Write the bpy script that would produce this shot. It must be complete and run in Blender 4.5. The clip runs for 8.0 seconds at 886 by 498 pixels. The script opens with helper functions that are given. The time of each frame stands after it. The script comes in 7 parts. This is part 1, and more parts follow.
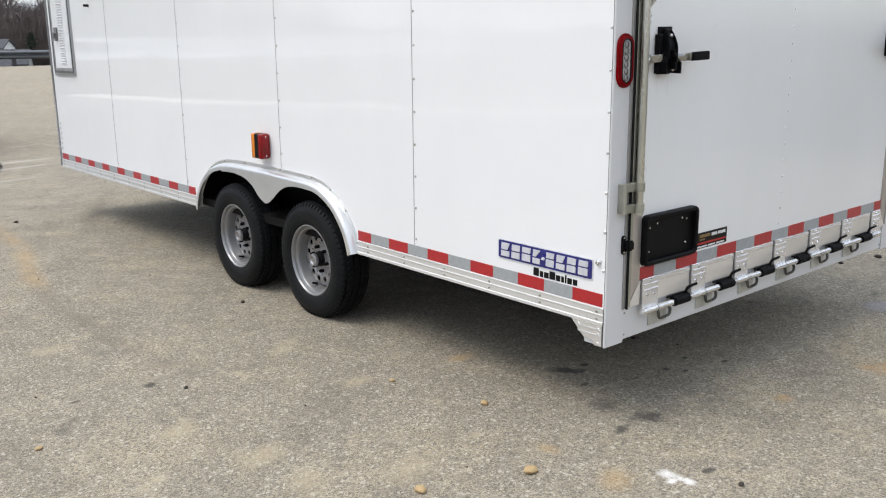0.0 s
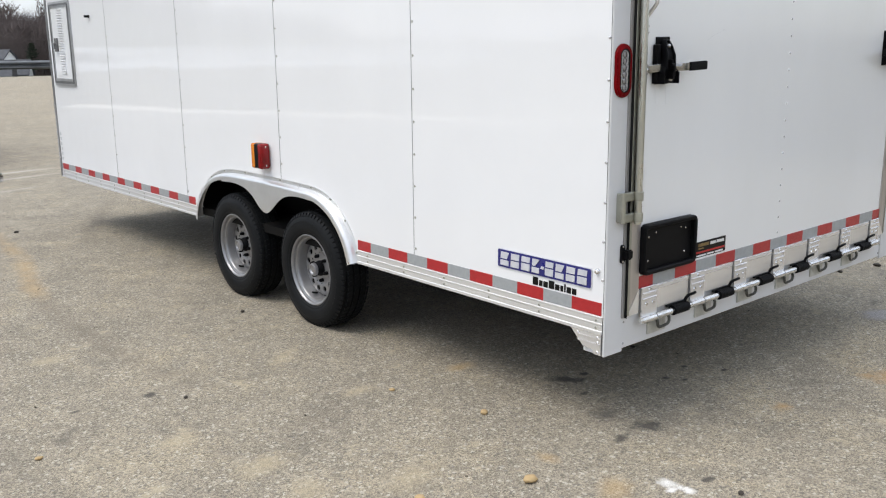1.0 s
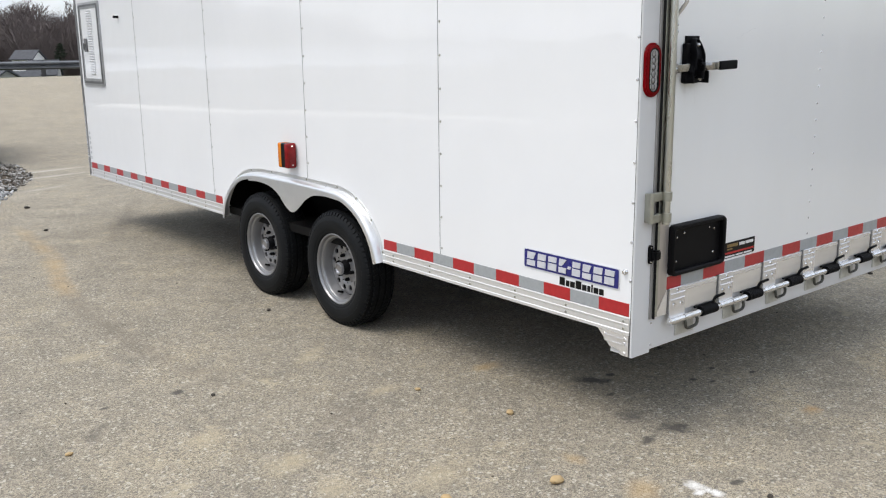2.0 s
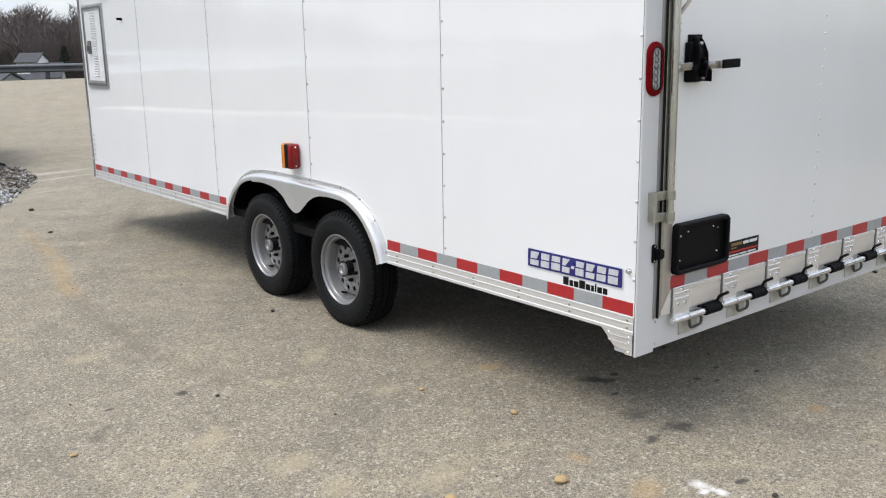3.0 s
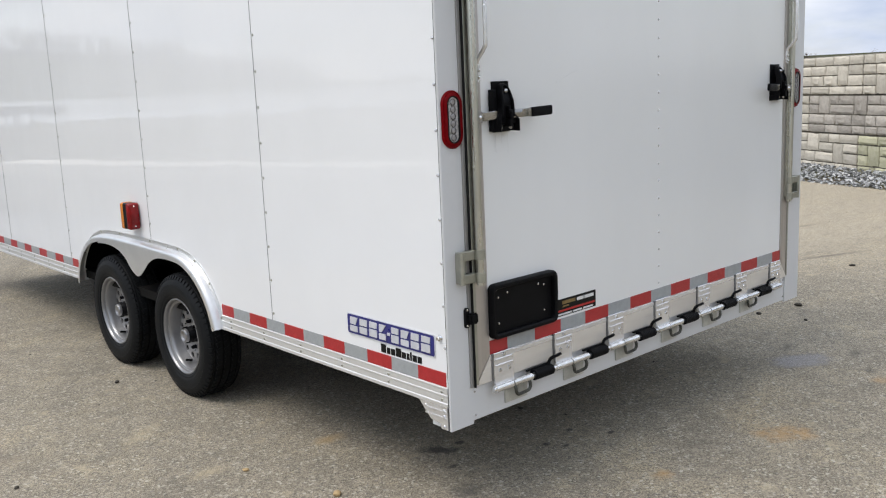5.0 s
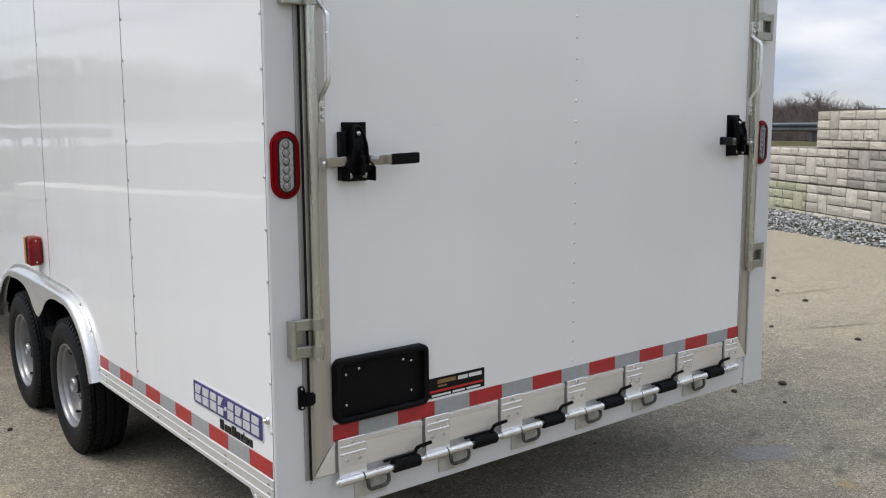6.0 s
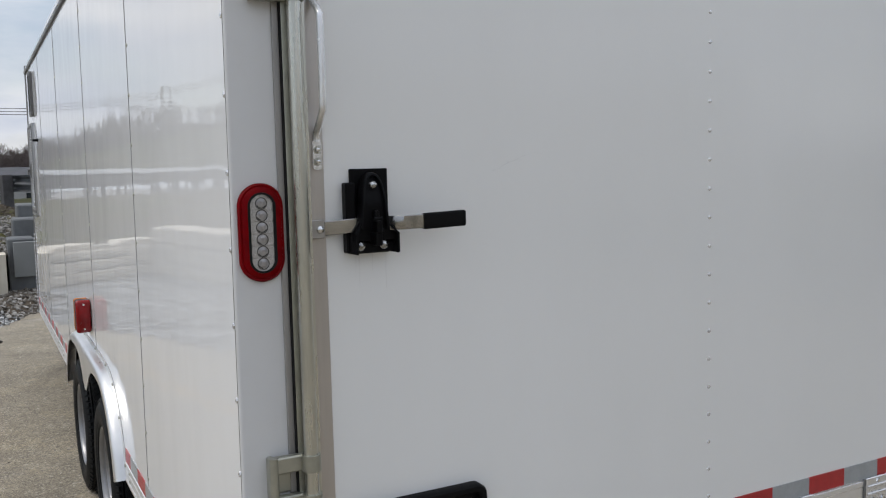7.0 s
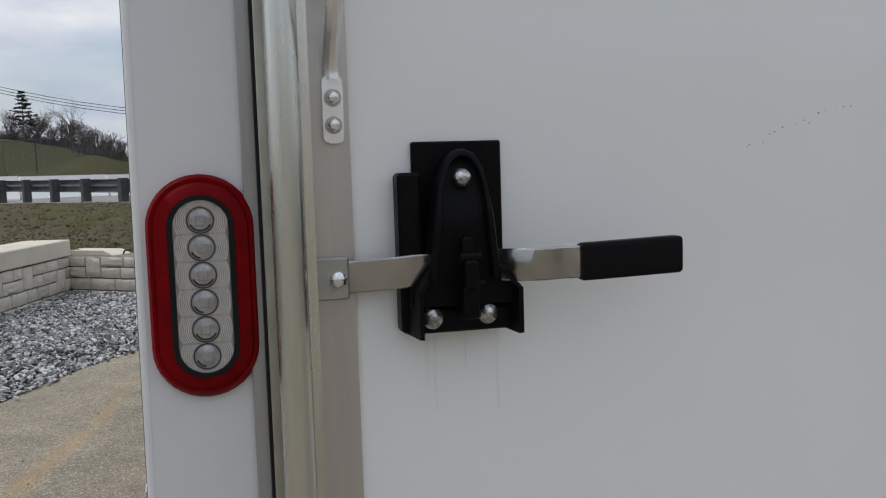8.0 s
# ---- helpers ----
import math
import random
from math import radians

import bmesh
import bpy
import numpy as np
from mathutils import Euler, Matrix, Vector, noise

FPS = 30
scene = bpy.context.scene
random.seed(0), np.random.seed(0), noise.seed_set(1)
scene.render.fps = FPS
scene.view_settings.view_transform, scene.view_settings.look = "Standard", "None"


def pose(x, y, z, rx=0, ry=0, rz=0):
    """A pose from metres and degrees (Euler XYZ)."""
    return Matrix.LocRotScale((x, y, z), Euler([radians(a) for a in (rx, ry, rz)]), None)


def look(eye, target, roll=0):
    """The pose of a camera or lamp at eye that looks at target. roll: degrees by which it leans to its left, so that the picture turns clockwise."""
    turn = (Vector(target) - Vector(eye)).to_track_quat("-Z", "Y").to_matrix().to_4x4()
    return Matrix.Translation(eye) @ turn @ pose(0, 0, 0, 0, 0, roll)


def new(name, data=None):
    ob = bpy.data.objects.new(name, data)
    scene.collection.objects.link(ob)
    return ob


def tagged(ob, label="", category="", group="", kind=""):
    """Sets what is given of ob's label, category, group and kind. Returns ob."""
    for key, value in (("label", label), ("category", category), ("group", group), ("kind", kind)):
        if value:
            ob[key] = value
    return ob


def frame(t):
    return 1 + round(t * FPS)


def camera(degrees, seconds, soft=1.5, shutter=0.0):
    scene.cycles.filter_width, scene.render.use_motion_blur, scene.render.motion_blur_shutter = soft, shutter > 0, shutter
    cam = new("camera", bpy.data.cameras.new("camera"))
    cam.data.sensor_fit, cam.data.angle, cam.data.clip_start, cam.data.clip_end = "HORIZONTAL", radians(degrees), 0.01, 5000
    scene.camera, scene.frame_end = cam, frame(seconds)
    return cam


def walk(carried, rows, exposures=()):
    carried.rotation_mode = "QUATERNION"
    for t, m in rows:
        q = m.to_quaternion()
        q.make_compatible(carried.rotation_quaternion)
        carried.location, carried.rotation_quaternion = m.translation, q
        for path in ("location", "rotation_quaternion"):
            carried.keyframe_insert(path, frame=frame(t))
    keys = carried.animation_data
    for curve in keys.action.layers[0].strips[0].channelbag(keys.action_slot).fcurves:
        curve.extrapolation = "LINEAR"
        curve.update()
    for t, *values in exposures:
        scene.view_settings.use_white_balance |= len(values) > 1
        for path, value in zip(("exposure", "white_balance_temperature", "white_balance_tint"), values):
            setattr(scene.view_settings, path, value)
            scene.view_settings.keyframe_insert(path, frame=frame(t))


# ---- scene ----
cam = camera(53.4, 8.0, soft=1.15)
PATH = [
    (0, (-2.602, -2.09, 1.539), (-1.339, -0.611, 1.076), -0.7),
    (0.5, (-2.603, -2.095, 1.543), (-1.339, -0.612, 1.092), -0.8),
    (1, (-2.606, -2.098, 1.542), (-1.339, -0.615, 1.099), -0.8),
    (1.5, (-2.61, -2.092, 1.541), (-1.359, -0.596, 1.097), -0.8),
    (2, (-2.617, -2.087, 1.542), (-1.39, -0.571, 1.099), -0.9),
    (3.5, (-2.611, -2.092, 1.537), (-1.393, -0.568, 1.099), -1.3),
    (4, (-2.563, -2.1, 1.543), (-1.33, -0.584, 1.116), -2.2),
    (4.5, (-2.329, -2.147, 1.527), (-1.07, -0.644, 1.134), -2.8),
    (5, (-1.98, -2.235, 1.561), (-0.673, -0.765, 1.202), -2.6),
    (5.2, (-1.832, -2.235, 1.548), (-0.496, -0.788, 1.198), -2.3),
    (5.75, (-1.365, -2.297, 1.556), (-0.095, -0.772, 1.259), -0.9),
    (6.05, (-1.103, -2.297, 1.561), (0.117, -0.727, 1.291), -0.2),
    (6.3, (-0.912, -2.225, 1.563), (0.269, -0.63, 1.315), 0.4),
    (6.5, (-0.775, -2.131, 1.548), (0.34, -0.488, 1.308), 0.4),
    (7, (-0.441, -1.728, 1.577), (0.494, 0.03, 1.39), -1.4),
    (7.2, (-0.305, -1.557, 1.562), (0.527, 0.253, 1.386), -2.5),
    (7.5, (-0.12, -1.277, 1.581), (0.558, 0.596, 1.404), -3.2),
    (8, (0.079, -0.814, 1.548), (0.566, 1.118, 1.373), -1.8),
]
walk(cam, [(t, look(eye, target, roll)) for t, eye, target, roll in PATH],
     [(0.0, 0.27, 6880, 10), (3.5, 0.25, 6880, 10), (4.0, 0.26, 6880, 10), (4.5, 0.13, 6880, 10), (5.2, 0.09, 6880, 10), (6.3, -0.13, 6880, 10),
      (6.6, -0.17, 6880, 10), (7.0, -0.25, 6880, 10), (7.5, -0.31, 6880, 10), (8.0, -0.36, 6880, 10)])

# ---- world and sun ----
sky_world = bpy.data.worlds.new("overcast_sky")
scene.world = sky_world
sky_world.use_nodes = True
nt = sky_world.node_tree
nt.nodes.clear()
w_out = nt.nodes.new("ShaderNodeOutputWorld")
w_bg = nt.nodes.new("ShaderNodeBackground")
w_sky = nt.nodes.new("ShaderNodeTexSky")
w_sky.sky_type = 'NISHITA'
w_sky.sun_disc = False
w_sky.sun_elevation = radians(61)
w_sky.sun_rotation = radians(-69)
w_co = nt.nodes.new("ShaderNodeTexCoord")
w_map = nt.nodes.new("ShaderNodeMapping")
w_map.inputs["Scale"].default_value = (1.0, 1.0, 3.2)
w_map.inputs["Location"].default_value = (3.1, 0.7, 0.2)
w_n = nt.nodes.new("ShaderNodeTexNoise")
w_n.inputs["Scale"].default_value = 2.6
w_n.inputs["Detail"].default_value = 7.0
w_n.inputs["Roughness"].default_value = 0.55
w_ramp = nt.nodes.new("ShaderNodeValToRGB")
w_ramp.color_ramp.elements[0].position = 0.30
w_ramp.color_ramp.elements[0].color = (0.0, 0.0, 0.0, 1)
w_ramp.color_ramp.elements[1].position = 0.56
w_ramp.color_ramp.elements[1].color = (1, 1, 1, 1)
w_n2 = nt.nodes.new("ShaderNodeTexNoise")
w_n2.inputs["Scale"].default_value = 5.0
w_n2.inputs["Detail"].default_value = 6.0
w_cloud = nt.nodes.new("ShaderNodeValToRGB")
w_cloud.color_ramp.elements[0].position = 0.32
w_cloud.color_ramp.elements[0].color = (4.8, 5.6, 7.15, 1)
w_cloud.color_ramp.elements[1].position = 0.66
w_cloud.color_ramp.elements[1].color = (8.8, 9.05, 9.5, 1)
w_gain = nt.nodes.new("ShaderNodeMix")
w_gain.data_type = 'RGBA'
w_gain.blend_type = 'MULTIPLY'
w_gain.inputs["Factor"].default_value = 1.0
w_gain.inputs["B"].default_value = (1.25, 1.2, 1.15, 1)
w_mix = nt.nodes.new("ShaderNodeMix")
w_mix.data_type = 'RGBA'
nt.links.new(w_co.outputs["Generated"], w_map.inputs["Vector"])
nt.links.new(w_map.outputs["Vector"], w_n.inputs["Vector"])
nt.links.new(w_map.outputs["Vector"], w_n2.inputs["Vector"])
nt.links.new(w_n.outputs["Fac"], w_ramp.inputs["Fac"])
nt.links.new(w_n2.outputs["Fac"], w_cloud.inputs["Fac"])
nt.links.new(w_sky.outputs["Color"], w_gain.inputs["A"])
nt.links.new(w_ramp.outputs["Color"], w_mix.inputs["Factor"])
nt.links.new(w_gain.outputs["Result"], w_mix.inputs["A"])
nt.links.new(w_cloud.outputs["Color"], w_mix.inputs["B"])
w_sep = nt.nodes.new("ShaderNodeSeparateXYZ")
w_lift = nt.nodes.new("ShaderNodeMapRange")
w_lift.inputs["From Min"].default_value = 0.05
w_lift.inputs["From Max"].default_value = 0.9
w_tone = nt.nodes.new("ShaderNodeMix")
w_tone.data_type = 'RGBA'
w_tone.inputs["A"].default_value = (1.00, 1.03, 1.09, 1)
w_tone.inputs["B"].default_value = (1.73, 1.75, 1.77, 1)
w_over = nt.nodes.new("ShaderNodeMix")
w_over.data_type = 'RGBA'
w_over.blend_type = 'MULTIPLY'
w_over.inputs["Factor"].default_value = 1.0
nt.links.new(w_co.outputs["Generated"], w_sep.inputs["Vector"])
nt.links.new(w_sep.outputs["Z"], w_lift.inputs["Value"])
nt.links.new(w_mix.outputs["Result"], w_over.inputs["A"])
nt.links.new(w_lift.outputs["Result"], w_tone.inputs["Factor"])
nt.links.new(w_tone.outputs["Result"], w_over.inputs["B"])
nt.links.new(w_over.outputs["Result"], w_bg.inputs["Color"])
w_bg.inputs["Strength"].default_value = 0.104
nt.links.new(w_bg.outputs["Background"], w_out.inputs["Surface"])

sun = new("sun", bpy.data.lights.new("sun", 'SUN'))
sun.data.energy = 1.8
sun.data.angle = radians(34)
sun.data.color = (1.0, 0.98, 0.955)
sun.matrix_world = look((-8.4, 3.2, 16.0), (0, 0, 0))


# ---- materials ----
def put(node, **values):
    for key, value in values.items():
        node.inputs[key.replace("_", " ")].default_value = value
    return node


def surface(name, c1, c2=None, scale=6.0, rough=0.5, metal=0.0, bump=0.0, bump_scale=60.0, wear=0.0, wear_colour=(0.2, 0.17, 0.13),
            coat=0.0, stretch=(1, 1, 1), per_piece=0.0, wave=0.0, rough_var=0.08, gloss=0.5):
    """A surface with grain, blotches and wear at two scales."""
    c2 = c2 or tuple(v * 0.86 for v in c1)
    m = bpy.data.materials.new(name)
    m.use_nodes = True
    t = m.node_tree
    b = t.nodes["Principled BSDF"]
    put(b, Metallic=metal, Roughness=rough)
    b.inputs["Coat Weight"].default_value = coat
    b.inputs["Specular IOR Level"].default_value = gloss
    b.inputs["Coat Roughness"].default_value = 0.04
    co = t.nodes.new("ShaderNodeTexCoord")
    mp = put(t.nodes.new("ShaderNodeMapping"), Scale=stretch)
    t.links.new(co.outputs["Object"], mp.inputs["Vector"])
    n1 = put(t.nodes.new("ShaderNodeTexNoise"), Scale=scale, Detail=6.0, Roughness=0.6)
    n2 = put(t.nodes.new("ShaderNodeTexNoise"), Scale=bump_scale, Detail=4.0, Roughness=0.6)
    for n in (n1, n2):
        t.links.new(mp.outputs["Vector"], n.inputs["Vector"])
    ramp = t.nodes.new("ShaderNodeMapRange")
    put(ramp, From_Min=0.32, From_Max=0.68)
    t.links.new(n1.outputs["Fac"], ramp.inputs["Value"])
    mix = t.nodes.new("ShaderNodeMix")
    mix.data_type = 'RGBA'
    put(mix, A=(*c1, 1), B=(*c2, 1))
    t.links.new(ramp.outputs["Result"], mix.inputs["Factor"])
    last = mix.outputs["Result"]
    if wear:
        n3 = put(t.nodes.new("ShaderNodeTexNoise"), Scale=scale * 2.7, Detail=8.0, Roughness=0.7)
        t.links.new(mp.outputs["Vector"], n3.inputs["Vector"])
        r3 = put(t.nodes.new("ShaderNodeMapRange"), From_Min=0.56, From_Max=0.74, To_Max=wear)
        t.links.new(n3.outputs["Fac"], r3.inputs["Value"])
        mw = t.nodes.new("ShaderNodeMix")
        mw.data_type = 'RGBA'
        put(mw, B=(*wear_colour, 1))
        t.links.new(r3.outputs["Result"], mw.inputs["Factor"])
        t.links.new(last, mw.inputs["A"])
        last = mw.outputs["Result"]
    if per_piece:
        oi = t.nodes.new("ShaderNodeObjectInfo")
        rp = put(t.nodes.new("ShaderNodeMapRange"), To_Min=1 - per_piece, To_Max=1 + per_piece)
        t.links.new(oi.outputs["Random"], rp.inputs["Value"])
        mm = t.nodes.new("ShaderNodeMix")
        mm.data_type = 'RGBA'
        mm.blend_type = 'MULTIPLY'
        put(mm, Factor=1.0)
        t.links.new(last, mm.inputs["A"])
        t.links.new(rp.outputs["Result"], mm.inputs["B"])
        last = mm.outputs["Result"]
    t.links.new(last, b.inputs["Base Color"])
    rr = put(t.nodes.new("ShaderNodeMapRange"), To_Min=max(rough - rough_var, 0.02), To_Max=min(rough + rough_var, 1.0))
    t.links.new(n1.outputs["Fac"], rr.inputs["Value"])
    t.links.new(rr.outputs["Result"], b.inputs["Roughness"])
    normal = None
    if bump:
        bp = put(t.nodes.new("ShaderNodeBump"), Strength=bump, Distance=0.004)
        t.links.new(n2.outputs["Fac"], bp.inputs["Height"])
        normal = bp
    if wave:
        nm = put(t.nodes.new("ShaderNodeMapping"), Scale=(1.4, 1.15, 0.8))
        t.links.new(co.outputs["Object"], nm.inputs["Vector"])
        nw = put(t.nodes.new("ShaderNodeTexNoise"), Scale=2.2, Detail=2.6)
        t.links.new(nm.outputs["Vector"], nw.inputs["Vector"])
        bw = put(t.nodes.new("ShaderNodeBump"), Strength=1.0, Distance=wave)
        t.links.new(nw.outputs["Fac"], bw.inputs["Height"])
        if normal:
            t.links.new(normal.outputs["Normal"], bw.inputs["Normal"])
        normal = bw
    if normal:
        t.links.new(normal.outputs["Normal"], b.inputs["Normal"])
        if coat:
            t.links.new(normal.outputs["Normal"], b.inputs["Coat Normal"])
    return m


WHITE = surface("white_gloss_skin", (0.80, 0.81, 0.82), (0.77, 0.78, 0.79), 1.2, 0.022, wave=0.0030, rough_var=0.010)
WHITE_DOOR = surface("white_satin_door_skin", (0.83, 0.835, 0.83), (0.78, 0.785, 0.775), 0.9, 0.14, wave=0.002, rough_var=0.04,
                     stretch=(1, 1, 0.35))
LEVER = surface("bright_lever_steel", (0.45, 0.44, 0.42), (0.32, 0.31, 0.295), 22.0, 0.20, 1.0, rough_var=0.05)
WHITE_POST = surface("white_painted_post", (0.66, 0.665, 0.67), (0.62, 0.625, 0.63), 2.5, 0.32, wear=0.12, wear_colour=(0.5, 0.48, 0.45))
ALU = surface("mill_aluminium", (0.84, 0.81, 0.765), (0.72, 0.69, 0.645), 3.0, 0.36, 0.5, bump=0.10, bump_scale=90, stretch=(0.5, 1, 4), wear=0.3,
              wear_colour=(0.44, 0.40, 0.35))
ALU_BRIGHT = surface("polished_aluminium", (0.86, 0.86, 0.86), (0.76, 0.76, 0.77), 7.0, 0.25, 0.72, bump=0.06, bump_scale=50)
ALU_DOOR = surface("door_frame_aluminium", (0.57, 0.535, 0.505), (0.46, 0.43, 0.405), 3.0, 0.34, 0.7, bump=0.06, bump_scale=120,
                   stretch=(6, 6, 0.4), wear=0.25, wear_colour=(0.35, 0.31, 0.27))
FENDER = surface("satin_fender_aluminium", (0.80, 0.80, 0.79), (0.72, 0.72, 0.71), 6.0, 0.30, 0.8, bump=0.03, bump_scale=60)
STEEL = surface("zinc_plated_steel", (0.66, 0.655, 0.60), (0.50, 0.50, 0.45), 9.0, 0.28, 0.95, bump=0.05, bump_scale=60, stretch=(5, 5, 0.4))
BRACKET = surface("dull_steel_bracket", (0.46, 0.46, 0.40), (0.34, 0.34, 0.295), 14.0, 0.42, 0.85, bump=0.08, bump_scale=120)
CHROME = surface("chrome_bolt", (0.82, 0.82, 0.82), (0.62, 0.62, 0.62), 60.0, 0.16, 1.0)
BLACK = surface("black_powder_coat", (0.004, 0.004, 0.0045), (0.006, 0.006, 0.007), 30.0, 0.38, bump=0.12, bump_scale=300, gloss=0.07)
PLASTIC = surface("black_plastic", (0.004, 0.004, 0.0045), (0.007, 0.007, 0.008), 12.0, 0.45, bump=0.15, bump_scale=400, gloss=0.09)
RUBBER = surface("tyre_rubber", (0.0065, 0.0072, 0.008), (0.011, 0.012, 0.013), 9.0, 0.55, bump=0.18, bump_scale=120, wear=0.2,
                 wear_colour=(0.026, 0.025, 0.023), gloss=0.12)
RIM = surface("silver_wheel_paint", (0.31, 0.31, 0.315), (0.25, 0.25, 0.255), 8.0, 0.34, 0.6, bump=0.05, bump_scale=90, wear=0.2,
              wear_colour=(0.16, 0.155, 0.15))
DARK = surface("dark_underbody", (0.007, 0.007, 0.007), (0.012, 0.011, 0.010), 4.0, 0.8, bump=0.2, bump_scale=40, gloss=0.1)
GAP = surface("dark_gap_seal", (0.008, 0.008, 0.008), (0.014, 0.014, 0.014), 20.0, 0.7, gloss=0.15)
SEAM = surface("grey_seam_sealant", (0.25, 0.255, 0.26), (0.19, 0.195, 0.20), 20.0, 0.6)
EDGE_GREY = surface("grey_post_edge", (0.38, 0.37, 0.355), (0.28, 0.272, 0.262), 9.0, 0.4, 0.4, stretch=(4, 4, 0.4))
HATCH_GREY = surface("silver_hatch_border", (0.46, 0.465, 0.47), (0.36, 0.365, 0.37), 9.0, 0.35, 0.6)
STREAK = surface("grey_run_mark", (0.71, 0.71, 0.70), (0.77, 0.775, 0.77), 60.0, 0.3, stretch=(1, 1, 0.2))
TRIM_GREY = surface("grey_trim", (0.19, 0.19, 0.19), (0.12, 0.12, 0.12), 9.0, 0.45, 0.4)
TAPE_RED = surface("red_reflective_tape", (0.43, 0.018, 0.022), (0.36, 0.014, 0.018), 40.0, 0.36, bump=0.12, bump_scale=500, coat=0.2)
TAPE_SILVER = surface("silver_reflective_tape", (0.36, 0.38, 0.395), (0.31, 0.33, 0.34), 40.0, 0.38, 0.1, bump=0.12, bump_scale=500, coat=0.2)
RED_BEZEL = surface("red_reflex_bezel", (0.21, 0.0015, 0.004), (0.13, 0.001, 0.003), 40.0, 0.30, bump=0.2, bump_scale=700, gloss=0.07)
RED_LENS = surface("red_marker_lens", (0.26, 0.004, 0.006), (0.15, 0.003, 0.004), 18.0, 0.25, bump=0.2, bump_scale=260, gloss=0.3, coat=0.1)
AMBER_LENS = surface("amber_marker_lens", (0.72, 0.22, 0.012), (0.60, 0.16, 0.01), 18.0, 0.25, bump=0.15, bump_scale=260, gloss=0.3, coat=0.1)
PLAQUE_BLUE = surface("blue_plaque", (0.012, 0.014, 0.17), (0.010, 0.011, 0.13), 20.0, 0.3, coat=0.4)
PLAQUE_SILVER = surface("silver_plaque_mark", (0.74, 0.75, 0.78), (0.58, 0.60, 0.66), 26.0, 0.3, 0.3)
INK_BLACK = surface("black_vinyl", (0.006, 0.006, 0.006), (0.010, 0.010, 0.010), 30.0, 0.35, gloss=0.15)
STICKER_GOLD = surface("gold_print", (0.27, 0.18, 0.06), (0.16, 0.10, 0.03), 60.0, 0.4)
STICKER_WHITE = surface("white_print", (0.75, 0.75, 0.75), (0.66, 0.66, 0.66), 60.0, 0.4)
STICKER_RED = surface("red_print", (0.5, 0.02, 0.02), (0.4, 0.015, 0.015), 60.0, 0.4)
CAST_A = surface("moulded_wall_stone", (0.61, 0.57, 0.49), (0.49, 0.45, 0.38), 3.0, 0.9, bump=0.9, bump_scale=26, per_piece=0.17,
                 wear=0.4, wear_colour=(0.25, 0.22, 0.18))
CAST_B = surface("mossy_wall_stone", (0.52, 0.50, 0.37), (0.41, 0.40, 0.27), 3.0, 0.9, bump=0.9, bump_scale=26, per_piece=0.17,
                 wear=0.3, wear_colour=(0.27, 0.26, 0.15))
CAST_C = surface("grey_wall_stone", (0.47, 0.435, 0.385), (0.34, 0.31, 0.275), 3.0, 0.9, bump=0.9, bump_scale=26, per_piece=0.2,
                 wear=0.5, wear_colour=(0.16, 0.145, 0.125))
CAST_JOINT = surface("moulded_wall_joint", (0.24, 0.215, 0.18), (0.17, 0.155, 0.13), 5.0, 0.95, bump=0.6, bump_scale=30)
CAST_CAP = surface("wall_cap_concrete", (0.62, 0.575, 0.48), (0.52, 0.47, 0.39), 2.0, 0.9, bump=0.4, bump_scale=35, wear=0.3,
                   wear_colour=(0.36, 0.33, 0.27))
CONC_GREY = surface("grey_concrete", (0.15, 0.16, 0.165), (0.10, 0.105, 0.11), 3.0, 0.85, bump=0.3, bump_scale=30)
SLAB_GREY = surface("grey_green_slab", (0.24, 0.25, 0.25), (0.19, 0.20, 0.20), 2.0, 0.8, bump=0.2, bump_scale=30)
# white raised to about 0.9, standing in for sunlight on the road barriers
CONC_WHITE = surface("lightened_white_concrete", (0.90, 0.90, 0.89), (0.84, 0.84, 0.82), 1.2, 0.85, bump=0.3, bump_scale=20, wear=0.3,
                     wear_colour=(0.62, 0.60, 0.57))
GALV = surface("galvanised_guardrail", (0.15, 0.16, 0.17), (0.10, 0.107, 0.117), 3.0, 0.45, 0.6, bump=0.1, bump_scale=30)
POST = surface("guardrail_post", (0.075, 0.074, 0.077), (0.05, 0.049, 0.05), 8.0, 0.8, bump=0.3, bump_scale=40)
STONE_TAN = surface("tan_pebble", (0.46, 0.33, 0.17), (0.36, 0.25, 0.12), 30.0, 0.85, bump=0.4, bump_scale=80)
STONE_DARK = surface("dark_clod", (0.05, 0.042, 0.033), (0.03, 0.026, 0.02), 30.0, 0.9, bump=0.4, bump_scale=80)
BARK = surface("bare_wood_bark", (0.125, 0.100, 0.092), (0.085, 0.068, 0.064), 0.5, 0.9)
PINE = surface("pine_needles", (0.030, 0.042, 0.022), (0.018, 0.026, 0.014), 0.8, 0.85)
ROOF_GREY = surface("grey_shingle_roof", (0.075, 0.078, 0.088), (0.055, 0.058, 0.065), 1.5, 0.85)
SIDING = surface("pale_house_siding", (0.46, 0.455, 0.44), (0.38, 0.375, 0.36), 0.6, 0.8)
SHED_ROOF = surface("pale_metal_roof", (0.68, 0.68, 0.67), (0.56, 0.56, 0.56), 0.5, 0.5)
GLASS_DARK = surface("dark_window_pane", (0.02, 0.025, 0.03), (0.03, 0.035, 0.04), 2.0, 0.12)
CABLE = surface("black_cable", (0.02, 0.02, 0.022), (0.03, 0.03, 0.03), 2.0, 0.6)
MESH_GREY = surface("grey_fence_mesh", (0.09, 0.09, 0.085), (0.06, 0.06, 0.06), 3.0, 0.7)


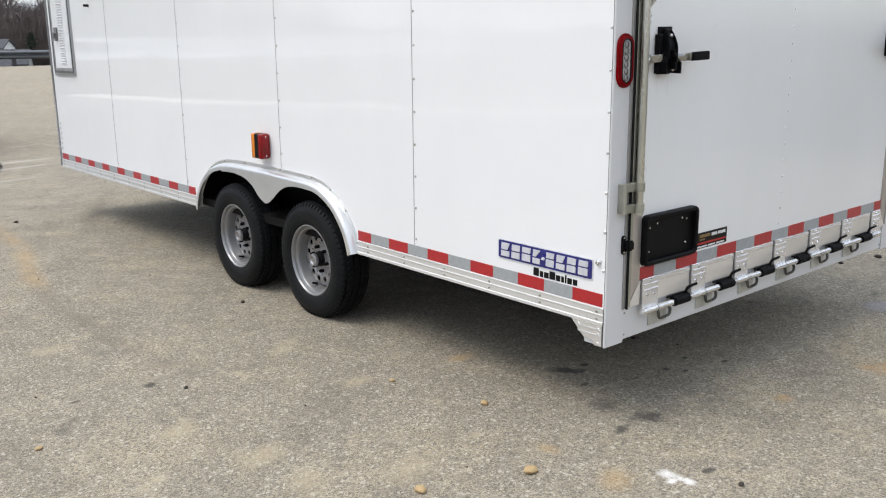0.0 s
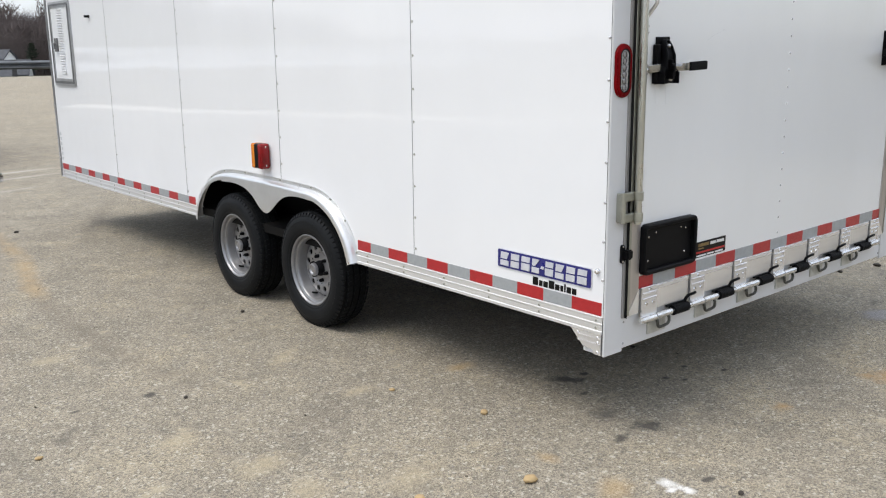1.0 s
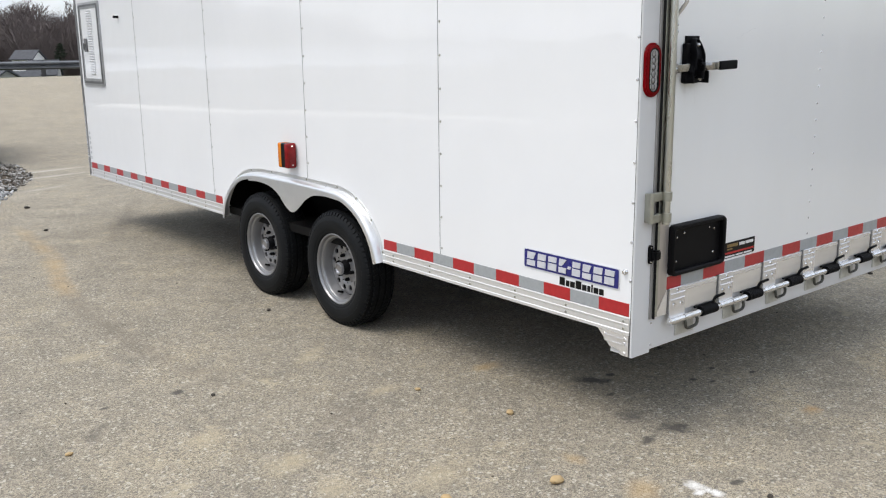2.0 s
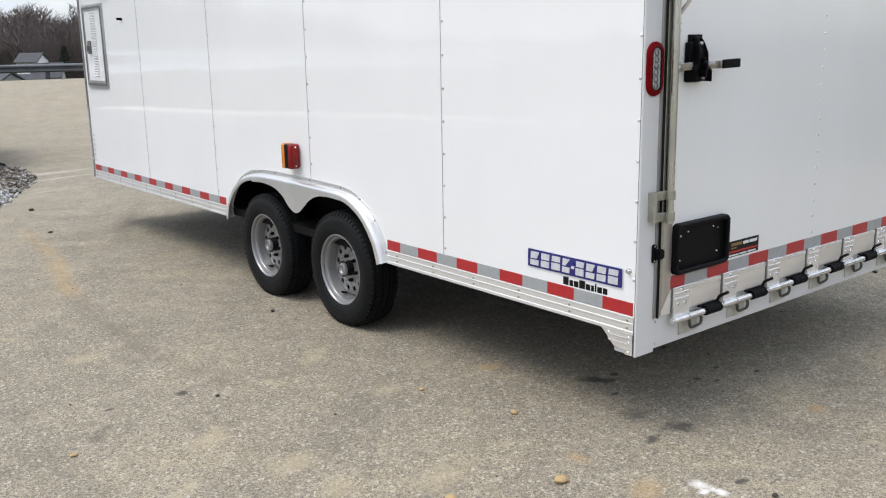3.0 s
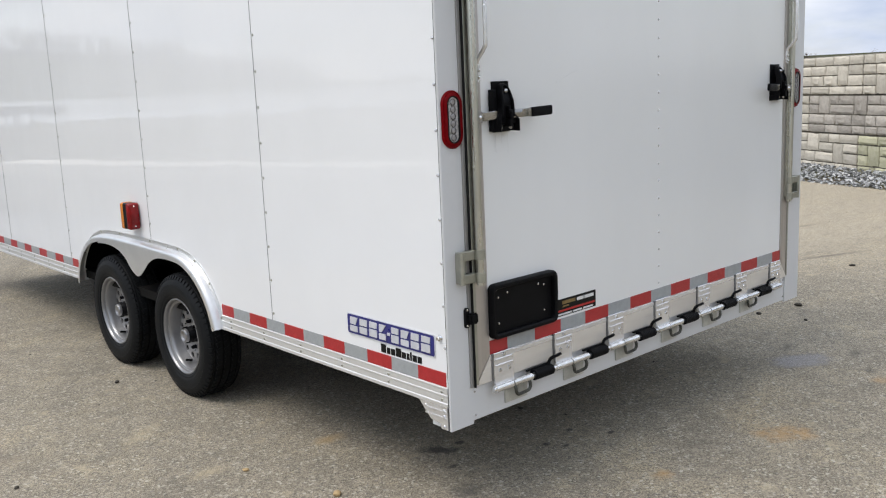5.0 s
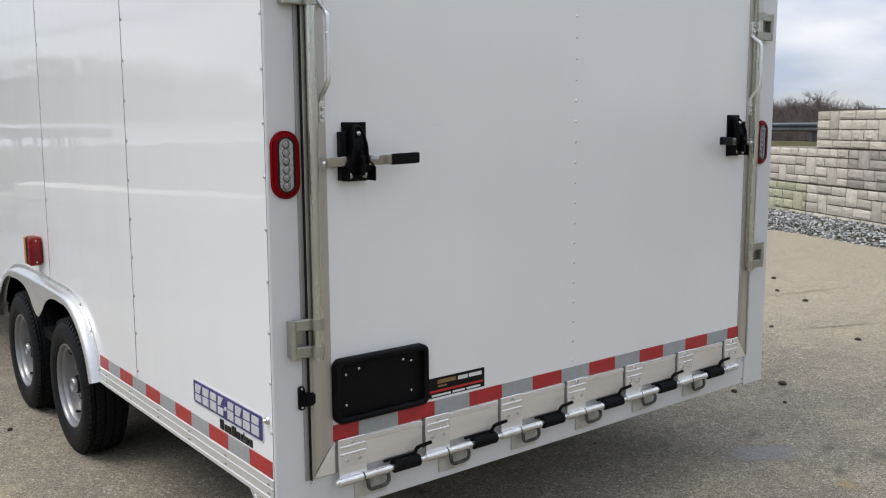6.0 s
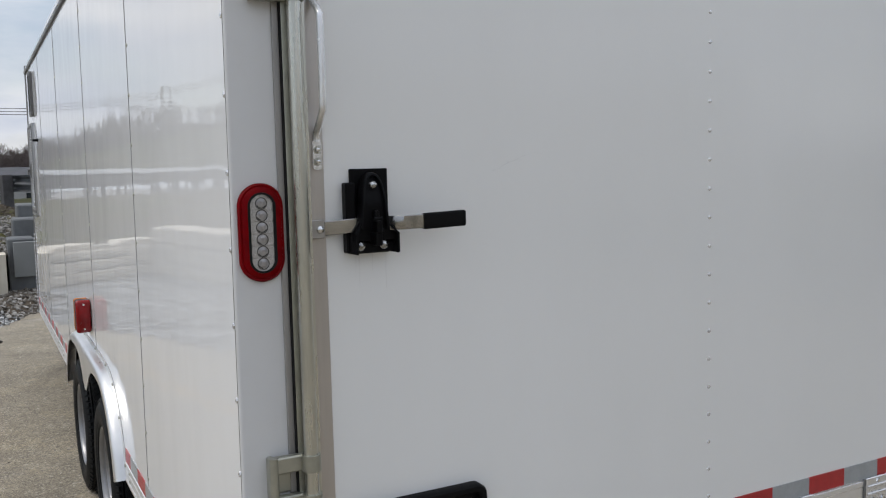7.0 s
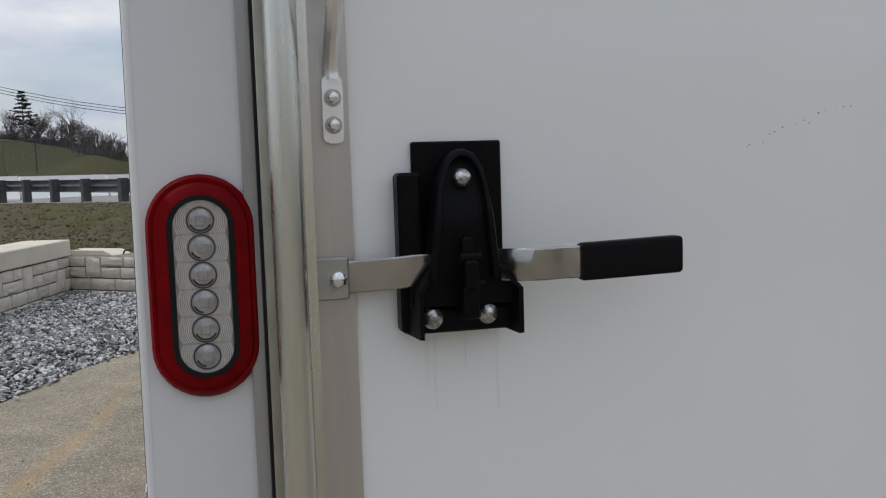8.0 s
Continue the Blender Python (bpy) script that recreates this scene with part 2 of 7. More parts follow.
def clear_lens(name):
    """Clear ribbed plastic over the lamp's bulbs."""
    m = surface(name, (0.43, 0.42, 0.42), (0.28, 0.27, 0.27), 110.0, 0.15, 0.35, coat=0.3)
    t = m.node_tree
    co = t.nodes.new("ShaderNodeTexCoord")
    wv = t.nodes.new("ShaderNodeTexWave")
    put(wv, Scale=40.0, Distortion=3.0, Detail=2.0)
    t.links.new(co.outputs["Object"], wv.inputs["Vector"])
    bp = put(t.nodes.new("ShaderNodeBump"), Strength=0.3, Distance=0.001)
    t.links.new(wv.outputs["Fac"], bp.inputs["Height"])
    t.links.new(bp.outputs["Normal"], t.nodes["Principled BSDF"].inputs["Normal"])
    return m


HINGE_BRIGHT = surface("bright_hinge_aluminium", (0.88, 0.88, 0.87), (0.70, 0.69, 0.67), 16.0, 0.20, 0.85, bump=0.08, bump_scale=80, wear=0.3, wear_colour=(0.35, 0.33, 0.31))
STAPLE = surface("weathered_staple_plate", (0.62, 0.62, 0.58), (0.46, 0.46, 0.42), 22.0, 0.42, 0.45, bump=0.15, bump_scale=90, wear=0.4, wear_colour=(0.24, 0.23, 0.20))
LOOP_STEEL = surface("dark_loop_steel", (0.13, 0.132, 0.12), (0.04, 0.04, 0.036), 45.0, 0.30, 0.7)
BOLT_WORN = surface("worn_zinc_bolt", (0.70, 0.70, 0.69), (0.10, 0.10, 0.10), 190.0, 0.22, 0.9, bump=0.25, bump_scale=260)
HUB_STEEL = surface("dull_hub_cap", (0.42, 0.42, 0.43), (0.30, 0.30, 0.31), 40.0, 0.30, 0.8)
CLEVIS = surface("dull_clevis_steel", (0.40, 0.385, 0.365), (0.32, 0.305, 0.29), 30.0, 0.38, 0.7, bump=0.1, bump_scale=150)
ALU_RAIL = surface("satin_rail_aluminium", (0.80, 0.80, 0.79), (0.70, 0.70, 0.69), 5.0, 0.36, 0.55, bump=0.05, bump_scale=60, stretch=(1, 0.1, 1), wear=0.25,
                   wear_colour=(0.5, 0.49, 0.47))
LENS = clear_lens("clear_ribbed_lens")
# ribs are clear plastic too; the brighter colour stands in for their glints
RIB_GLINT = surface("lens_rib_glint", (0.80, 0.79, 0.79), (0.62, 0.61, 0.61), 200.0, 0.14, 0.45)
LED_CHIP = surface("grey_led_chip", (0.36, 0.34, 0.335), (0.26, 0.245, 0.24), 90.0, 0.25, 0.2, coat=0.3)
LENS_DARK = surface("dark_lens_ring_and_shade", (0.05, 0.047, 0.047), (0.03, 0.03, 0.03), 60.0, 0.25, 0.0)


def spot_mask(t, co, warp, x, y, rx, ry, turn=0.0, edge=0.45, top=1.0):
    """A blot with a ragged edge at a place on the paving."""
    mp = t.nodes.new("ShaderNodeMapping")
    mp.vector_type = 'TEXTURE'
    put(mp, Location=(x, y, 0), Rotation=(0, 0, radians(turn)), Scale=(rx, ry, 1000))
    t.links.new(co, mp.inputs["Vector"])
    ln = t.nodes.new("ShaderNodeVectorMath")
    ln.operation = 'LENGTH'
    t.links.new(mp.outputs["Vector"], ln.inputs[0])
    ad = t.nodes.new("ShaderNodeMath")
    ad.operation = 'ADD'
    t.links.new(ln.outputs["Value"], ad.inputs[0])
    t.links.new(warp, ad.inputs[1])
    r = put(t.nodes.new("ShaderNodeMapRange"), From_Min=1.0 - edge, From_Max=1.0, To_Min=top, To_Max=0.0)
    t.links.new(ad.outputs["Value"], r.inputs["Value"])
    return r.outputs["Result"]


def paving_material():
    m = bpy.data.materials.new("worn_asphalt")
    m.use_nodes = True
    t = m.node_tree
    b = t.nodes["Principled BSDF"]
    put(b, Roughness=0.88)
    co = t.nodes.new("ShaderNodeTexCoord").outputs["Object"]

    def nz(scale, detail=5.0, rough=0.6):
        n = put(t.nodes.new("ShaderNodeTexNoise"), Scale=scale, Detail=detail, Roughness=rough)
        t.links.new(co, n.inputs["Vector"])
        return n.outputs["Fac"]

    def rng(v, a, c, lo=0.0, hi=1.0):
        r = put(t.nodes.new("ShaderNodeMapRange"), From_Min=a, From_Max=c, To_Min=lo, To_Max=hi)
        t.links.new(v, r.inputs["Value"])
        return r.outputs["Result"]

    def blend(fac, a, c, kind='MIX'):
        x = t.nodes.new("ShaderNodeMix")
        x.data_type = 'RGBA'
        x.blend_type = kind
        for key, v in (("Factor", fac), ("A", a), ("B", c)):
            if isinstance(v, tuple):
                x.inputs[key].default_value = (*v, 1)
            elif isinstance(v, float):
                x.inputs[key].default_value = v
            else:
                t.links.new(v, x.inputs[key])
        return x.outputs["Result"]

    # aggregate: chips about 7 mm across, each of its own tone
    vo = put(t.nodes.new("ShaderNodeTexVoronoi"), Scale=205.0)
    t.links.new(co, vo.inputs["Vector"])
    sep = t.nodes.new("ShaderNodeSeparateColor")
    t.links.new(vo.outputs["Color"], sep.inputs["Color"])
    chip = rng(sep.outputs["Red"], 0.0, 1.0, 0.48, 1.52)
    vo2 = put(t.nodes.new("ShaderNodeTexVoronoi"), Scale=95.0)
    t.links.new(co, vo2.inputs["Vector"])
    sep2 = t.nodes.new("ShaderNodeSeparateColor")
    t.links.new(vo2.outputs["Color"], sep2.inputs["Color"])
    bright = rng(sep2.outputs["Green"], 0.89, 0.96, 0.0, 0.65)
    dark = rng(sep2.outputs["Blue"], 0.88, 0.97, 0.0, 0.65)
    base = blend(rng(nz(0.55), 0.35, 0.65), (0.262, 0.235, 0.190), (0.322, 0.288, 0.232))
    base = blend(rng(nz(2.3, 8.0, 0.7), 0.40, 0.66), base, (0.222, 0.200, 0.163))
    # broad paler tone towards the far side of the lot and up the ramp, darker at its foot
    broad = rng(nz(0.35, 4.0), 0.2, 0.8, -0.35, 0.35)
    base = blend(spot_mask(t, co, broad, 9.0, 4.5, 6.5, 7.5, 0, 0.6, 0.7), base, (0.44, 0.385, 0.30))
    base = blend(spot_mask(t, co, broad, 5.0, 24.0, 12.0, 13.0, 0, 0.4, 0.45), base, (0.36, 0.315, 0.245))
    base = blend(spot_mask(t, co, broad, 0.9, 12.2, 1.6, 1.5, 0, 0.9, 0.5), base, (0.17, 0.145, 0.115))
    # dried mud film
    base = blend(rng(nz(1.7, 9.0, 0.72), 0.50, 0.68, 0.0, 0.55), base, (0.40, 0.345, 0.25))
    base = blend(rng(nz(0.9, 9.0, 0.75), 0.60, 0.72, 0.0, 0.45), base, (0.42, 0.335, 0.205))
    base = blend(1.0, base, (0.925, 0.905, 0.85), 'MULTIPLY')
    base = blend(1.0, base, chip, 'MULTIPLY')
    base = blend(bright, base, (0.52, 0.485, 0.41))
    base = blend(dark, base, (0.11, 0.10, 0.09))
    base = blend(rng(nz(3.6, 7.0, 0.7), 0.57, 0.70, 0.0, 0.5), base, (0.15, 0.135, 0.115))
    base = blend(rng(nz(9.0, 8.0, 0.75), 0.53, 0.66, 0.0, 0.42), base, (0.165, 0.148, 0.118))
    base = blend(rng(nz(12.5, 8.0, 0.75), 0.55, 0.68, 0.0, 0.45), base, (0.44, 0.395, 0.31))
    base = blend(rng(nz(5.5, 6.0, 0.65), 0.60, 0.70, 0.0, 0.6), base, (0.43, 0.365, 0.25))
    warp = rng(nz(7.0, 7.0, 0.7), 0.2, 0.8, -0.45, 0.45)
    fine = rng(nz(26.0, 5.0, 0.7), 0.2, 0.8, -0.6, 0.6)
    mud = (0.46, 0.305, 0.13)
    track = [(-0.66, 6.5), (-0.70, 5.8), (-0.76, 5.1), (-0.92, 4.4), (-1.02, 3.8), (-1.06, 3.2), (-1.05, 2.6), (-1.02, 2.1), (-0.92, 1.6)]
    for k, ((x0, y0), (x1, y1)) in enumerate(zip(track, track[1:])):
        turn = math.degrees(math.atan2(x0 - x1, y1 - y0))
        stroke = spot_mask(t, co, warp, (x0 + x1) / 2, (y0 + y1) / 2, 0.10, 0.62 * math.hypot(x1 - x0, y1 - y0) + 0.12, turn, 1.0, (0.3, 0.4, 0.5, 0.5, 0.45, 0.5, 0.45, 0.4)[k])
        base = blend(stroke, base, (0.42, 0.28, 0.125) if k < 4 else (0.15, 0.125, 0.095))
    for x, y, rx, ry, turn, top in ((0.14, 1.0, 0.10, 0.06, 0, 0.45), (-0.275, 0.03, 0.05, 0.07, 0, 0.4), (-0.28, -0.30, 0.12, 0.08, 30, 0.4)):
        base = blend(spot_mask(t, co, warp, x, y, rx, ry, turn, 0.8, top), base, mud)
    for x, y, rx, ry, turn, top in ((1.53, -0.47, 0.11, 0.07, 10, 0.6), (1.60, -0.54, 0.08, 0.05, 40, 0.6), (1.48, -0.40, 0.06, 0.04, 0, 0.5), (0.845, -0.323, 0.05, 0.035, 0, 0.65), (2.2, -0.75, 0.07, 0.05, 0, 0.5), (2.5, -0.5, 0.06, 0.05, 0, 0.45)):
        base = blend(spot_mask(t, co, fine, x, y, rx * 1.25, ry * 1.25, turn, 1.0, top), base, (0.44, 0.26, 0.10))
    # pale yellow dust patches near the trailer's corner
    for x, y, rx, ry, turn, top in ((-1.36, 2.51, 0.10, 0.07, 0, 0.6), (-1.27, 1.14, 0.10, 0.07, 30, 0.6), (-1.12, 0.72, 0.12, 0.09, 10, 0.65), (-0.43, 1.73, 0.16, 0.06, 40, 0.55), (-1.10, 0.43, 0.13, 0.08, 60, 0.55),
                                    (-0.76, 0.26, 0.17, 0.10, 20, 0.55), (-0.41, 1.09, 0.09, 0.05, 0, 0.6)):
        base = blend(spot_mask(t, co, fine, x, y, rx * 1.2, ry * 1.2, turn, 1.0, top), base, (0.42, 0.35, 0.23))
    # dark scuffs, cracks, a dark line across the ramp's foot and the turning tyre's dark arc
    for x, y, rx, ry, turn, top in ((0.3, 6.4, 0.12, 1.5, -25, 0.35), (0.5, 10.9, 0.5, 0.05, 8, 0.6),
                                    (5.4, 1.1, 0.55, 0.05, -22, 0.7), (6.6, 2.0, 0.7, 0.06, -15, 0.5), (-0.72, 0.94, 0.30, 0.16, 30, 0.35), (-2.15, 1.25, 0.3, 0.1, 50, 0.35)):
        base = blend(spot_mask(t, co, warp, x, y, rx, ry, turn, 0.9, top), base, (0.10, 0.085, 0.068))
    for x, y, rx, ry, turn in ((0.40, 0.53, 0.115, 0.05, -48), (0.25, -0.05, 0.080, 0.062, -40), (0.076, -0.051, 0.06, 0.032, 20), (0.52, 0.52, 0.03, 0.02, 0), (0.76, 0.225, 0.026, 0.020, 0), (0.806, 0.147, 0.026, 0.018, 0),
                               (1.058, 0.094, 0.030, 0.018, 0), (0.955, 0.253, 0.024, 0.016, 0), (0.033, -0.483, 0.04, 0.02, 0), (0.33, 0.36, 0.03, 0.02, 0), (-1.154, 1.70, 0.05, 0.030, 40), (-1.484, 1.73, 0.03, 0.02, 0)):
        base = blend(spot_mask(t, co, fine, x, y, rx, ry, turn, 0.6, 0.85), base, (0.045, 0.041, 0.036))
    for x, y, rx, ry, turn in ((-1.62, 1.46, 0.10, 0.045, 60), (-1.56, 1.54, 0.06, 0.03, 20), (-0.455, 1.568, 0.05, 0.02, 30)):
        base = blend(spot_mask(t, co, fine, x, y, rx, ry, turn, 0.9, 0.6), base, (0.09, 0.08, 0.068))
    base = blend(spot_mask(t, co, fine, 0.205, 0.142, 0.10, 0.085, 0, 0.9, 0.75), base, (0.075, 0.068, 0.060))
    for x, y, rx, ry in ((2.85, -0.22, 0.10, 0.05), (2.75, 0.12, 0.12, 0.05), (2.95, -0.42, 0.14, 0.05), (2.62, -0.40, 0.06, 0.04)):
        base = blend(spot_mask(t, co, fine, x, y, rx, ry, 20, 0.9, 0.6), base, (0.07, 0.064, 0.056))
    wet = spot_mask(t, co, warp, 2.56, -0.05, 0.21, 0.13, -30, 0.45, 0.75)
    base = blend(wet, base, (0.12, 0.115, 0.125))
    for x, y, rx, ry in ((-0.105, -0.40, 0.040, 0.052), (-0.094, -0.48, 0.030, 0.050), (-0.14, -0.44, 0.03, 0.02)):
        base = blend(spot_mask(t, co, fine, x, y, rx, ry, 0, 0.85, 0.85), base, (0.78, 0.77, 0.75))
    # pale worn streaks where the ramp meets the lot
    for x, y, rx, ry, turn, top in ((0.55, 10.6, 0.9, 0.14, 10, 0.6), (0.6, 10.0, 0.7, 0.10, 12, 0.55), (0.2, 8.9, 0.5, 0.08, 20, 0.45)):
        base = blend(spot_mask(t, co, warp, x, y, rx, ry, turn, 0.9, top), base, (0.46, 0.43, 0.38))
    t.links.new(base, b.inputs["Base Color"])
    rough = rng(wet, 0.0, 0.75, 0.88, 0.35)
    t.links.new(rough, b.inputs["Roughness"])
    bp = put(t.nodes.new("ShaderNodeBump"), Strength=0.7, Distance=0.004)
    t.links.new(vo.outputs["Distance"], bp.inputs["Height"])
    bp2 = put(t.nodes.new("ShaderNodeBump"), Strength=0.5, Distance=0.01)
    t.links.new(nz(14.0), bp2.inputs["Height"])
    t.links.new(bp.outputs["Normal"], bp2.inputs["Normal"])
    t.links.new(bp2.outputs["Normal"], b.inputs["Normal"])
    return m


ASPHALT = paving_material()
ASPHALT_ROAD = surface("road_asphalt", (0.24, 0.235, 0.22), (0.19, 0.185, 0.175), 2.0, 0.9, bump=0.4, bump_scale=60)
GRASS_NEAR = surface("brown_winter_grass", (0.060, 0.070, 0.022), (0.125, 0.098, 0.055), 0.8, 0.95, bump=1.0, bump_scale=22, wear=0.5,
                     wear_colour=(0.085, 0.066, 0.04), gloss=0.1)
GRASS_FAR = surface("winter_grass", (0.030, 0.042, 0.013), (0.058, 0.050, 0.023), 0.12, 0.95, bump=0.6, bump_scale=6, wear=0.4,
                    wear_colour=(0.045, 0.038, 0.02), gloss=0.1)
EARTH = surface("dark_loose_earth", (0.085, 0.068, 0.050), (0.050, 0.040, 0.030), 2.5, 0.95, bump=1.0, bump_scale=30, wear=0.5, wear_colour=(0.14, 0.12, 0.095), gloss=0.1)
BANK = surface("bare_earth_and_moss", (0.105, 0.080, 0.056), (0.066, 0.071, 0.024), 0.75, 0.95, bump=1.0, bump_scale=26, wear=0.8,
               wear_colour=(0.060, 0.045, 0.032), gloss=0.1)


# ---- building helpers ----
def mesh_of(name, bm, material, smooth=None):
    me = bpy.data.meshes.new(name)
    bmesh.ops.recalc_face_normals(bm, faces=bm.faces[:])
    bm.to_mesh(me)
    bm.free()
    me.materials.append(material)
    if smooth:
        me.shade_smooth()
        me.set_sharp_from_angle(angle=radians(smooth))
    return me


def part(name, bm, material, parent=None, label="", smooth=35):
    ob = new(name, mesh_of(name, bm, material, smooth))
    ob.parent = parent
    if label:
        tagged(ob, label)
    return ob


def soup(name, verts, faces, material, parent=None, smooth=False):
    me = bpy.data.meshes.new(name)
    me.from_pydata([tuple(v) for v in verts], [], [tuple(f) for f in faces])
    me.materials.append(material)
    me.update()
    if smooth:
        me.shade_smooth()
    ob = new(name, me)
    ob.parent = parent
    return ob


def box(bm, x0, x1, y0, y1, z0, z1, bevel=0.0, m=None, seg=1):
    made = bmesh.ops.create_cube(bm, size=1.0)["verts"]
    for v in made:
        v.co = Vector(((x0 + x1) / 2 + v.co.x * (x1 - x0), (y0 + y1) / 2 + v.co.y * (y1 - y0), (z0 + z1) / 2 + v.co.z * (z1 - z0)))
    if bevel:
        edges = list({e for v in made for e in v.link_edges})
        made = list({v for f in bmesh.ops.bevel(bm, geom=edges, offset=bevel, segments=seg, affect='EDGES')["faces"] for v in f.verts} |
                    {v for v in made if v.is_valid})
    if m is not None:
        bmesh.ops.transform(bm, matrix=m, verts=made)
    return made


def rod(bm, p0, p1, r0, r1=None, seg=12, caps=True):
    p0, p1 = Vector(p0), Vector(p1)
    d = p1 - p0
    m = Matrix.Translation((p0 + p1) / 2) @ d.to_track_quat('Z', 'Y').to_matrix().to_4x4()
    return bmesh.ops.create_cone(bm, cap_ends=caps, segments=seg, radius1=r0, radius2=r0 if r1 is None else r1, depth=d.length, matrix=m)["verts"]


def dome(bm, at, axis, r, h, seg=8):
    """A bolt or rivet head: two rings and a top."""
    at, axis = Vector(at), Vector(axis).normalized()
    q = axis.to_track_quat('Z', 'Y').to_matrix()
    rings = []
    for rr, hh in ((r, 0.0), (r * 0.8, h * 0.62)):
        rings.append([bm.verts.new(at + q @ Vector((rr * math.cos(2 * math.pi * i / seg), rr * math.sin(2 * math.pi * i / seg), hh))) for i in range(seg)])
    top = bm.verts.new(at + axis * h)
    for i in range(seg):
        j = (i + 1) % seg
        bm.faces.new((rings[0][i], rings[0][j], rings[1][j], rings[1][i]))
        bm.faces.new((rings[1][i], rings[1][j], top))


def plate(bm, outline, axis, a, b):
    """An outline of two coordinates, drawn out along the axis from a to b."""
    order = {"x": lambda u, v, w: (w, u, v), "y": lambda u, v, w: (u, w, v), "z": lambda u, v, w: (u, v, w)}[axis]
    lo = [bm.verts.new(order(u, v, a)) for u, v in outline]
    hi = [bm.verts.new(order(u, v, b)) for u, v in outline]
    n = len(outline)
    bm.faces.new(lo)
    bm.faces.new(hi)
    for i in range(n):
        j = (i + 1) % n
        bm.faces.new((lo[i], lo[j], hi[j], hi[i]))


def rounded(u0, u1, v0, v1, r, n=5):
    """A rounded rectangle's outline."""
    pts = []
    for cu, cv, start in ((u1 - r, v1 - r, 0), (u0 + r, v1 - r, 90), (u0 + r, v0 + r, 180), (u1 - r, v0 + r, 270)):
        for i in range(n + 1):
            a = radians(start + 90 * i / n)
            pts.append((cu + r * math.cos(a), cv + r * math.sin(a)))
    return pts


def ring(bm, outer, inner, axis, a, b):
    """A flat ring between two outlines with the same number of points."""
    order = {"x": lambda u, v, w: (w, u, v), "y": lambda u, v, w: (u, w, v), "z": lambda u, v, w: (u, v, w)}[axis]
    loops = [[bm.verts.new(order(u, v, w)) for u, v in line] for line in (outer, inner) for w in (a, b)]
    oa, ob_, ia, ib = loops
    n = len(outer)
    for i in range(n):
        j = (i + 1) % n
        for p, q in ((oa, ob_), (ob_, ib), (ib, ia), (ia, oa)):
            bm.faces.new((p[i], p[j], q[j], q[i]))


def sweep(bm, path, r, seg=8, closed=False):
    """A round bar along a bent path."""
    pts = [Vector(p) for p in path]
    rings = []
    for i, p in enumerate(pts):
        d = (pts[min(i + 1, len(pts) - 1)] - pts[max(i - 1, 0)]).normalized()
        q = d.to_track_quat('Z', 'Y').to_matrix()
        rings.append([bm.verts.new(p + q @ Vector((r * math.cos(2 * math.pi * k / seg), r * math.sin(2 * math.pi * k / seg), 0))) for k in range(seg)])
    for a, b in zip(rings, rings[1:]):
        shift = min(range(seg), key=lambda s: (b[s].co - a[0].co).length)
        for k in range(seg):
            bm.faces.new((a[k], a[(k + 1) % seg], b[(k + 1 + shift) % seg], b[(k + shift) % seg]))
    if not closed:
        bm.faces.new(rings[0])
        bm.faces.new(rings[-1])


def lathe(bm, profile, centre, seg=48, axis_x=True):
    """A profile of (x, radius) turned about an axle along x."""
    rings = []
    for px, pr in profile:
        rings.append([bm.verts.new((centre[0] + px, centre[1] + pr * math.cos(2 * math.pi * i / seg), centre[2] + pr * math.sin(2 * math.pi * i / seg)))
                      for i in range(seg)])
    for a, b in zip(rings, rings[1:]):
        for i in range(seg):
            j = (i + 1) % seg
            bm.faces.new((a[i], a[j], b[j], b[i]))
    return rings


def curve_points(pts, n=6):
    """A smooth line through points."""
    out = []
    for i in range(len(pts) - 1):
        p0, p1, p2, p3 = (Vector(pts[max(i - 1, 0)]), Vector(pts[i]), Vector(pts[i + 1]), Vector(pts[min(i + 2, len(pts) - 1)]))
        for k in range(n):
            s = k / n
            out.append(0.5 * (2 * p1 + (p2 - p0) * s + (2 * p0 - 5 * p1 + 4 * p2 - p3) * s * s + (3 * p1 - p0 - 3 * p2 + p3) * s ** 3))
    out.append(Vector(pts[-1]))
    return out


def smooth01(a, b, v):
    s = min(max((v - a) / (b - a), 0.0), 1.0)
    return s * s * (3 - 2 * s)


def along(table, v):
    """A value read from rows of (key, value) with straight lines between."""
    for (a, p), (b, q) in zip(table, table[1:]):
        if v <= b:
            return p + (q - p) * (max(v, a) - a) / (b - a)
    return table[-1][1]


# ---- land ----
def land(x, y):
    """Height of the ground: the lot is level, a ramp climbs ahead to the road, the valley falls away and hills close it."""
    r = math.hypot(x, y)
    az = math.degrees(math.atan2(x, y))
    z = 0.05 * min(max(y - 11.3, 0.0), 15.2) * smooth01(-1.5, 0.6, x)
    z -= 5.3 * smooth01(31, 150, r)
    z += 9.0 * smooth01(235, 340, r) + 8.0 * smooth01(340, 700, r)
    z += 25.0 * math.exp(-((az + 17) / 12.7) ** 2) * min(max((r - 50) / 290.0, 0.0), 1.0) ** 0.8 * (1 - 0.36 * smooth01(235, 340, r))
    z += 4.3 * math.exp(-((az + 6.8) / 3.2) ** 2) * smooth01(60, 95, r) * (1 - smooth01(115, 180, r))
    return z


def spaced():
    steps = [i * 1.5 for i in range(0, 28)]
    while steps[-1] < 1500:
        steps.append(steps[-1] * 1.13)
    return [-s for s in reversed(steps[1:])] + steps


grid = spaced()
gv = [(x, y, land(x, y) - 0.03) for y in grid for x in grid]
gn = len(grid)
gf = [(j * gn + i, j * gn + i + 1, (j + 1) * gn + i + 1, (j + 1) * gn + i) for j in range(gn - 1) for i in range(gn - 1)]
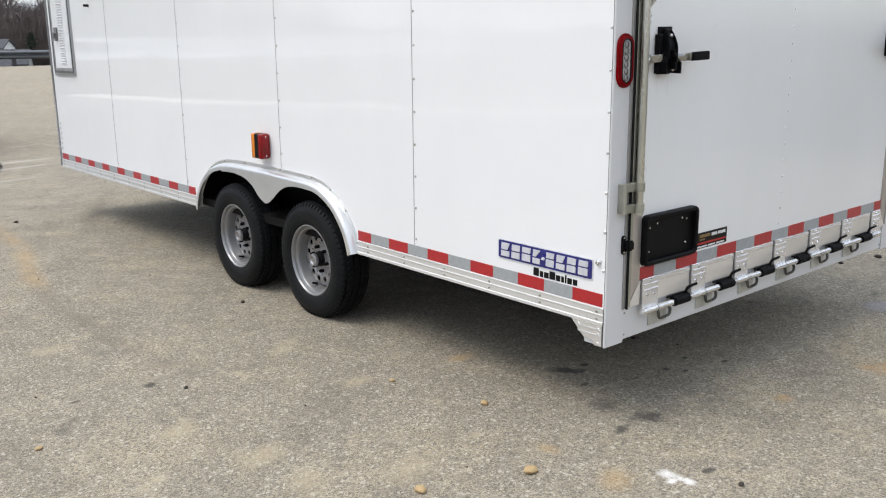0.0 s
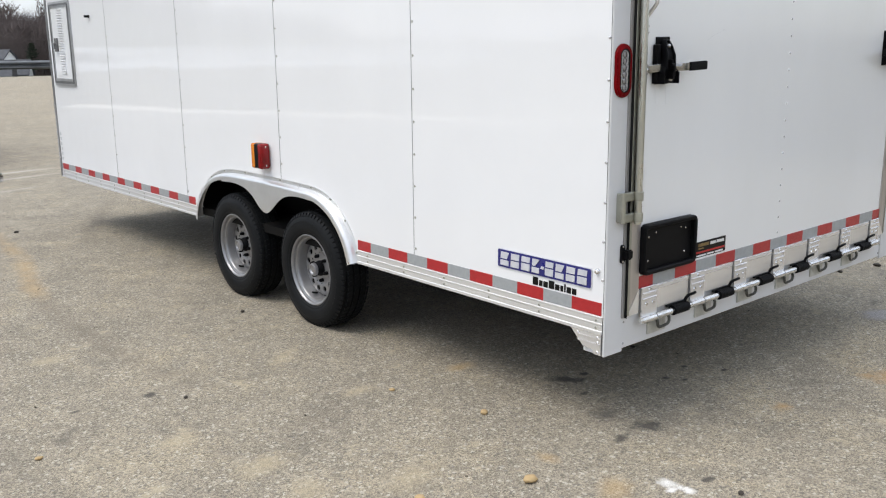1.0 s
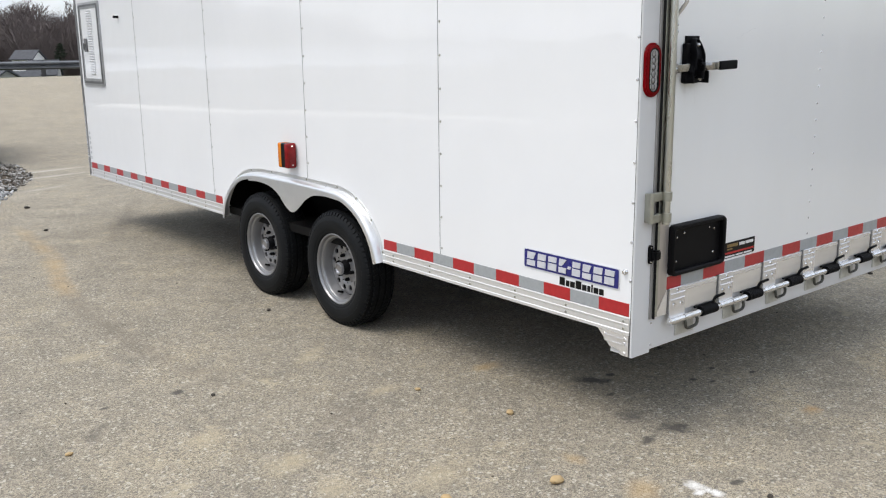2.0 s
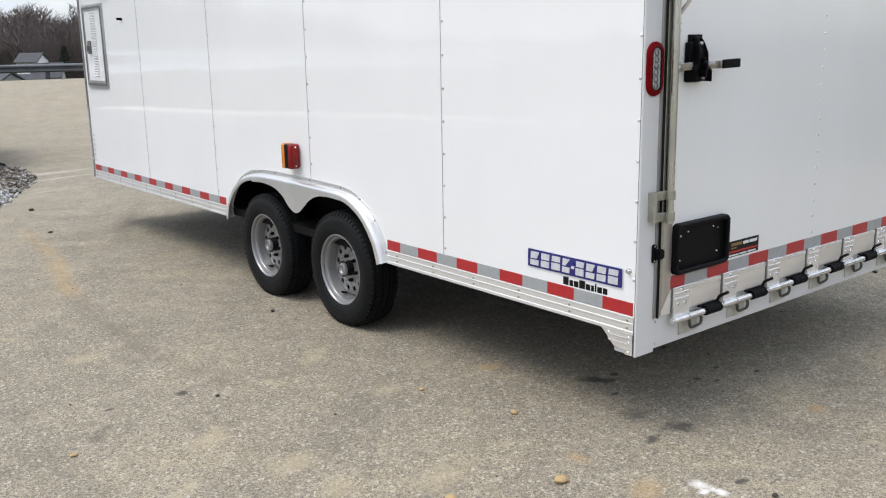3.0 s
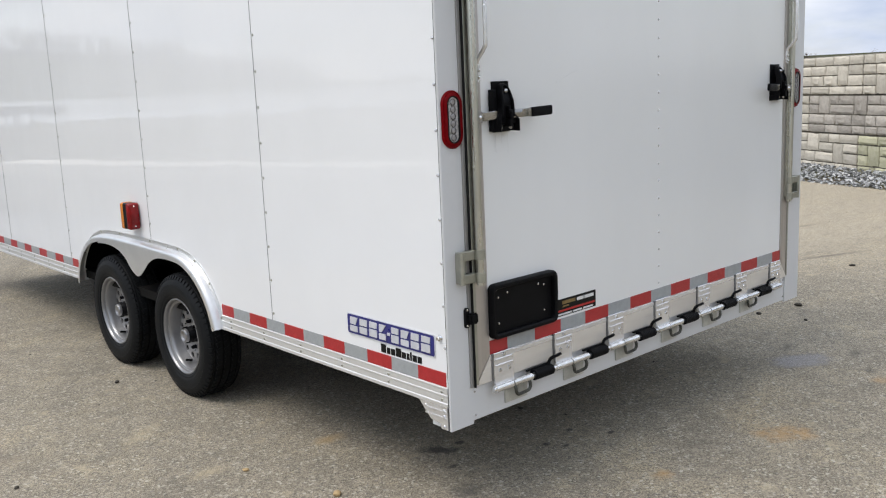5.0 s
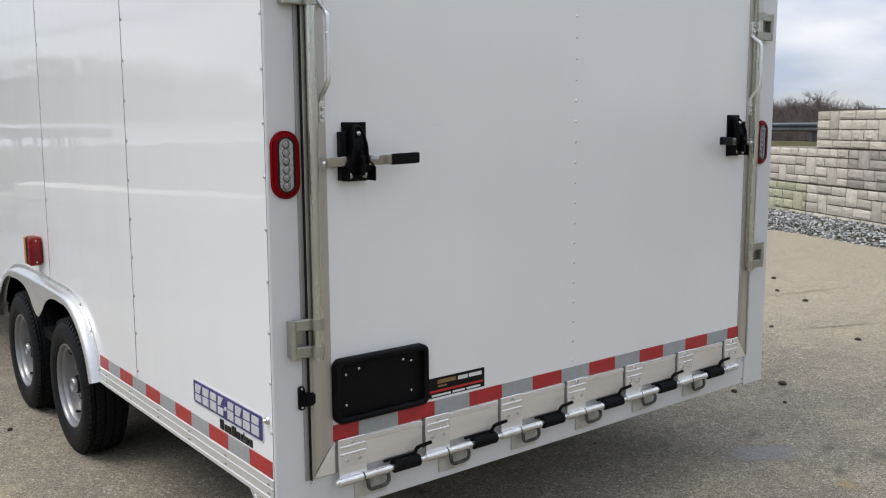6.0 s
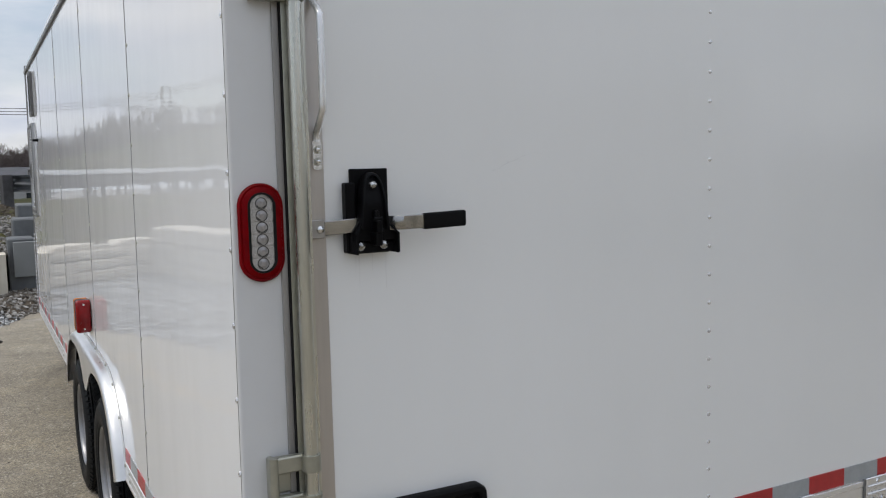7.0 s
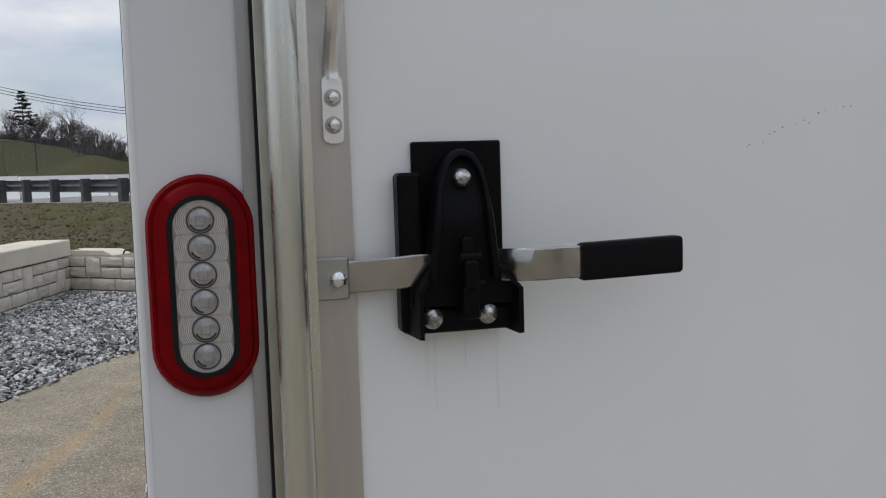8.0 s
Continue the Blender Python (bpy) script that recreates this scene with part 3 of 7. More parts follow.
tagged(soup("ground", gv, gf, GRASS_FAR, smooth=True), "open winter grassland with brown and green patches", "ground", kind="structure")

LEFT_EDGE = [(-40, -26), (-8, -20), (2, -6.0), (4.5, -2.6), (5.9, -1.5), (6.8, -1.2), (7.7, -0.72), (9.1, 0.0), (10.6, 0.34), (12.0, 0.42), (15, 0.50), (40, 2.0)]
RIGHT_EDGE = [(-40, 7.0), (-8, 7.6), (2.1, 9.8), (3.5, 10.3), (4.4, 10.7), (5.3, 10.95), (8, 12.4), (12, 14.6), (30, 22), (40, 26)]
rows_y = [-40 + 2 * i for i in range(13)] + [-14 + 0.5 * i for i in range(97)]
pv, pf, cols = [], [], 26
for y in rows_y:
    wob = 0.10 * noise.noise((0.0, y * 1.3, 4.0)) + 0.05 * noise.noise((0.0, y * 5.0, 9.0))
    l, r = along(LEFT_EDGE, y) + wob, along(RIGHT_EDGE, y) - wob
    for i in range(cols + 1):
        x = l + (r - l) * i / cols
        pv.append((x, y, land(x, y)))
for j in range(len(rows_y) - 1):
    for i in range(cols):
        a = j * (cols + 1) + i
        pf.append((a, a + 1, a + cols + 2, a + cols + 1))
tagged(soup("pavement", pv, pf, ASPHALT, smooth=True), "worn pale grey asphalt lot with dried mud and oil stains", "pavement", kind="structure")

# the bank above the low walls, up to the road
FOOT = [(-12.0, -4.0, 0.66), (-4.2, 5.0, 0.68), (-2.75, 9.9, 0.68), (-2.15, 12.5, 0.66), (-1.3, 12.2, 0.50), (-0.35, 11.6, 0.50), (0.14, 11.75, 0.50), (0.24, 12.2, 0.02)]
CREST = [(-30.0, 20.0, 1.25), (-13.0, 34.0, 1.12), (-8.0, 29.5, 1.06), (-6.0, 26.3, 1.04), (-2.6, 20.5, 1.10), (0.0, 16.9, 1.08), (0.36, 15.8, 0.96), (0.52, 15.2, 0.15)]


def loft(rows, steps, cross, rough):
    verts, faces = [], []
    n = len(rows[0])
    width = (n - 1) * steps + 1
    for k in range(len(rows) - 1):
        for c in range(cross):
            s = c / cross
            for i in range(n - 1):
                for e in range(steps if i < n - 2 else steps + 1):
                    u = e / steps
                    a = Vector(rows[k][i]).lerp(Vector(rows[k][i + 1]), u)
                    b = Vector(rows[k + 1][i]).lerp(Vector(rows[k + 1][i + 1]), u)
                    p = a.lerp(b, s)
                    p.z += rough * noise.noise(p * 1.7) * math.sin(math.pi * s) + 0.4 * rough * noise.noise(p * 6.0) * math.sin(math.pi * s) + 0.3 * rough * noise.noise(p * 17.0) * min(1.0, 8 * s * (1 - s))
                    verts.append(p)
    for i in range(n - 1):
        for e in range(steps if i < n - 2 else steps + 1):
            verts.append(Vector(rows[-1][i]).lerp(Vector(rows[-1][i + 1]), e / steps))
    height = len(verts) // width
    for j in range(height - 1):
        for i in range(width - 1):
            a = j * width + i
            faces.append((a, a + 1, a + width + 1, a + width))
    return verts, faces


v, f = loft([FOOT, CREST], 26, 56, 0.13)
tagged(soup("embankment", v, f, BANK, smooth=True), "rough bank of bare earth, moss and grass above the low wall", "embankment", kind="structure")
OUT = [(x - 2.5, y + 15.0, z - 0.04) for x, y, z in CREST[:-1]] + [(0.5, 31.0, 0.72)]
DROP = [(x - 14, y + 40, -1.6) for x, y, z in CREST[:-1]] + [(-2.0, 56.0, -1.2)]
CREST2 = CREST[:-1] + [(0.7, 16.6, 0.96)]
v, f = loft([[(x, y, z - 0.002) for x, y, z in CREST2], OUT], 6, 4, 0.0)
tagged(soup("road", v, f, ASPHALT_ROAD, smooth=True), "pale asphalt road along the top of the bank", "road", kind="structure")
v, f = loft([OUT, DROP], 4, 4, 0.0)
tagged(soup("road_verge", v, f, GRASS_FAR, smooth=True), "grassy verge falling away behind the road", "verge", kind="structure")

# grass bank behind the tall wall
WALL_A, WALL_D = Vector((11.3, 2.4, 0)), Vector((2.6, 4.75, 0)).normalized()
WALL_N = Vector((WALL_D.y, -WALL_D.x, 0))


def wall_place(s, back, z):
    p = WALL_A + WALL_D * s + WALL_N * back
    return (p.x, p.y, z)


v, f = loft([[wall_place(-9, 0.7, 1.7), wall_place(1.0, 0.7, 1.7), wall_place(3.4, 0.7, 1.1), wall_place(5.0, 0.7, 0.56), wall_place(8.0, 0.7, 0.55), wall_place(14, 0.7, 0.45), wall_place(40, 0.7, 0.75)],
             [wall_place(-9, 8.0, 1.0), wall_place(1.0, 8.0, 0.95), wall_place(4, 8.0, 0.98), wall_place(6, 8.5, 0.98), wall_place(10, 9.0, 0.98), wall_place(20, 9.0, 0.98), wall_place(45, 9.0, 0.98)],
             [wall_place(-9, 26, 0.4), wall_place(1.0, 26, 0.4), wall_place(5, 26, 0.4), wall_place(9, 26, 0.4), wall_place(15, 26, 0.3), wall_place(30, 26, 0.2), wall_place(60, 26, 0.2)]],
            8, 8, 0.06)
tagged(soup("grass_bank", v, f, GRASS_NEAR, smooth=True), "grassy bank behind the block retaining wall", "embankment", kind="structure")


# ---- trailer ----
trailer = tagged(new("enclosed_trailer"), "white enclosed cargo trailer with tandem axles, rear ramp door closed", "trailer")
LENGTH, WIDTH, TOP = 6.36, 2.58, 2.50
SEAMS = (-0.0040, 1.168, 2.400, 3.690, 4.970, LENGTH)
ARCH = [tuple(p) for p in curve_points([(1.655, 0.44), (1.70, 0.555), (1.79, 0.665), (1.90, 0.735), (2.03, 0.772), (2.25, 0.782), (2.58, 0.788), (2.90, 0.788), (3.10, 0.775),
                                        (3.25, 0.735), (3.375, 0.655), (3.465, 0.55), (3.505, 0.44)], 4)]


def arch_height(y):
    if y <= ARCH[0][0] or y >= ARCH[-1][0]:
        return None
    return along(ARCH, y)


def side_panel(y0, y1, x0, x1):
    low = 0.50
    pts = [(y1, TOP - 0.06), (y0, TOP - 0.06), (y0, arch_height(y0) or low)]
    inside = [p for p in ARCH if y0 < p[0] < y1 and p[1] > low]
    if inside:
        if y0 < ARCH[0][0]:
            pts.append((inside[0][0] - 0.02, low))
        pts += inside
        if y1 > ARCH[-1][0]:
            pts.append((inside[-1][0] + 0.02, low))
    pts.append((y1, arch_height(y1) or low))
    bm = bmesh.new()
    plate(bm, pts, "x", x0, x1)
    return bm


for a, b in zip(SEAMS, SEAMS[1:]):
    part("side_panel", side_panel(a + 0.0015, b - 0.0015, 0.0, 0.006), WHITE, trailer, "glossy white aluminium side panel", smooth=None)
    part("side_panel", side_panel(a + 0.0015, b - 0.0015, WIDTH - 0.006, WIDTH), WHITE, trailer, smooth=None)

for y in SEAMS[1:-1]:
    bm = bmesh.new()
    low = (arch_height(y) or 0.50) + 0.002
    box(bm, -0.0013, 0.012, y - 0.0014, y + 0.0014, low, TOP - 0.062)
    part("seam_strip", bm, SEAM, trailer, smooth=None)
    bm = bmesh.new()
    z = 0.60
    while z < TOP - 0.1:
        if z > low + 0.03:
            dome(bm, (0.0005, y - 0.013, z), (-1, 0, 0), 0.0066, 0.0050, 7)
        z += 0.1524
    tagged(part("rivet_row", bm, BRACKET, trailer), kind="stuff")
bm = bmesh.new()
z = 0.66
while z < TOP - 0.1:
    dome(bm, (0.0005, 0.006, z), (-1, 0, 0), 0.0068, 0.005, 7)
    z += 0.1524
tagged(part("rivet_row", bm, ALU_BRIGHT, trailer), kind="stuff")

# rounded white corner between side and rear
bm = bmesh.new()
plate(bm, [(-0.0010, -0.0036), (-0.0008, -0.0056), (0.0008, -0.0082), (0.0034, -0.0097), (0.0066, -0.0100), (0.0066, -0.002), (0.003, -0.0036)], "z", 0.350, TOP - 0.03)
part("corner_trim", bm, WHITE_POST, trailer, "white corner trim", smooth=60)
bm = bmesh.new()
box(bm, -0.0016, 0.004, -0.0037, -0.0012, 0.352, TOP - 0.032)
part("corner_seam", bm, TRIM_GREY, trailer, "dark sealant line at the corner", smooth=None)

# shell
bm = bmesh.new()
box(bm, 0.02, WIDTH - 0.02, LENGTH - 0.012, LENGTH + 0.03, 0.44, TOP - 0.05, 0.008)
part("front_wall", bm, WHITE, trailer, "white front wall")
bm = bmesh.new()
plate(bm, [(-0.004, TOP - 0.062), (0.0, TOP - 0.02), (0.03, TOP + 0.012), (0.12, TOP + 0.03), (WIDTH / 2, TOP + 0.06), (WIDTH - 0.12, TOP + 0.03), (WIDTH - 0.03, TOP + 0.012), (WIDTH, TOP - 0.02),
           (WIDTH + 0.004, TOP - 0.062), (WIDTH - 0.05, TOP - 0.07), (0.05, TOP - 0.07)], "y", 0.0, LENGTH + 0.02)
part("roof", bm, WHITE, trailer, "white one-piece roof")
bm = bmesh.new()
box(bm, -0.010, 0.003, 0.0, LENGTH + 0.02, TOP - 0.088, TOP - 0.058, 0.003)
roof_trim = part("roof_trim", bm, TRIM_GREY, trailer, "dark grey roof edge trim")
bm = bmesh.new()
y = 0.1
while y < LENGTH:
    dome(bm, (-0.0095, y, TOP - 0.073), (-1, 0, 0), 0.008, 0.005, 7)
    y += 0.1524
tagged(part("trim_screws", bm, BRACKET, roof_trim), kind="stuff")
bm = bmesh.new()
plate(bm, [(-0.004, LENGTH - 0.02), (-0.006, LENGTH + 0.02), (0.012, LENGTH + 0.042), (0.05, LENGTH + 0.046), (0.05, LENGTH + 0.031), (0.02, LENGTH + 0.03), (0.006, LENGTH - 0.02)], "z", 0.44, TOP - 0.02)
corner = part("front_corner_trim", bm, TRIM_GREY, trailer, "grey metal front corner trim")
bm = bmesh.new()
for i in range(19):
    z = 0.52 + i * 0.031
    plate(bm, [(LENGTH - 0.012, z), (LENGTH + 0.014, z + 0.008), (LENGTH + 0.014, z + 0.022), (LENGTH - 0.012, z + 0.014)], "x", -0.011, -0.005)
tagged(part("stone_guard_edge", bm, ALU_BRIGHT, corner, "bright tread-plate stone guard edge"), kind="stuff")
for i in range(6):
    bm = bmesh.new()
    box(bm, -0.0012, 0.001, LENGTH - 0.075, LENGTH - 0.045 - 0.004 * (i % 3), 0.60 + 0.045 * i, 0.625 + 0.045 * i)
    part("data_decal", bm, TAPE_SILVER, trailer, "small worn data decal", smooth=None)

# underbody
bm = bmesh.new()
box(bm, 0.02, WIDTH - 0.02, 0.06, LENGTH, 0.455, 0.505)
part("floor_pan", bm, DARK, trailer, "dark underside of the floor", smooth=None)
# unseen rails, set low to keep light from crossing under the trailer
bm = bmesh.new()
for x in (0.42, 2.10):
    box(bm, x, x + 0.06, 0.12, LENGTH, 0.30, 0.456, 0.004)
part("chassis_rails", bm, DARK, trailer, "black steel chassis rails, unseen, set low to block light")
# unseen crossmembers, added to darken the ground below
for k in range(10):
    bm = bmesh.new()
    box(bm, 0.34, WIDTH - 0.34, 0.55 + 0.6 * k, 0.60 + 0.6 * k, 0.38, 0.456, 0.004)
    part("crossmember", bm, DARK, trailer, "unseen black crossmember added to block light under the trailer", smooth=None)
bm = bmesh.new()
box(bm, 0.31, 0.33, 1.62, 3.58, 0.31, 0.82)
box(bm, 0.012, 0.33, 1.62, 3.58, 0.80, 0.82)
box(bm, 0.012, 0.33, 1.60, 1.62, 0.45, 0.82)
box(bm, 0.012, 0.33, 3.58, 3.60, 0.45, 0.82)
part("wheel_well", bm, DARK, trailer, "black wheel well", smooth=None)
for y in (2.09, 2.976):
    bm = bmesh.new()
    rod(bm, (0.08, y, 0.326), (WIDTH - 0.08, y, 0.326), 0.035, seg=14)
    for x in (0.62, 1.96):
        box(bm, x - 0.03, x + 0.03, y - 0.36, y + 0.36, 0.27, 0.31, 0.008)
    part("axle", bm, DARK, trailer, "black axle with leaf springs")


def bottom_rail(x_face, sign, name):
    """Ribbed aluminium rail under the side panels, in two runs before and behind the wheels."""
    for y0, y1 in ((0.0, 1.648), (3.512, LENGTH + 0.02)):
        bm = bmesh.new()
        prof = [(0.006, 0.512), (0.0, 0.514), (-0.004, 0.511), (-0.004, 0.506), (-0.0028, 0.504), (-0.0028, 0.486), (-0.0044, 0.484), (-0.0044, 0.478), (-0.0028, 0.476), (-0.0028, 0.455),
                (-0.0052, 0.452), (-0.0052, 0.440), (0.03, 0.440), (0.03, 0.512)]
        plate(bm, [(x_face + sign * u, v) for u, v in prof], "y", y0, y1)
        rail = part(name, bm, ALU_RAIL, trailer, "ribbed bright aluminium bottom rail", smooth=None)
        bm = bmesh.new()
        y = y0 + 0.03
        while y < y1:
            for z in (0.494, 0.4645):
                dome(bm, (x_face - sign * 0.0027, y, z), (-sign, 0, 0), 0.0062, 0.0045, 7)
            y += 0.305
        tagged(part("rail_rivets", bm, BRACKET, rail), kind="stuff")


bottom_rail(0.0, 1, "bottom_rail")
bottom_rail(WIDTH, -1, "bottom_rail")
bm = bmesh.new()
plate(bm, [(0.002, 0.4395), (0.158, 0.4395), (0.146, 0.428), (0.094, 0.377), (0.042, 0.372), (0.038, 0.354), (0.002, 0.354)], "x", -0.005, 0.03)
corner_plate = part("corner_plate", bm, ALU_BRIGHT, trailer, "notched aluminium corner plate")
bm = bmesh.new()
for z in (0.395, 0.418):
    plate(bm, [(0.006, z), (0.12, z), (0.125, z + 0.005), (0.006, z + 0.005)], "x", -0.007, -0.004)
for y, z in ((0.02, 0.425), (0.02, 0.405), (0.02, 0.365), (0.12, 0.425)):
    dome(bm, (-0.005, y, z), (-1, 0, 0), 0.006, 0.005, 7)
part("corner_ribs", bm, ALU_BRIGHT, corner_plate)


# reflective tape
def tape(u0, u1, z0, z1, place, red):
    bm = bmesh.new()
    if place == "side":
        box(bm, -0.0022, 0.001, u0, u1, z0, z1)
    else:
        box(bm, u0, u1, DOOR_Y - 0.0022, DOOR_Y + 0.001, z0, z1)
    part("reflective_tape", bm, TAPE_RED if red else TAPE_SILVER, trailer, "red reflective tape strip" if red else "silver reflective tape strip", smooth=None)


DOOR_Y = -0.014
marks = [0.006, 0.158, 0.313, 0.465, 0.617, 0.765, 0.918, 1.069, 1.221, 1.373, 1.525, 1.640]
for i, (a, b) in enumerate(zip(marks, marks[1:])):
    tape(a, b, 0.516, 0.568, "side", i % 2 == 0)
y, i = LENGTH - 0.05, 0
tape(LENGTH - 0.05, LENGTH - 0.005, 0.516, 0.568, "side", False)
while y > 3.59:
    step = 0.152 if i % 2 == 0 else 0.178
    tape(max(y - step, 3.57), y, 0.516, 0.568, "side", i % 2 == 0)
    y -= step
    i += 1

# fender
bm = bmesh.new()
prof = [(-0.001, 0.030), (-0.003, 0.030), (-0.004, 0.008), (-0.020, 0.006), (-0.029, 0.003), (-0.036, -0.001), (-0.0405, -0.006), (-0.0425, -0.012), (-0.0430, -0.019), (-0.0430, -0.034), (-0.0406, -0.034), (-0.0406, -0.019), (-0.039, -0.011), (-0.034, -0.005), (-0.020, 0.002), (-0.001, 0.004)]
rings = []
for i, (y, z) in enumerate(ARCH):
    a, b = Vector(ARCH[max(i - 1, 0)]), Vector(ARCH[min(i + 1, len(ARCH) - 1)])
    d = (b - a).normalized()
    n = Vector((-d.y, d.x))
    rings.append([bm.verts.new((px, y + n.x * pn, z + n.y * pn)) for px, pn in prof])
for a, b in zip(rings, rings[1:]):
    for k in range(len(prof)):
        q = (k + 1) % len(prof)
        bm.faces.new((a[k], a[q], b[q], b[k]))
bm.faces.new(rings[0])
bm.faces.new(rings[-1])
fender = part("fender", bm, FENDER, trailer, "polished aluminium tandem fender", smooth=50)
bm = bmesh.new()
low = [tuple(p) for p in curve_points([(2.03, 0.735), (2.16, 0.740), (2.28, 0.728), (2.37, 0.692), (2.44, 0.642), (2.505, 0.604), (2.555, 0.604), (2.62, 0.636), (2.69, 0.690), (2.79, 0.728), (2.93, 0.742), (3.08, 0.735)], 4)]
plate(bm, low + [(3.08, 0.765), (2.55, 0.778), (2.03, 0.762)], "x", -0.0425, -0.0395)
part("teardrop_plate", bm, FENDER, fender, "satin aluminium centre plate", smooth=None)
bm = bmesh.new()
for i in range(2, len(ARCH) - 1, 5):
    y, z = ARCH[i]
    a, b = Vector(ARCH[i - 1]), Vector(ARCH[i + 1])
    n = Vector((-(b - a).normalized().y, (b - a).normalized().x))
    dome(bm, (-0.0032, y + n.x * 0.022, z + n.y * 0.022), (-1, 0, 0), 0.007, 0.005, 7)
tagged(part("fender_rivets", bm, BRACKET, fender), kind="stuff")


def wheel(y, x_face, sign):
    """Trailer wheel: tyre with grooved tread, stepped silver rim with round holes, black hub with a chrome cap."""
    c = (x_face, y, 0.326)
    s = sign
    bm = bmesh.new()
    half = [(0.030, 0.198), (0.015, 0.206), (0.0105, 0.214), (0.0075, 0.217), (0.0062, 0.226), (0.0045, 0.228), (0.0022, 0.240), (0.0004, 0.254), (0.0, 0.266), (0.0014, 0.279), (0.0006, 0.2805), (0.0040, 0.293),
            (0.0100, 0.306), (0.0170, 0.316), (0.0250, 0.3225), (0.034, 0.3265), (0.036, 0.318), (0.043, 0.318), (0.045, 0.3305), (0.076, 0.3335), (0.078, 0.325), (0.085, 0.325), (0.087, 0.3345)]
    prof = half + [(0.205 - u, v) for u, v in reversed(half)]
    lathe(bm, [(s * u, v) for u, v in prof], c, 72)
    tyre = part("wheel", bm, RUBBER, trailer, "black trailer wheel with silver steel rim", smooth=30)
    bm = bmesh.new()
    for i in range(66):
        a = 2 * math.pi * i / 66
        for x0, lean in ((0.0265, 0.5), (0.1785, -0.5)):
            m = Matrix.Translation(c) @ Matrix.Rotation(a, 4, 'X') @ Matrix.Translation((s * x0, 0, 0.3165)) @ Matrix.Rotation(s * lean, 4, 'Y')
            box(bm, -0.0125, 0.0125, -0.0095, 0.0095, -0.014, 0.0080, 0.0, m)
        for x0 in (0.0605, 0.1025, 0.1445):
            m = Matrix.Translation(c) @ Matrix.Rotation(a + 0.02, 4, 'X') @ Matrix.Translation((s * x0, 0, 0)) @ Matrix.Rotation(0.35, 4, 'Z')
            box(bm, -0.014, 0.014, -0.0105, 0.0105, 0.323, 0.3370, 0.0, m)
    tagged(part("tread", bm, RUBBER, tyre, "moulded tread blocks", smooth=None), kind="stuff")
    bm = bmesh.new()
    lathe(bm, [(s * u, v) for u, v in [(0.026, 0.203), (0.018, 0.2065), (0.013, 0.205), (0.012, 0.200), (0.016, 0.195), (0.022, 0.192), (0.031, 0.191), (0.034, 0.187), (0.035, 0.180), (0.041, 0.176), (0.056, 0.174), (0.080, 0.171), (0.100, 0.166)]], c, 64)
    part("rim", bm, RIM, tyre, "silver painted steel rim", smooth=40)
    # centre disc: each sector runs from a round hole's edge out to the sector's border
    bm = bmesh.new()
    holes, ring_r, hole_r, steps = 12, 0.122, 0.0170, 20

    def dish(r):
        return along([(0.0, 0.082), (0.045, 0.082), (0.088, 0.086), (0.100, 0.080), (0.143, 0.080), (0.158, 0.089), (0.167, 0.102)], r)

    def disc_point(r, a, extra=0.0):
        return (c[0] + s * (dish(r) + extra), c[1] + r * math.cos(a), c[2] + r * math.sin(a))

    for h in range(holes):
        am = 2 * math.pi * (h + 0.4) / holes
        half_a = math.pi / holes
        edge, lip, border, mid = [], [], [], []
        for k in range(steps):
            q = 2 * math.pi * k / steps
            du, dv = math.cos(q), math.sin(q)
            hr = ring_r + hole_r * du
            ha = am + hole_r * dv / ring_r
            m = max(abs(du), abs(dv))
            br = ring_r + du / m * (0.045 if du > 0 else 0.034)
            ba = am + dv / m * half_a
            edge.append(bm.verts.new(disc_point(hr, ha)))
            lip.append(bm.verts.new(disc_point(hr * 0.93 + (ring_r) * 0.07, am + (ha - am) * 0.93, 0.007)))
            mid.append(bm.verts.new(disc_point((hr + br) / 2, (ha + ba) / 2)))
            border.append(bm.verts.new(disc_point(br, ba)))
        for rows in ((lip, edge), (edge, mid), (mid, border)):
            for k in range(steps):
                j = (k + 1) % steps
                bm.faces.new((rows[0][k], rows[0][j], rows[1][j], rows[1][k]))
    seg = 48
    inner = [[bm.verts.new(disc_point(r, 2 * math.pi * i / seg)) for i in range(seg)] for r in (0.0885, 0.066, 0.040)]
    for a, b in zip(inner, inner[1:]):
        for i in range(seg):
            bm.faces.new((a[i], a[(i + 1) % seg], b[(i + 1) % seg], b[i]))
    bmesh.ops.remove_doubles(bm, verts=bm.verts[:], dist=0.0004)
    part("wheel_disc", bm, RIM, tyre, "silver disc with twelve round holes", smooth=40)
    bm = bmesh.new()
    lathe(bm, [(s * u, v) for u, v in [(0.112, 0.164), (0.114, 0.10), (0.114, 0.02)]], c, 32)
    part("brake_drum", bm, DARK, tyre, "dark brake drum behind the holes")
    bm = bmesh.new()
    lathe(bm, [(s * u, v) for u, v in [(0.088, 0.046), (0.070, 0.044), (0.064, 0.039), (0.044, 0.037), (0.040, 0.034)]], c, 28)
    part("hub", bm, BLACK, tyre, "black hub barrel")
    bm = bmesh.new()
    lathe(bm, [(s * u, v) for u, v in [(0.044, 0.0375), (0.034, 0.0370), (0.027, 0.034), (0.025, 0.028), (0.028, 0.023)]], c, 28)
    lathe(bm, [(s * u, v) for u, v in [(0.028, 0.0225), (0.032, 0.018), (0.032, 0.0005)]], c, 28)
    part("hub_cap", bm, HUB_STEEL, tyre, "chrome hub cap with a grey plug")
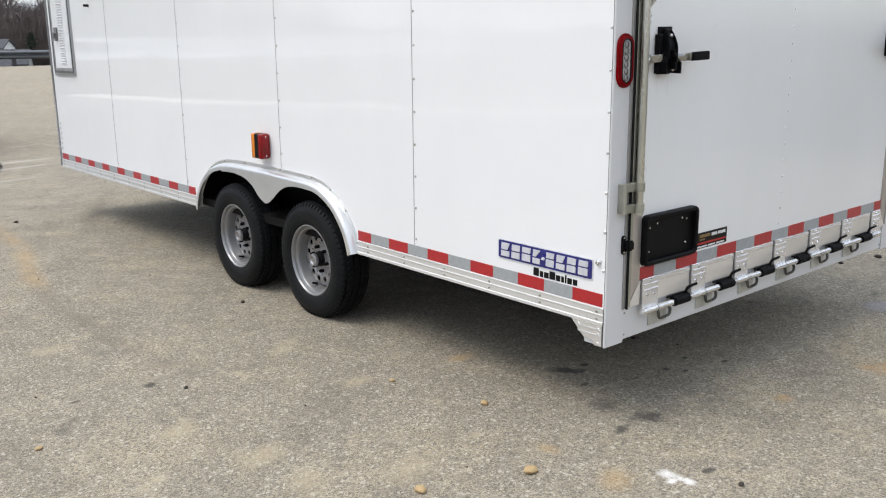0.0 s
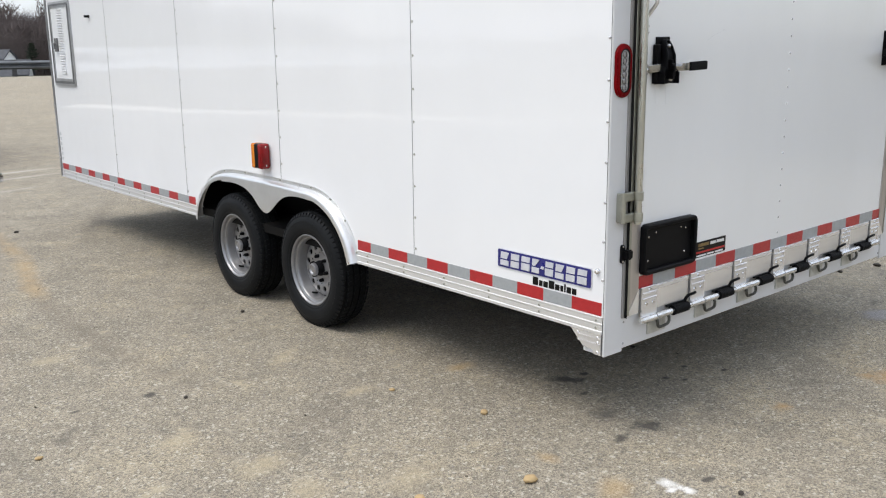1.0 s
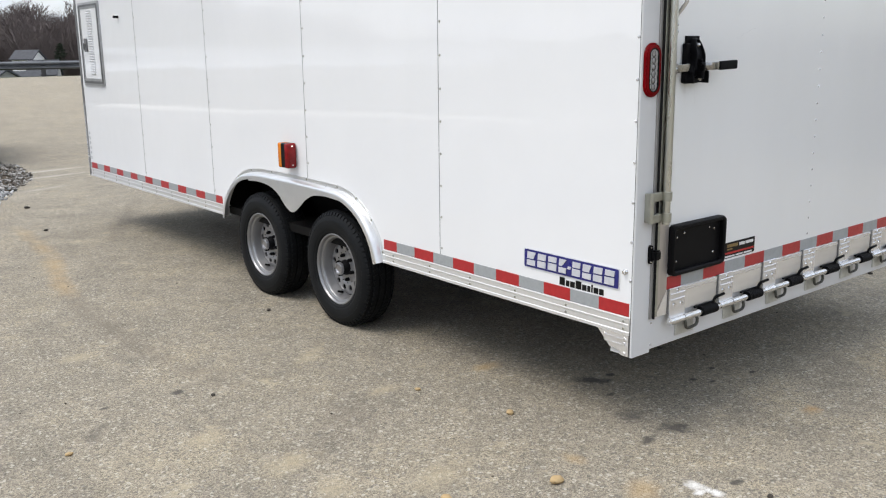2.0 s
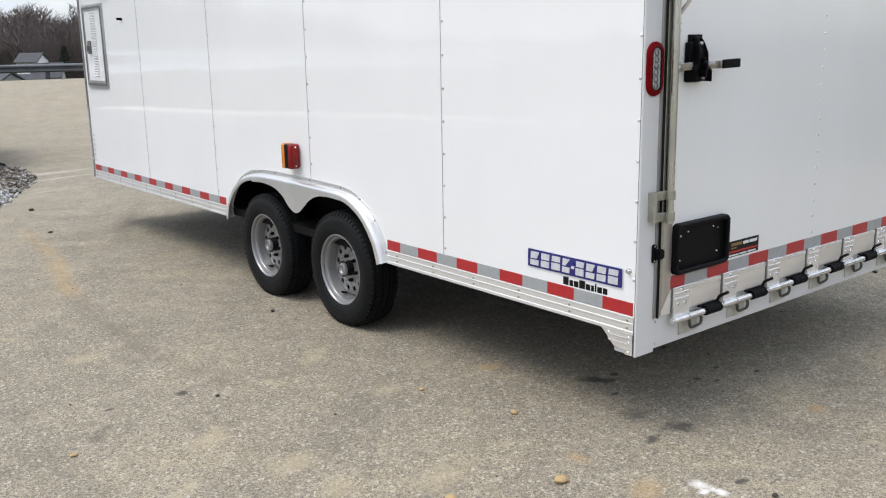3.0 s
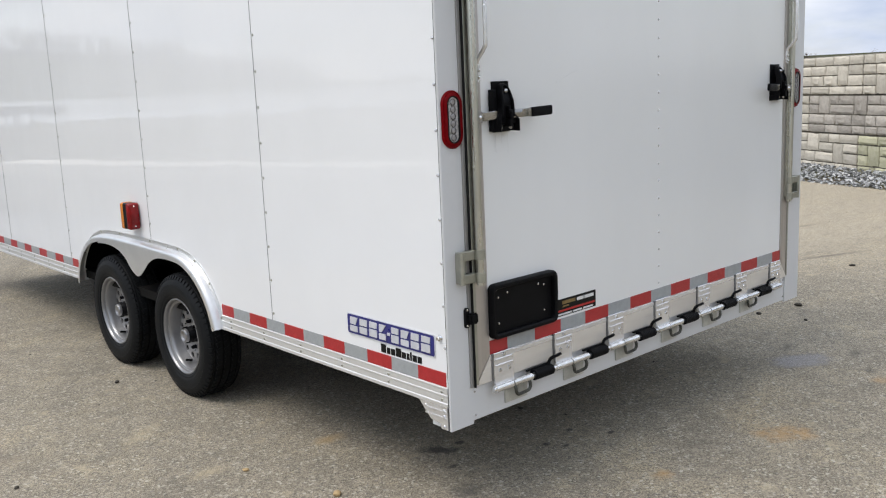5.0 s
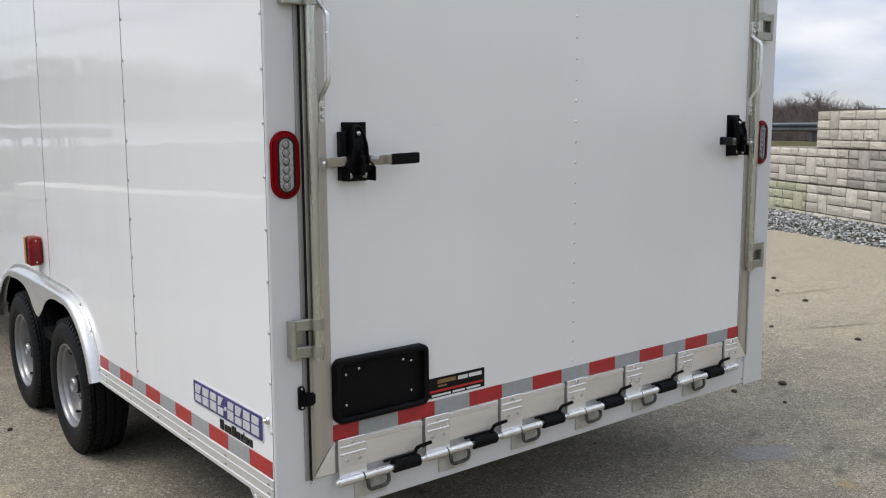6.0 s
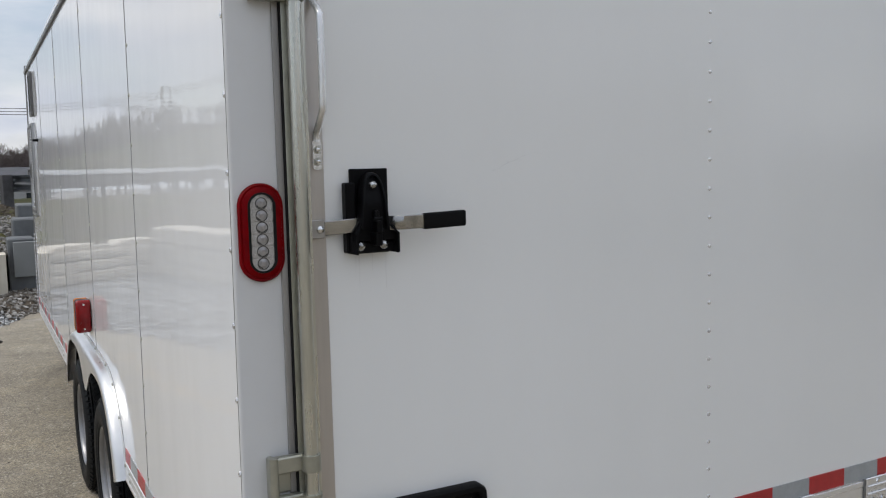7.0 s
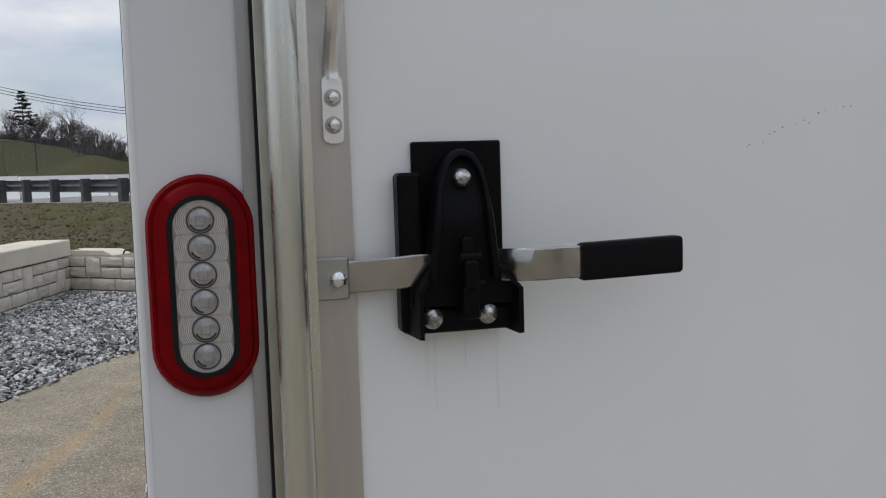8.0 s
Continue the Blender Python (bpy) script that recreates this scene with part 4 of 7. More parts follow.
    for i in range(6):
        a = 2 * math.pi * (i + 0.25) / 6
        bm = bmesh.new()
        p = Vector((c[0] + s * 0.085, c[1] + 0.070 * math.cos(a), c[2] + 0.070 * math.sin(a)))
        rod(bm, p, p + Vector((-s * 0.020, 0, 0)), 0.0115, 0.0105, 6)
        dome(bm, p + Vector((-s * 0.020, 0, 0)), (-s, 0, 0), 0.0100, 0.009, 8)
        part("lug_nut", bm, BLACK, tyre, "dark steel lug nut")
    bm = bmesh.new()
    p = Vector((c[0] + s * 0.085, c[1] + 0.05, c[2] - 0.158))
    rod(bm, p, p + Vector((-s * 0.035, -0.004, 0.010)), 0.006, 0.0065, 8)
    part("valve_stem", bm, PLASTIC, tyre, "black rubber valve stem")


for axle_y in (2.090, 2.976):
    wheel(axle_y, -0.037, 1)
    wheel(axle_y, WIDTH + 0.037, -1)

# side marker lamp above the fender
bm = bmesh.new()
plate(bm, rounded(-0.064, 0.0, 0.866, 1.012, 0.010), "y", 2.544, 2.588)
marker = part("marker_lamp", bm, PLASTIC, trailer, "two-faced marker lamp with red and amber lenses")


def lens(y0, y1, y2, material, name, label):
    bm = bmesh.new()
    a, b, c3 = rounded(-0.065, -0.002, 0.865, 1.013, 0.011), rounded(-0.062, -0.004, 0.870, 1.008, 0.013), rounded(-0.055, -0.011, 0.880, 0.998, 0.010)
    rows = [[bm.verts.new((u, y, v)) for u, v in line] for line, y in ((a, y0), (a, y1), (b, (y1 + y2) / 2), (c3, y2))]
    for p, q in zip(rows, rows[1:]):
        for i in range(len(p)):
            j = (i + 1) % len(p)
            bm.faces.new((p[i], p[j], q[j], q[i]))
    bm.faces.new(rows[0])
    bm.faces.new(rows[-1])
    ob = part(name, bm, material, marker, label, smooth=60)
    return ob


lens(2.544, 2.522, 2.508, RED_LENS, "red_lens", "red ribbed lens")
lens(2.588, 2.622, 2.634, AMBER_LENS, "amber_lens", "amber ribbed lens")
for z in (0.884, 0.994):
    bm = bmesh.new()
    dome(bm, (-0.033, 2.5085, z), (0, -1, 0), 0.005, 0.003, 7)
    part("lens_screw", bm, CHROME, marker)

# louvred access hatch
bm = bmesh.new()
ring(bm, rounded(5.735, 6.255, 1.272, 1.985, 0.012, 2), rounded(5.790, 6.215, 1.335, 1.935, 0.010, 2), "x", -0.014, 0.002)
hatch = part("access_hatch", bm, HATCH_GREY, trailer, "white louvred access hatch with a grey metal border")
bm = bmesh.new()
ring(bm, rounded(5.752, 6.240, 1.292, 1.966, 0.012, 2), rounded(5.768, 6.228, 1.312, 1.950, 0.010, 2), "x", -0.018, -0.012)
part("hatch_bead", bm, TRIM_GREY, hatch, "raised bead of the hatch border")
bm = bmesh.new()
box(bm, -0.008, 0.004, 5.788, 6.217, 1.333, 1.937, 0.002)
part("hatch_panel", bm, WHITE, hatch, "white hatch panel")
for i in range(26):
    z = 1.372 + i * 0.0215
    bm = bmesh.new()
    plate(bm, [(-0.008, z), (-0.016, z + 0.002), (-0.018, z + 0.006), (-0.008, z + 0.013)], "y", 5.93, 6.05)
    part("louvre", bm, WHITE, hatch, smooth=None)
bm = bmesh.new()
plate(bm, rounded(6.085, 6.150, 1.565, 1.68, 0.008, 3), "x", -0.022, -0.007)
rod(bm, (-0.021, 6.115, 1.625), (-0.034, 6.115, 1.625), 0.016, 0.014, 12)
box(bm, -0.040, -0.030, 6.107, 6.123, 1.585, 1.64, 0.003)
part("hatch_latch", bm, TRIM_GREY, hatch, "dark metal paddle latch")
bm = bmesh.new()
ring(bm, rounded(5.60, 5.80, 2.03, 2.36, 0.02, 3), rounded(5.625, 5.775, 2.055, 2.335, 0.012, 3), "x", -0.020, 0.001)
vent = part("side_vent", bm, TRIM_GREY, trailer, "grey framed side vent")
bm = bmesh.new()
for i in range(8):
    z = 2.062 + i * 0.034
    plate(bm, [(-0.004, z + 0.02), (-0.016, z), (-0.018, z + 0.003), (-0.004, z + 0.026)], "y", 5.624, 5.776)
part("vent_slats", bm, TRIM_GREY, vent)
bm = bmesh.new()
rod(bm, (0.0, 5.30, 1.835), (-0.03, 5.30, 1.835), 0.012, 0.008, 10)
box(bm, -0.038, -0.028, 5.285, 5.315, 1.826, 1.846, 0.003)
part("door_holdback", bm, PLASTIC, trailer, "small dark hold-back catch")

# maker's plaque: plain shapes in its colours
bm = bmesh.new()
plate(bm, rounded(0.056, 0.585, 0.614, 0.699, 0.008, 3), "x", -0.0030, 0.0)
plaque = part("maker_plaque", bm, PLAQUE_SILVER, trailer, "blue plaque with silver block marks")
bm = bmesh.new()
plate(bm, rounded(0.060, 0.581, 0.618, 0.695, 0.007, 3), "x", -0.0042, -0.0028)
part("plaque_field", bm, PLAQUE_BLUE, plaque, "deep blue field", smooth=None)
for i, (a, b) in enumerate(((0.512, 0.568), (0.450, 0.505), (0.388, 0.443), (0.334, 0.381), (0.312, 0.328), (0.256, 0.306), (0.198, 0.250), (0.140, 0.192), (0.078, 0.133))):
    bm = bmesh.new()
    z0, z1 = (0.649, 0.661) if i == 4 else (0.627, 0.686)
    shear = 0.004
    if i == 4:
        plate(bm, [(a, z0), (b, z0), (b - shear, z1), (a - shear, z1)], "x", -0.0066, -0.004)
    else:
        mid, cut = (z0 + z1) / 2 + 0.003 * ((i * 7) % 3 - 1), 0.011 * (1 + i % 2)
        plate(bm, [(a + 0.003, z0), (b - 0.003, z0), (b - 0.004, mid - 0.003), (a + 0.002, mid - 0.003)], "x", -0.0066, -0.004)
        plate(bm, [(a + 0.003 + cut * (i % 3 == 0), mid + 0.003), (b - 0.005, mid + 0.003), (b - 0.007, z1), (a, z1)], "x", -0.0066, -0.004)
    part("plaque_block", bm, PLAQUE_SILVER, plaque, smooth=None)
for a, b, h in ((0.345, 0.374, 0.033), (0.320, 0.338, 0.024), (0.290, 0.314, 0.024), (0.254, 0.284, 0.033), (0.226, 0.249, 0.024), (0.206, 0.220, 0.024), (0.193, 0.200, 0.033), (0.164, 0.187, 0.024), (0.136, 0.158, 0.024)):
    bm = bmesh.new()
    box(bm, -0.0022, 0.001, a, b, 0.575, 0.575 + h)
    part("lettering_bar", bm, INK_BLACK, trailer, "black lettering bar under the plaque", smooth=None)
bm = bmesh.new()
dome(bm, (-0.001, 0.030, 0.692), (-1, 0, 0), 0.013, 0.010, 12)
rod(bm, (-0.004, 0.030, 0.692), (-0.016, 0.030, 0.692), 0.007, 0.006, 6)
part("stud", bm, CHROME, trailer, "chrome stud at the rear corner")


# ---- trailer rear ----
POST_Y = -0.0098
for a, b in ((0.0067, 0.1125), (2.434, WIDTH - 0.0005)):
    bm = bmesh.new()
    box(bm, a, b, POST_Y, 0.0005, 0.350, TOP - 0.03)
    box(bm, max(a, 0.0085), min(b, WIDTH - 0.0075), 0.0, 0.10, 0.352, TOP - 0.032)
    part("corner_post", bm, WHITE_POST, trailer, "white rear corner post")
    bm = bmesh.new()
    e0, e1, ey = (0.1000, 0.1128, 0.008) if a < 1 else (2.4318, 2.4435, 0.002)
    box(bm, e0, e1, POST_Y - ey, POST_Y + 0.001, 0.490, TOP - 0.16, 0.0008)
    part("post_edge", bm, EDGE_GREY, trailer, "thin aluminium post edge", smooth=None)
bm = bmesh.new()
box(bm, 0.1125, 2.435, -0.004, 0.09, 0.358, 0.486, 0.003)
sill = part("rear_sill", bm, WHITE_POST, trailer, "white rear sill under the ramp door")
for x, z in ((0.126, 0.468), (0.126, 0.378), (2.425, 0.47), (2.425, 0.38)):
    bm = bmesh.new()
    dome(bm, (x, -0.004, z), (0, -1, 0), 0.0055, 0.004, 7)
    part("sill_rivet", bm, ALU_BRIGHT, sill)
bm = bmesh.new()
box(bm, 0.112, 2.44, 0.012, 0.10, TOP - 0.16, TOP - 0.03, 0.003)
part("rear_header", bm, WHITE_POST, trailer, "white header over the ramp door")
bm = bmesh.new()
box(bm, 0.1126, 0.1153, -0.0285, 0.06, 0.490, TOP - 0.16)
part("door_seal", bm, GAP, trailer, "black rubber door seal", smooth=None)
bm = bmesh.new()
box(bm, 2.4285, 2.4336, 0.004, 0.06, 0.488, TOP - 0.16)
part("door_seal", bm, GAP, trailer, "black rubber door seal", smooth=None)

DZ0, DZ1 = 0.492, TOP - 0.17
SKIN_X0, SKIN_X1, SPLIT = 0.196, 2.360, 1.276
for k, (a, b) in enumerate(((SKIN_X0 - 0.01, SPLIT - 0.0006), (SPLIT + 0.0006, SKIN_X1 + 0.01))):
    bm = bmesh.new()
    box(bm, a, b, DOOR_Y + 0.0012 * k, 0.03, 0.5405, DZ1 - 0.05)
    part("door_panel", bm, WHITE_DOOR, trailer, "white ramp door panel", smooth=None)
bm = bmesh.new()
z = 0.669
while z < DZ1 - 0.06:
    dome(bm, (1.267, DOOR_Y + 0.0005, z), (0, -1, 0), 0.0058, 0.0042, 8)
    z += 0.0757
tagged(part("door_rivets", bm, ALU_BRIGHT, trailer), kind="stuff")
# aluminium surround with mitred corners
for outline in ([(0.1155, DZ0), (0.196, 0.590), (0.196, DZ1 - 0.06), (0.1155, DZ1)], [(2.430, DZ0), (2.360, 0.590), (2.360, DZ1 - 0.06), (2.430, DZ1)],
                [(0.1255, DZ0), (2.4285, DZ0), (2.3585, 0.589), (0.1975, 0.589)], [(0.1255, DZ1), (2.4285, DZ1), (2.3585, DZ1 - 0.059), (0.1975, DZ1 - 0.059)]):
    bm = bmesh.new()
    plate(bm, outline, "y", -0.019, 0.03)
    part("door_surround", bm, ALU if outline[0] == (0.1255, DZ0) else ALU_DOOR, trailer, "brushed aluminium door surround", smooth=None)
bm = bmesh.new()
box(bm, 0.1150, 0.1275, -0.030, -0.0185, 0.50, DZ1, 0.001)
part("door_edge_trim", bm, BRACKET, trailer, "thin grey door edge trim", smooth=None)
bm = bmesh.new()
box(bm, 2.420, 2.4315, -0.022, -0.0185, 0.50, DZ1, 0.001)
part("door_edge_trim", bm, BRACKET, trailer, "thin grey door edge trim", smooth=None)

edges = [0.197, 0.293, 0.445, 0.597, 0.750, 0.902, 1.055, 1.207, 1.360, 1.512, 1.664, 1.817, 1.970, 2.126, 2.280, 2.359]
for i, (a, b) in enumerate(zip(edges, edges[1:])):
    tape(a, b, 0.592, 0.644, "rear", i % 2 == 0)


def lock_bar(mx, bx, by):
    """Round locking bar with its two keepers; mx maps the near one to either side, bx and by place the bar."""
    bm = bmesh.new()
    rod(bm, (mx(bx), by, 0.872), (mx(bx), by, DZ1 + 0.04), 0.0145, seg=20)
    bar = part("lock_bar", bm, STEEL, trailer, "zinc plated tubular door locking bar")
    bm = bmesh.new()
    x0, x1 = sorted((mx(bx + 0.010), mx(bx + 0.0235)))
    box(bm, x0, x1, by + 0.004, -0.018, 0.895, DZ1, 0.004, None, 2)
    part("bar_sleeve", bm, STEEL, bar, "rounded sleeve strip behind the bar")
    for z0 in (0.882, 1.905):
        bm = bmesh.new()
        for za, zb in ((z0, z0 + 0.034), (z0 + 0.082, z0 + 0.116)):
            x0, x1 = sorted((mx(0.064), mx(bx - 0.009)))
            box(bm, x0, x1, -0.042, -0.022, za, zb, 0.003)
            rod(bm, (mx(bx), by - 0.001, za), (mx(bx), by - 0.001, zb), 0.0195, seg=16)
        x0, x1 = sorted((mx(0.052), mx(0.066)))
        box(bm, x0, x1, -0.040, -0.0005, z0 + 0.002, z0 + 0.114, 0.003)
        rod(bm, (mx(0.060), -0.036, z0), (mx(0.060), -0.036, z0 + 0.116), 0.010, seg=12)
        x0, x1 = sorted((mx(0.066), mx(0.108)))
        box(bm, x0, x1, -0.016, -0.0005, z0 + 0.034, z0 + 0.082, 0.003)
        part("bar_keeper", bm, BRACKET, bar, "dull steel keeper bracket")


def cam_latch(mx):
    """Black pressed latch with a flat steel lever that ends in a black grip."""
    bm = bmesh.new()
    x0, x1 = sorted((mx(0.252), mx(0.338)))
    box(bm, x0, x1, -0.020, -0.0135, 1.398, 1.576, 0.0015)
    latch = part("cam_latch", bm, BLACK, trailer, "black steel cam latch with a steel lever and black grip")
    bm = bmesh.new()
    x0, x1 = sorted((mx(0.234), mx(0.256)))
    box(bm, x0, x1, -0.040, -0.016, 1.402, 1.548, 0.003)
    part("latch_shelf", bm, BLACK, latch)
    # arched cover that leans out towards its open foot
    outer = curve_points([(0.256, 0, 1.452), (0.259, 0, 1.482), (0.264, 0, 1.520), (0.272, 0, 1.547), (0.281, 0, 1.562), (0.294, 0, 1.5685), (0.306, 0, 1.564), (0.3125, 0, 1.550), (0.315, 0, 1.522), (0.3185, 0, 1.484), (0.321, 0, 1.452)], 3)
    middle = Vector((0.290, 0, 1.50))

    def lean(z):
        return -0.036 - 0.030 * min(max((1.568 - z) / 0.060, 0.0), 1.0) ** 0.75

    def shrunk(p, d):
        v = Vector((middle.x - p.x, 0, min(max(middle.z - p.z, -0.03), 0.0)))
        return p + v.normalized() * d

    bm = bmesh.new()
    rows = []
    for d, dy in ((0.0, 0.030), (0.0, 0.0035), (0.0014, 0.0006), (0.0034, 0.0), (0.0062, 0.0008), (0.0078, 0.0045), (0.0082, 0.010)):
        rows.append([])
        for p in outer:
            q = shrunk(p, d)
            rows[-1].append(bm.verts.new((mx(q.x), min(lean(q.z) + dy, -0.018), q.z)))
    for p, q in zip(rows, rows[1:]):
        for k in range(len(p) - 1):
            bm.faces.new((p[k], p[k + 1], q[k + 1], q[k]))
    n = len(outer)
    for k in range(n // 2):
        a, b = rows[-1][k], rows[-1][n - 1 - k]
        c2, d2 = rows[-1][k + 1], rows[-1][n - 2 - k]
        if len({a, b, c2, d2}) >= 3:
            bm.faces.new((a, c2, d2, b) if c2 is not d2 else (a, c2, b))
    part("latch_arch", bm, BLACK, latch, "raised black arch of the latch", smooth=50)
    # flared cheeks either side of the foot
    for sx, knee, back in ((0.2575, 0.2445, 0.2360), (0.3215, 0.3410, 0.3335)):
        bm = bmesh.new()
        t = 0.0042 if knee < sx else -0.0042
        shape = [(back, -0.016, 1.402), (back, -0.016, 1.446), (sx, -0.040, 1.470), (sx, -0.060, 1.462), (knee, -0.067, 1.442), (knee, -0.067, 1.4005)]
        near = [bm.verts.new((mx(u), y, z)) for u, y, z in shape]
        far = [bm.verts.new((mx(u + t), y + 0.001, z - 0.0006)) for u, y, z in shape]
        tris = ((0, 1, 5), (1, 4, 5), (1, 2, 4), (2, 3, 4))
        for q in tris:
            bm.faces.new([near[k] for k in q])
            bm.faces.new([far[k] for k in reversed(q)])
        for k in range(6):
            bm.faces.new((near[k], near[(k + 1) % 6], far[(k + 1) % 6], far[k]))
        part("latch_cheek", bm, BLACK, latch, "flared black cheek", smooth=None)
    bm = bmesh.new()
    x0, x1 = sorted((mx(0.240), mx(0.338)))
    box(bm, x0, x1, -0.046, -0.018, 1.402, 1.424, 0.002)
    plate(bm, [(mx(u), v) for u, v in ((0.240, 1.4275), (0.338, 1.4275), (0.339, 1.446), (0.3225, 1.467), (0.257, 1.467), (0.2405, 1.446))], "y", -0.0535, -0.040)
    part("latch_foot", bm, BLACK, latch, "black foot of the latch")
    bm = bmesh.new()
    for u0, u1, ya, yb, za, zb in ((0.2825, 0.2975, -0.078, -0.046, 1.4175, 1.446), (0.284, 0.296, -0.082, -0.050, 1.444, 1.470), (0.2845, 0.2945, -0.072, -0.046, 1.468, 1.490)):
        x0, x1 = sorted((mx(u0), mx(u1)))
        box(bm, x0, x1, ya, yb, za, zb, 0.002)
    rod(bm, (mx(0.300), -0.072, 1.472), (mx(0.281), -0.072, 1.472), 0.0048, seg=10)
    rod(bm, (mx(0.303), -0.070, 1.447), (mx(0.284), -0.070, 1.447), 0.0056, seg=10)
    part("latch_hook", bm, BLACK, latch, "black latch hook")
    for x, z, out, r in ((0.2920, 1.5420, 0.0460, 0.0088), (0.2605, 1.4165, 0.0455, 0.0108), (0.3125, 1.4180, 0.0455, 0.0108)):
        bm = bmesh.new()
        for rr, hh in ((r, 0.003), (r * 0.82, 0.0072)):
            rod(bm, (mx(x), -out + 0.002, z), (mx(x), -out - hh, z), rr, rr * 0.86, 16)
        dome(bm, (mx(x), -out - 0.0030, z), (0, -1, 0), r * 0.95, 0.0068, 16)
        part("carriage_bolt", bm, BOLT_WORN, latch, "worn zinc carriage bolt", smooth=70)

    # lever: a flat bar set in a shallow double bend
    bm = bmesh.new()
    rows = []
    for q in curve_points([(0.176, -0.0290, 0.0), (0.196, -0.0300, 0.0), (0.212, -0.0350, 0.0), (0.235, -0.0430, 0.0), (0.250, -0.0450, 0.0), (0.290, -0.0440, 0.0), (0.320, -0.0480, 0.0), (0.340, -0.0650, 0.0), (0.358, -0.0735, 0.0), (0.378, -0.0740, 0.0), (0.386, -0.0760, 0.0), (0.412, -0.0795, 0.0)], 5):
        u, d = q[0], q[1]
        zl = along([(0.17, 1.4550), (0.205, 1.4567), (0.246, 1.4600), (0.330, 1.4620), (0.42, 1.4640)], u)
        rows.append([bm.verts.new((mx(u), d + e, zl + w)) for e, w in ((0.002, -0.0146), (-0.0014, -0.0146), (-0.0028, -0.0132), (-0.0032, 0.0), (-0.0028, 0.0132), (-0.0014, 0.0146), (0.002, 0.0146))])
    for p, q in zip(rows, rows[1:]):
        for k in range(7):
            bm.faces.new((p[k], p[(k + 1) % 7], q[(k + 1) % 7], q[k]))
    bm.faces.new(rows[0])
    bm.faces.new(rows[-1])
    part("lever", bm, LEVER, latch, "bright flat steel lever", smooth=40)
    bm = bmesh.new()
    rows = []
    for k in range(9):
        w = (0.0, 0.02, 0.2, 0.35, 0.5, 0.65, 0.8, 0.97, 1.0)[k]
        u, d, zl = 0.3915 + 0.0930 * w, -0.0780 - 0.0105 * w, 1.4632 + 0.0036 * w
        end = 1.0 if 0 < k < 8 else 0.93
        rows.append([bm.verts.new((mx(u), d + 0.0075 * end * e, zl + 0.0168 * end * h)) for h, e in rounded(-1, 1, -1, 1, 0.32, 4)])
    for p, q in zip(rows, rows[1:]):
        for k in range(len(p)):
            bm.faces.new((p[k], p[(k + 1) % len(p)], q[(k + 1) % len(p)], q[k]))
    bm.faces.new(rows[0])
    bm.faces.new(rows[-1])
    part("grip", bm, PLASTIC, latch, "black plastic lever grip", smooth=40)
    bm = bmesh.new()
    x0, x1 = sorted((mx(0.150), mx(0.1885)))
    box(bm, x0, x1, -0.0345, -0.018, 1.4365, 1.4745, 0.0015)
    part("lever_clevis", bm, CLEVIS, latch, "steel clevis plate")
    bm = bmesh.new()
    dome(bm, (mx(0.1785), -0.0345, 1.4548), (0, -1, 0), 0.0085, 0.006, 14)
    part("clevis_rivet", bm, CHROME, latch, "bright clevis rivet", smooth=70)


def grab_handle(mx):
    bm = bmesh.new()
    x = mx(0.181)
    path = curve_points([(x, -0.022, 1.632), (x, -0.026, 1.650), (x, -0.062, 1.690), (x, -0.068, 1.715), (x, -0.068, 1.860), (x, -0.062, 1.885), (x, -0.026, 1.915), (x, -0.022, 1.930)], 4)
    sweep(bm, path, 0.0075, 10)
    handle = part("grab_handle", bm, ALU_BRIGHT, trailer, "bent bright aluminium grab handle")
    for z0 in (1.576, 1.922):
        bm = bmesh.new()
        plate(bm, rounded(x - 0.0092, x + 0.0092, z0, z0 + 0.060, 0.006, 3), "y", -0.027, -0.018)
        part("handle_foot", bm, ALU_BRIGHT, handle)
        for z in (z0 + 0.016, z0 + 0.040):
            bm = bmesh.new()
            rod(bm, (x, -0.026, z), (x, -0.0285, z), 0.0080, 0.0076, 14)
            part("washer", bm, BRACKET, handle, "dull steel washer")
            bm = bmesh.new()
            rod(bm, (x, -0.028, z), (x, -0.0325, z), 0.0058, 0.0058, 6)
            dome(bm, (x, -0.0325, z), (0, -1, 0), 0.0052, 0.0022, 8)
            part("hex_bolt", bm, CHROME, handle)


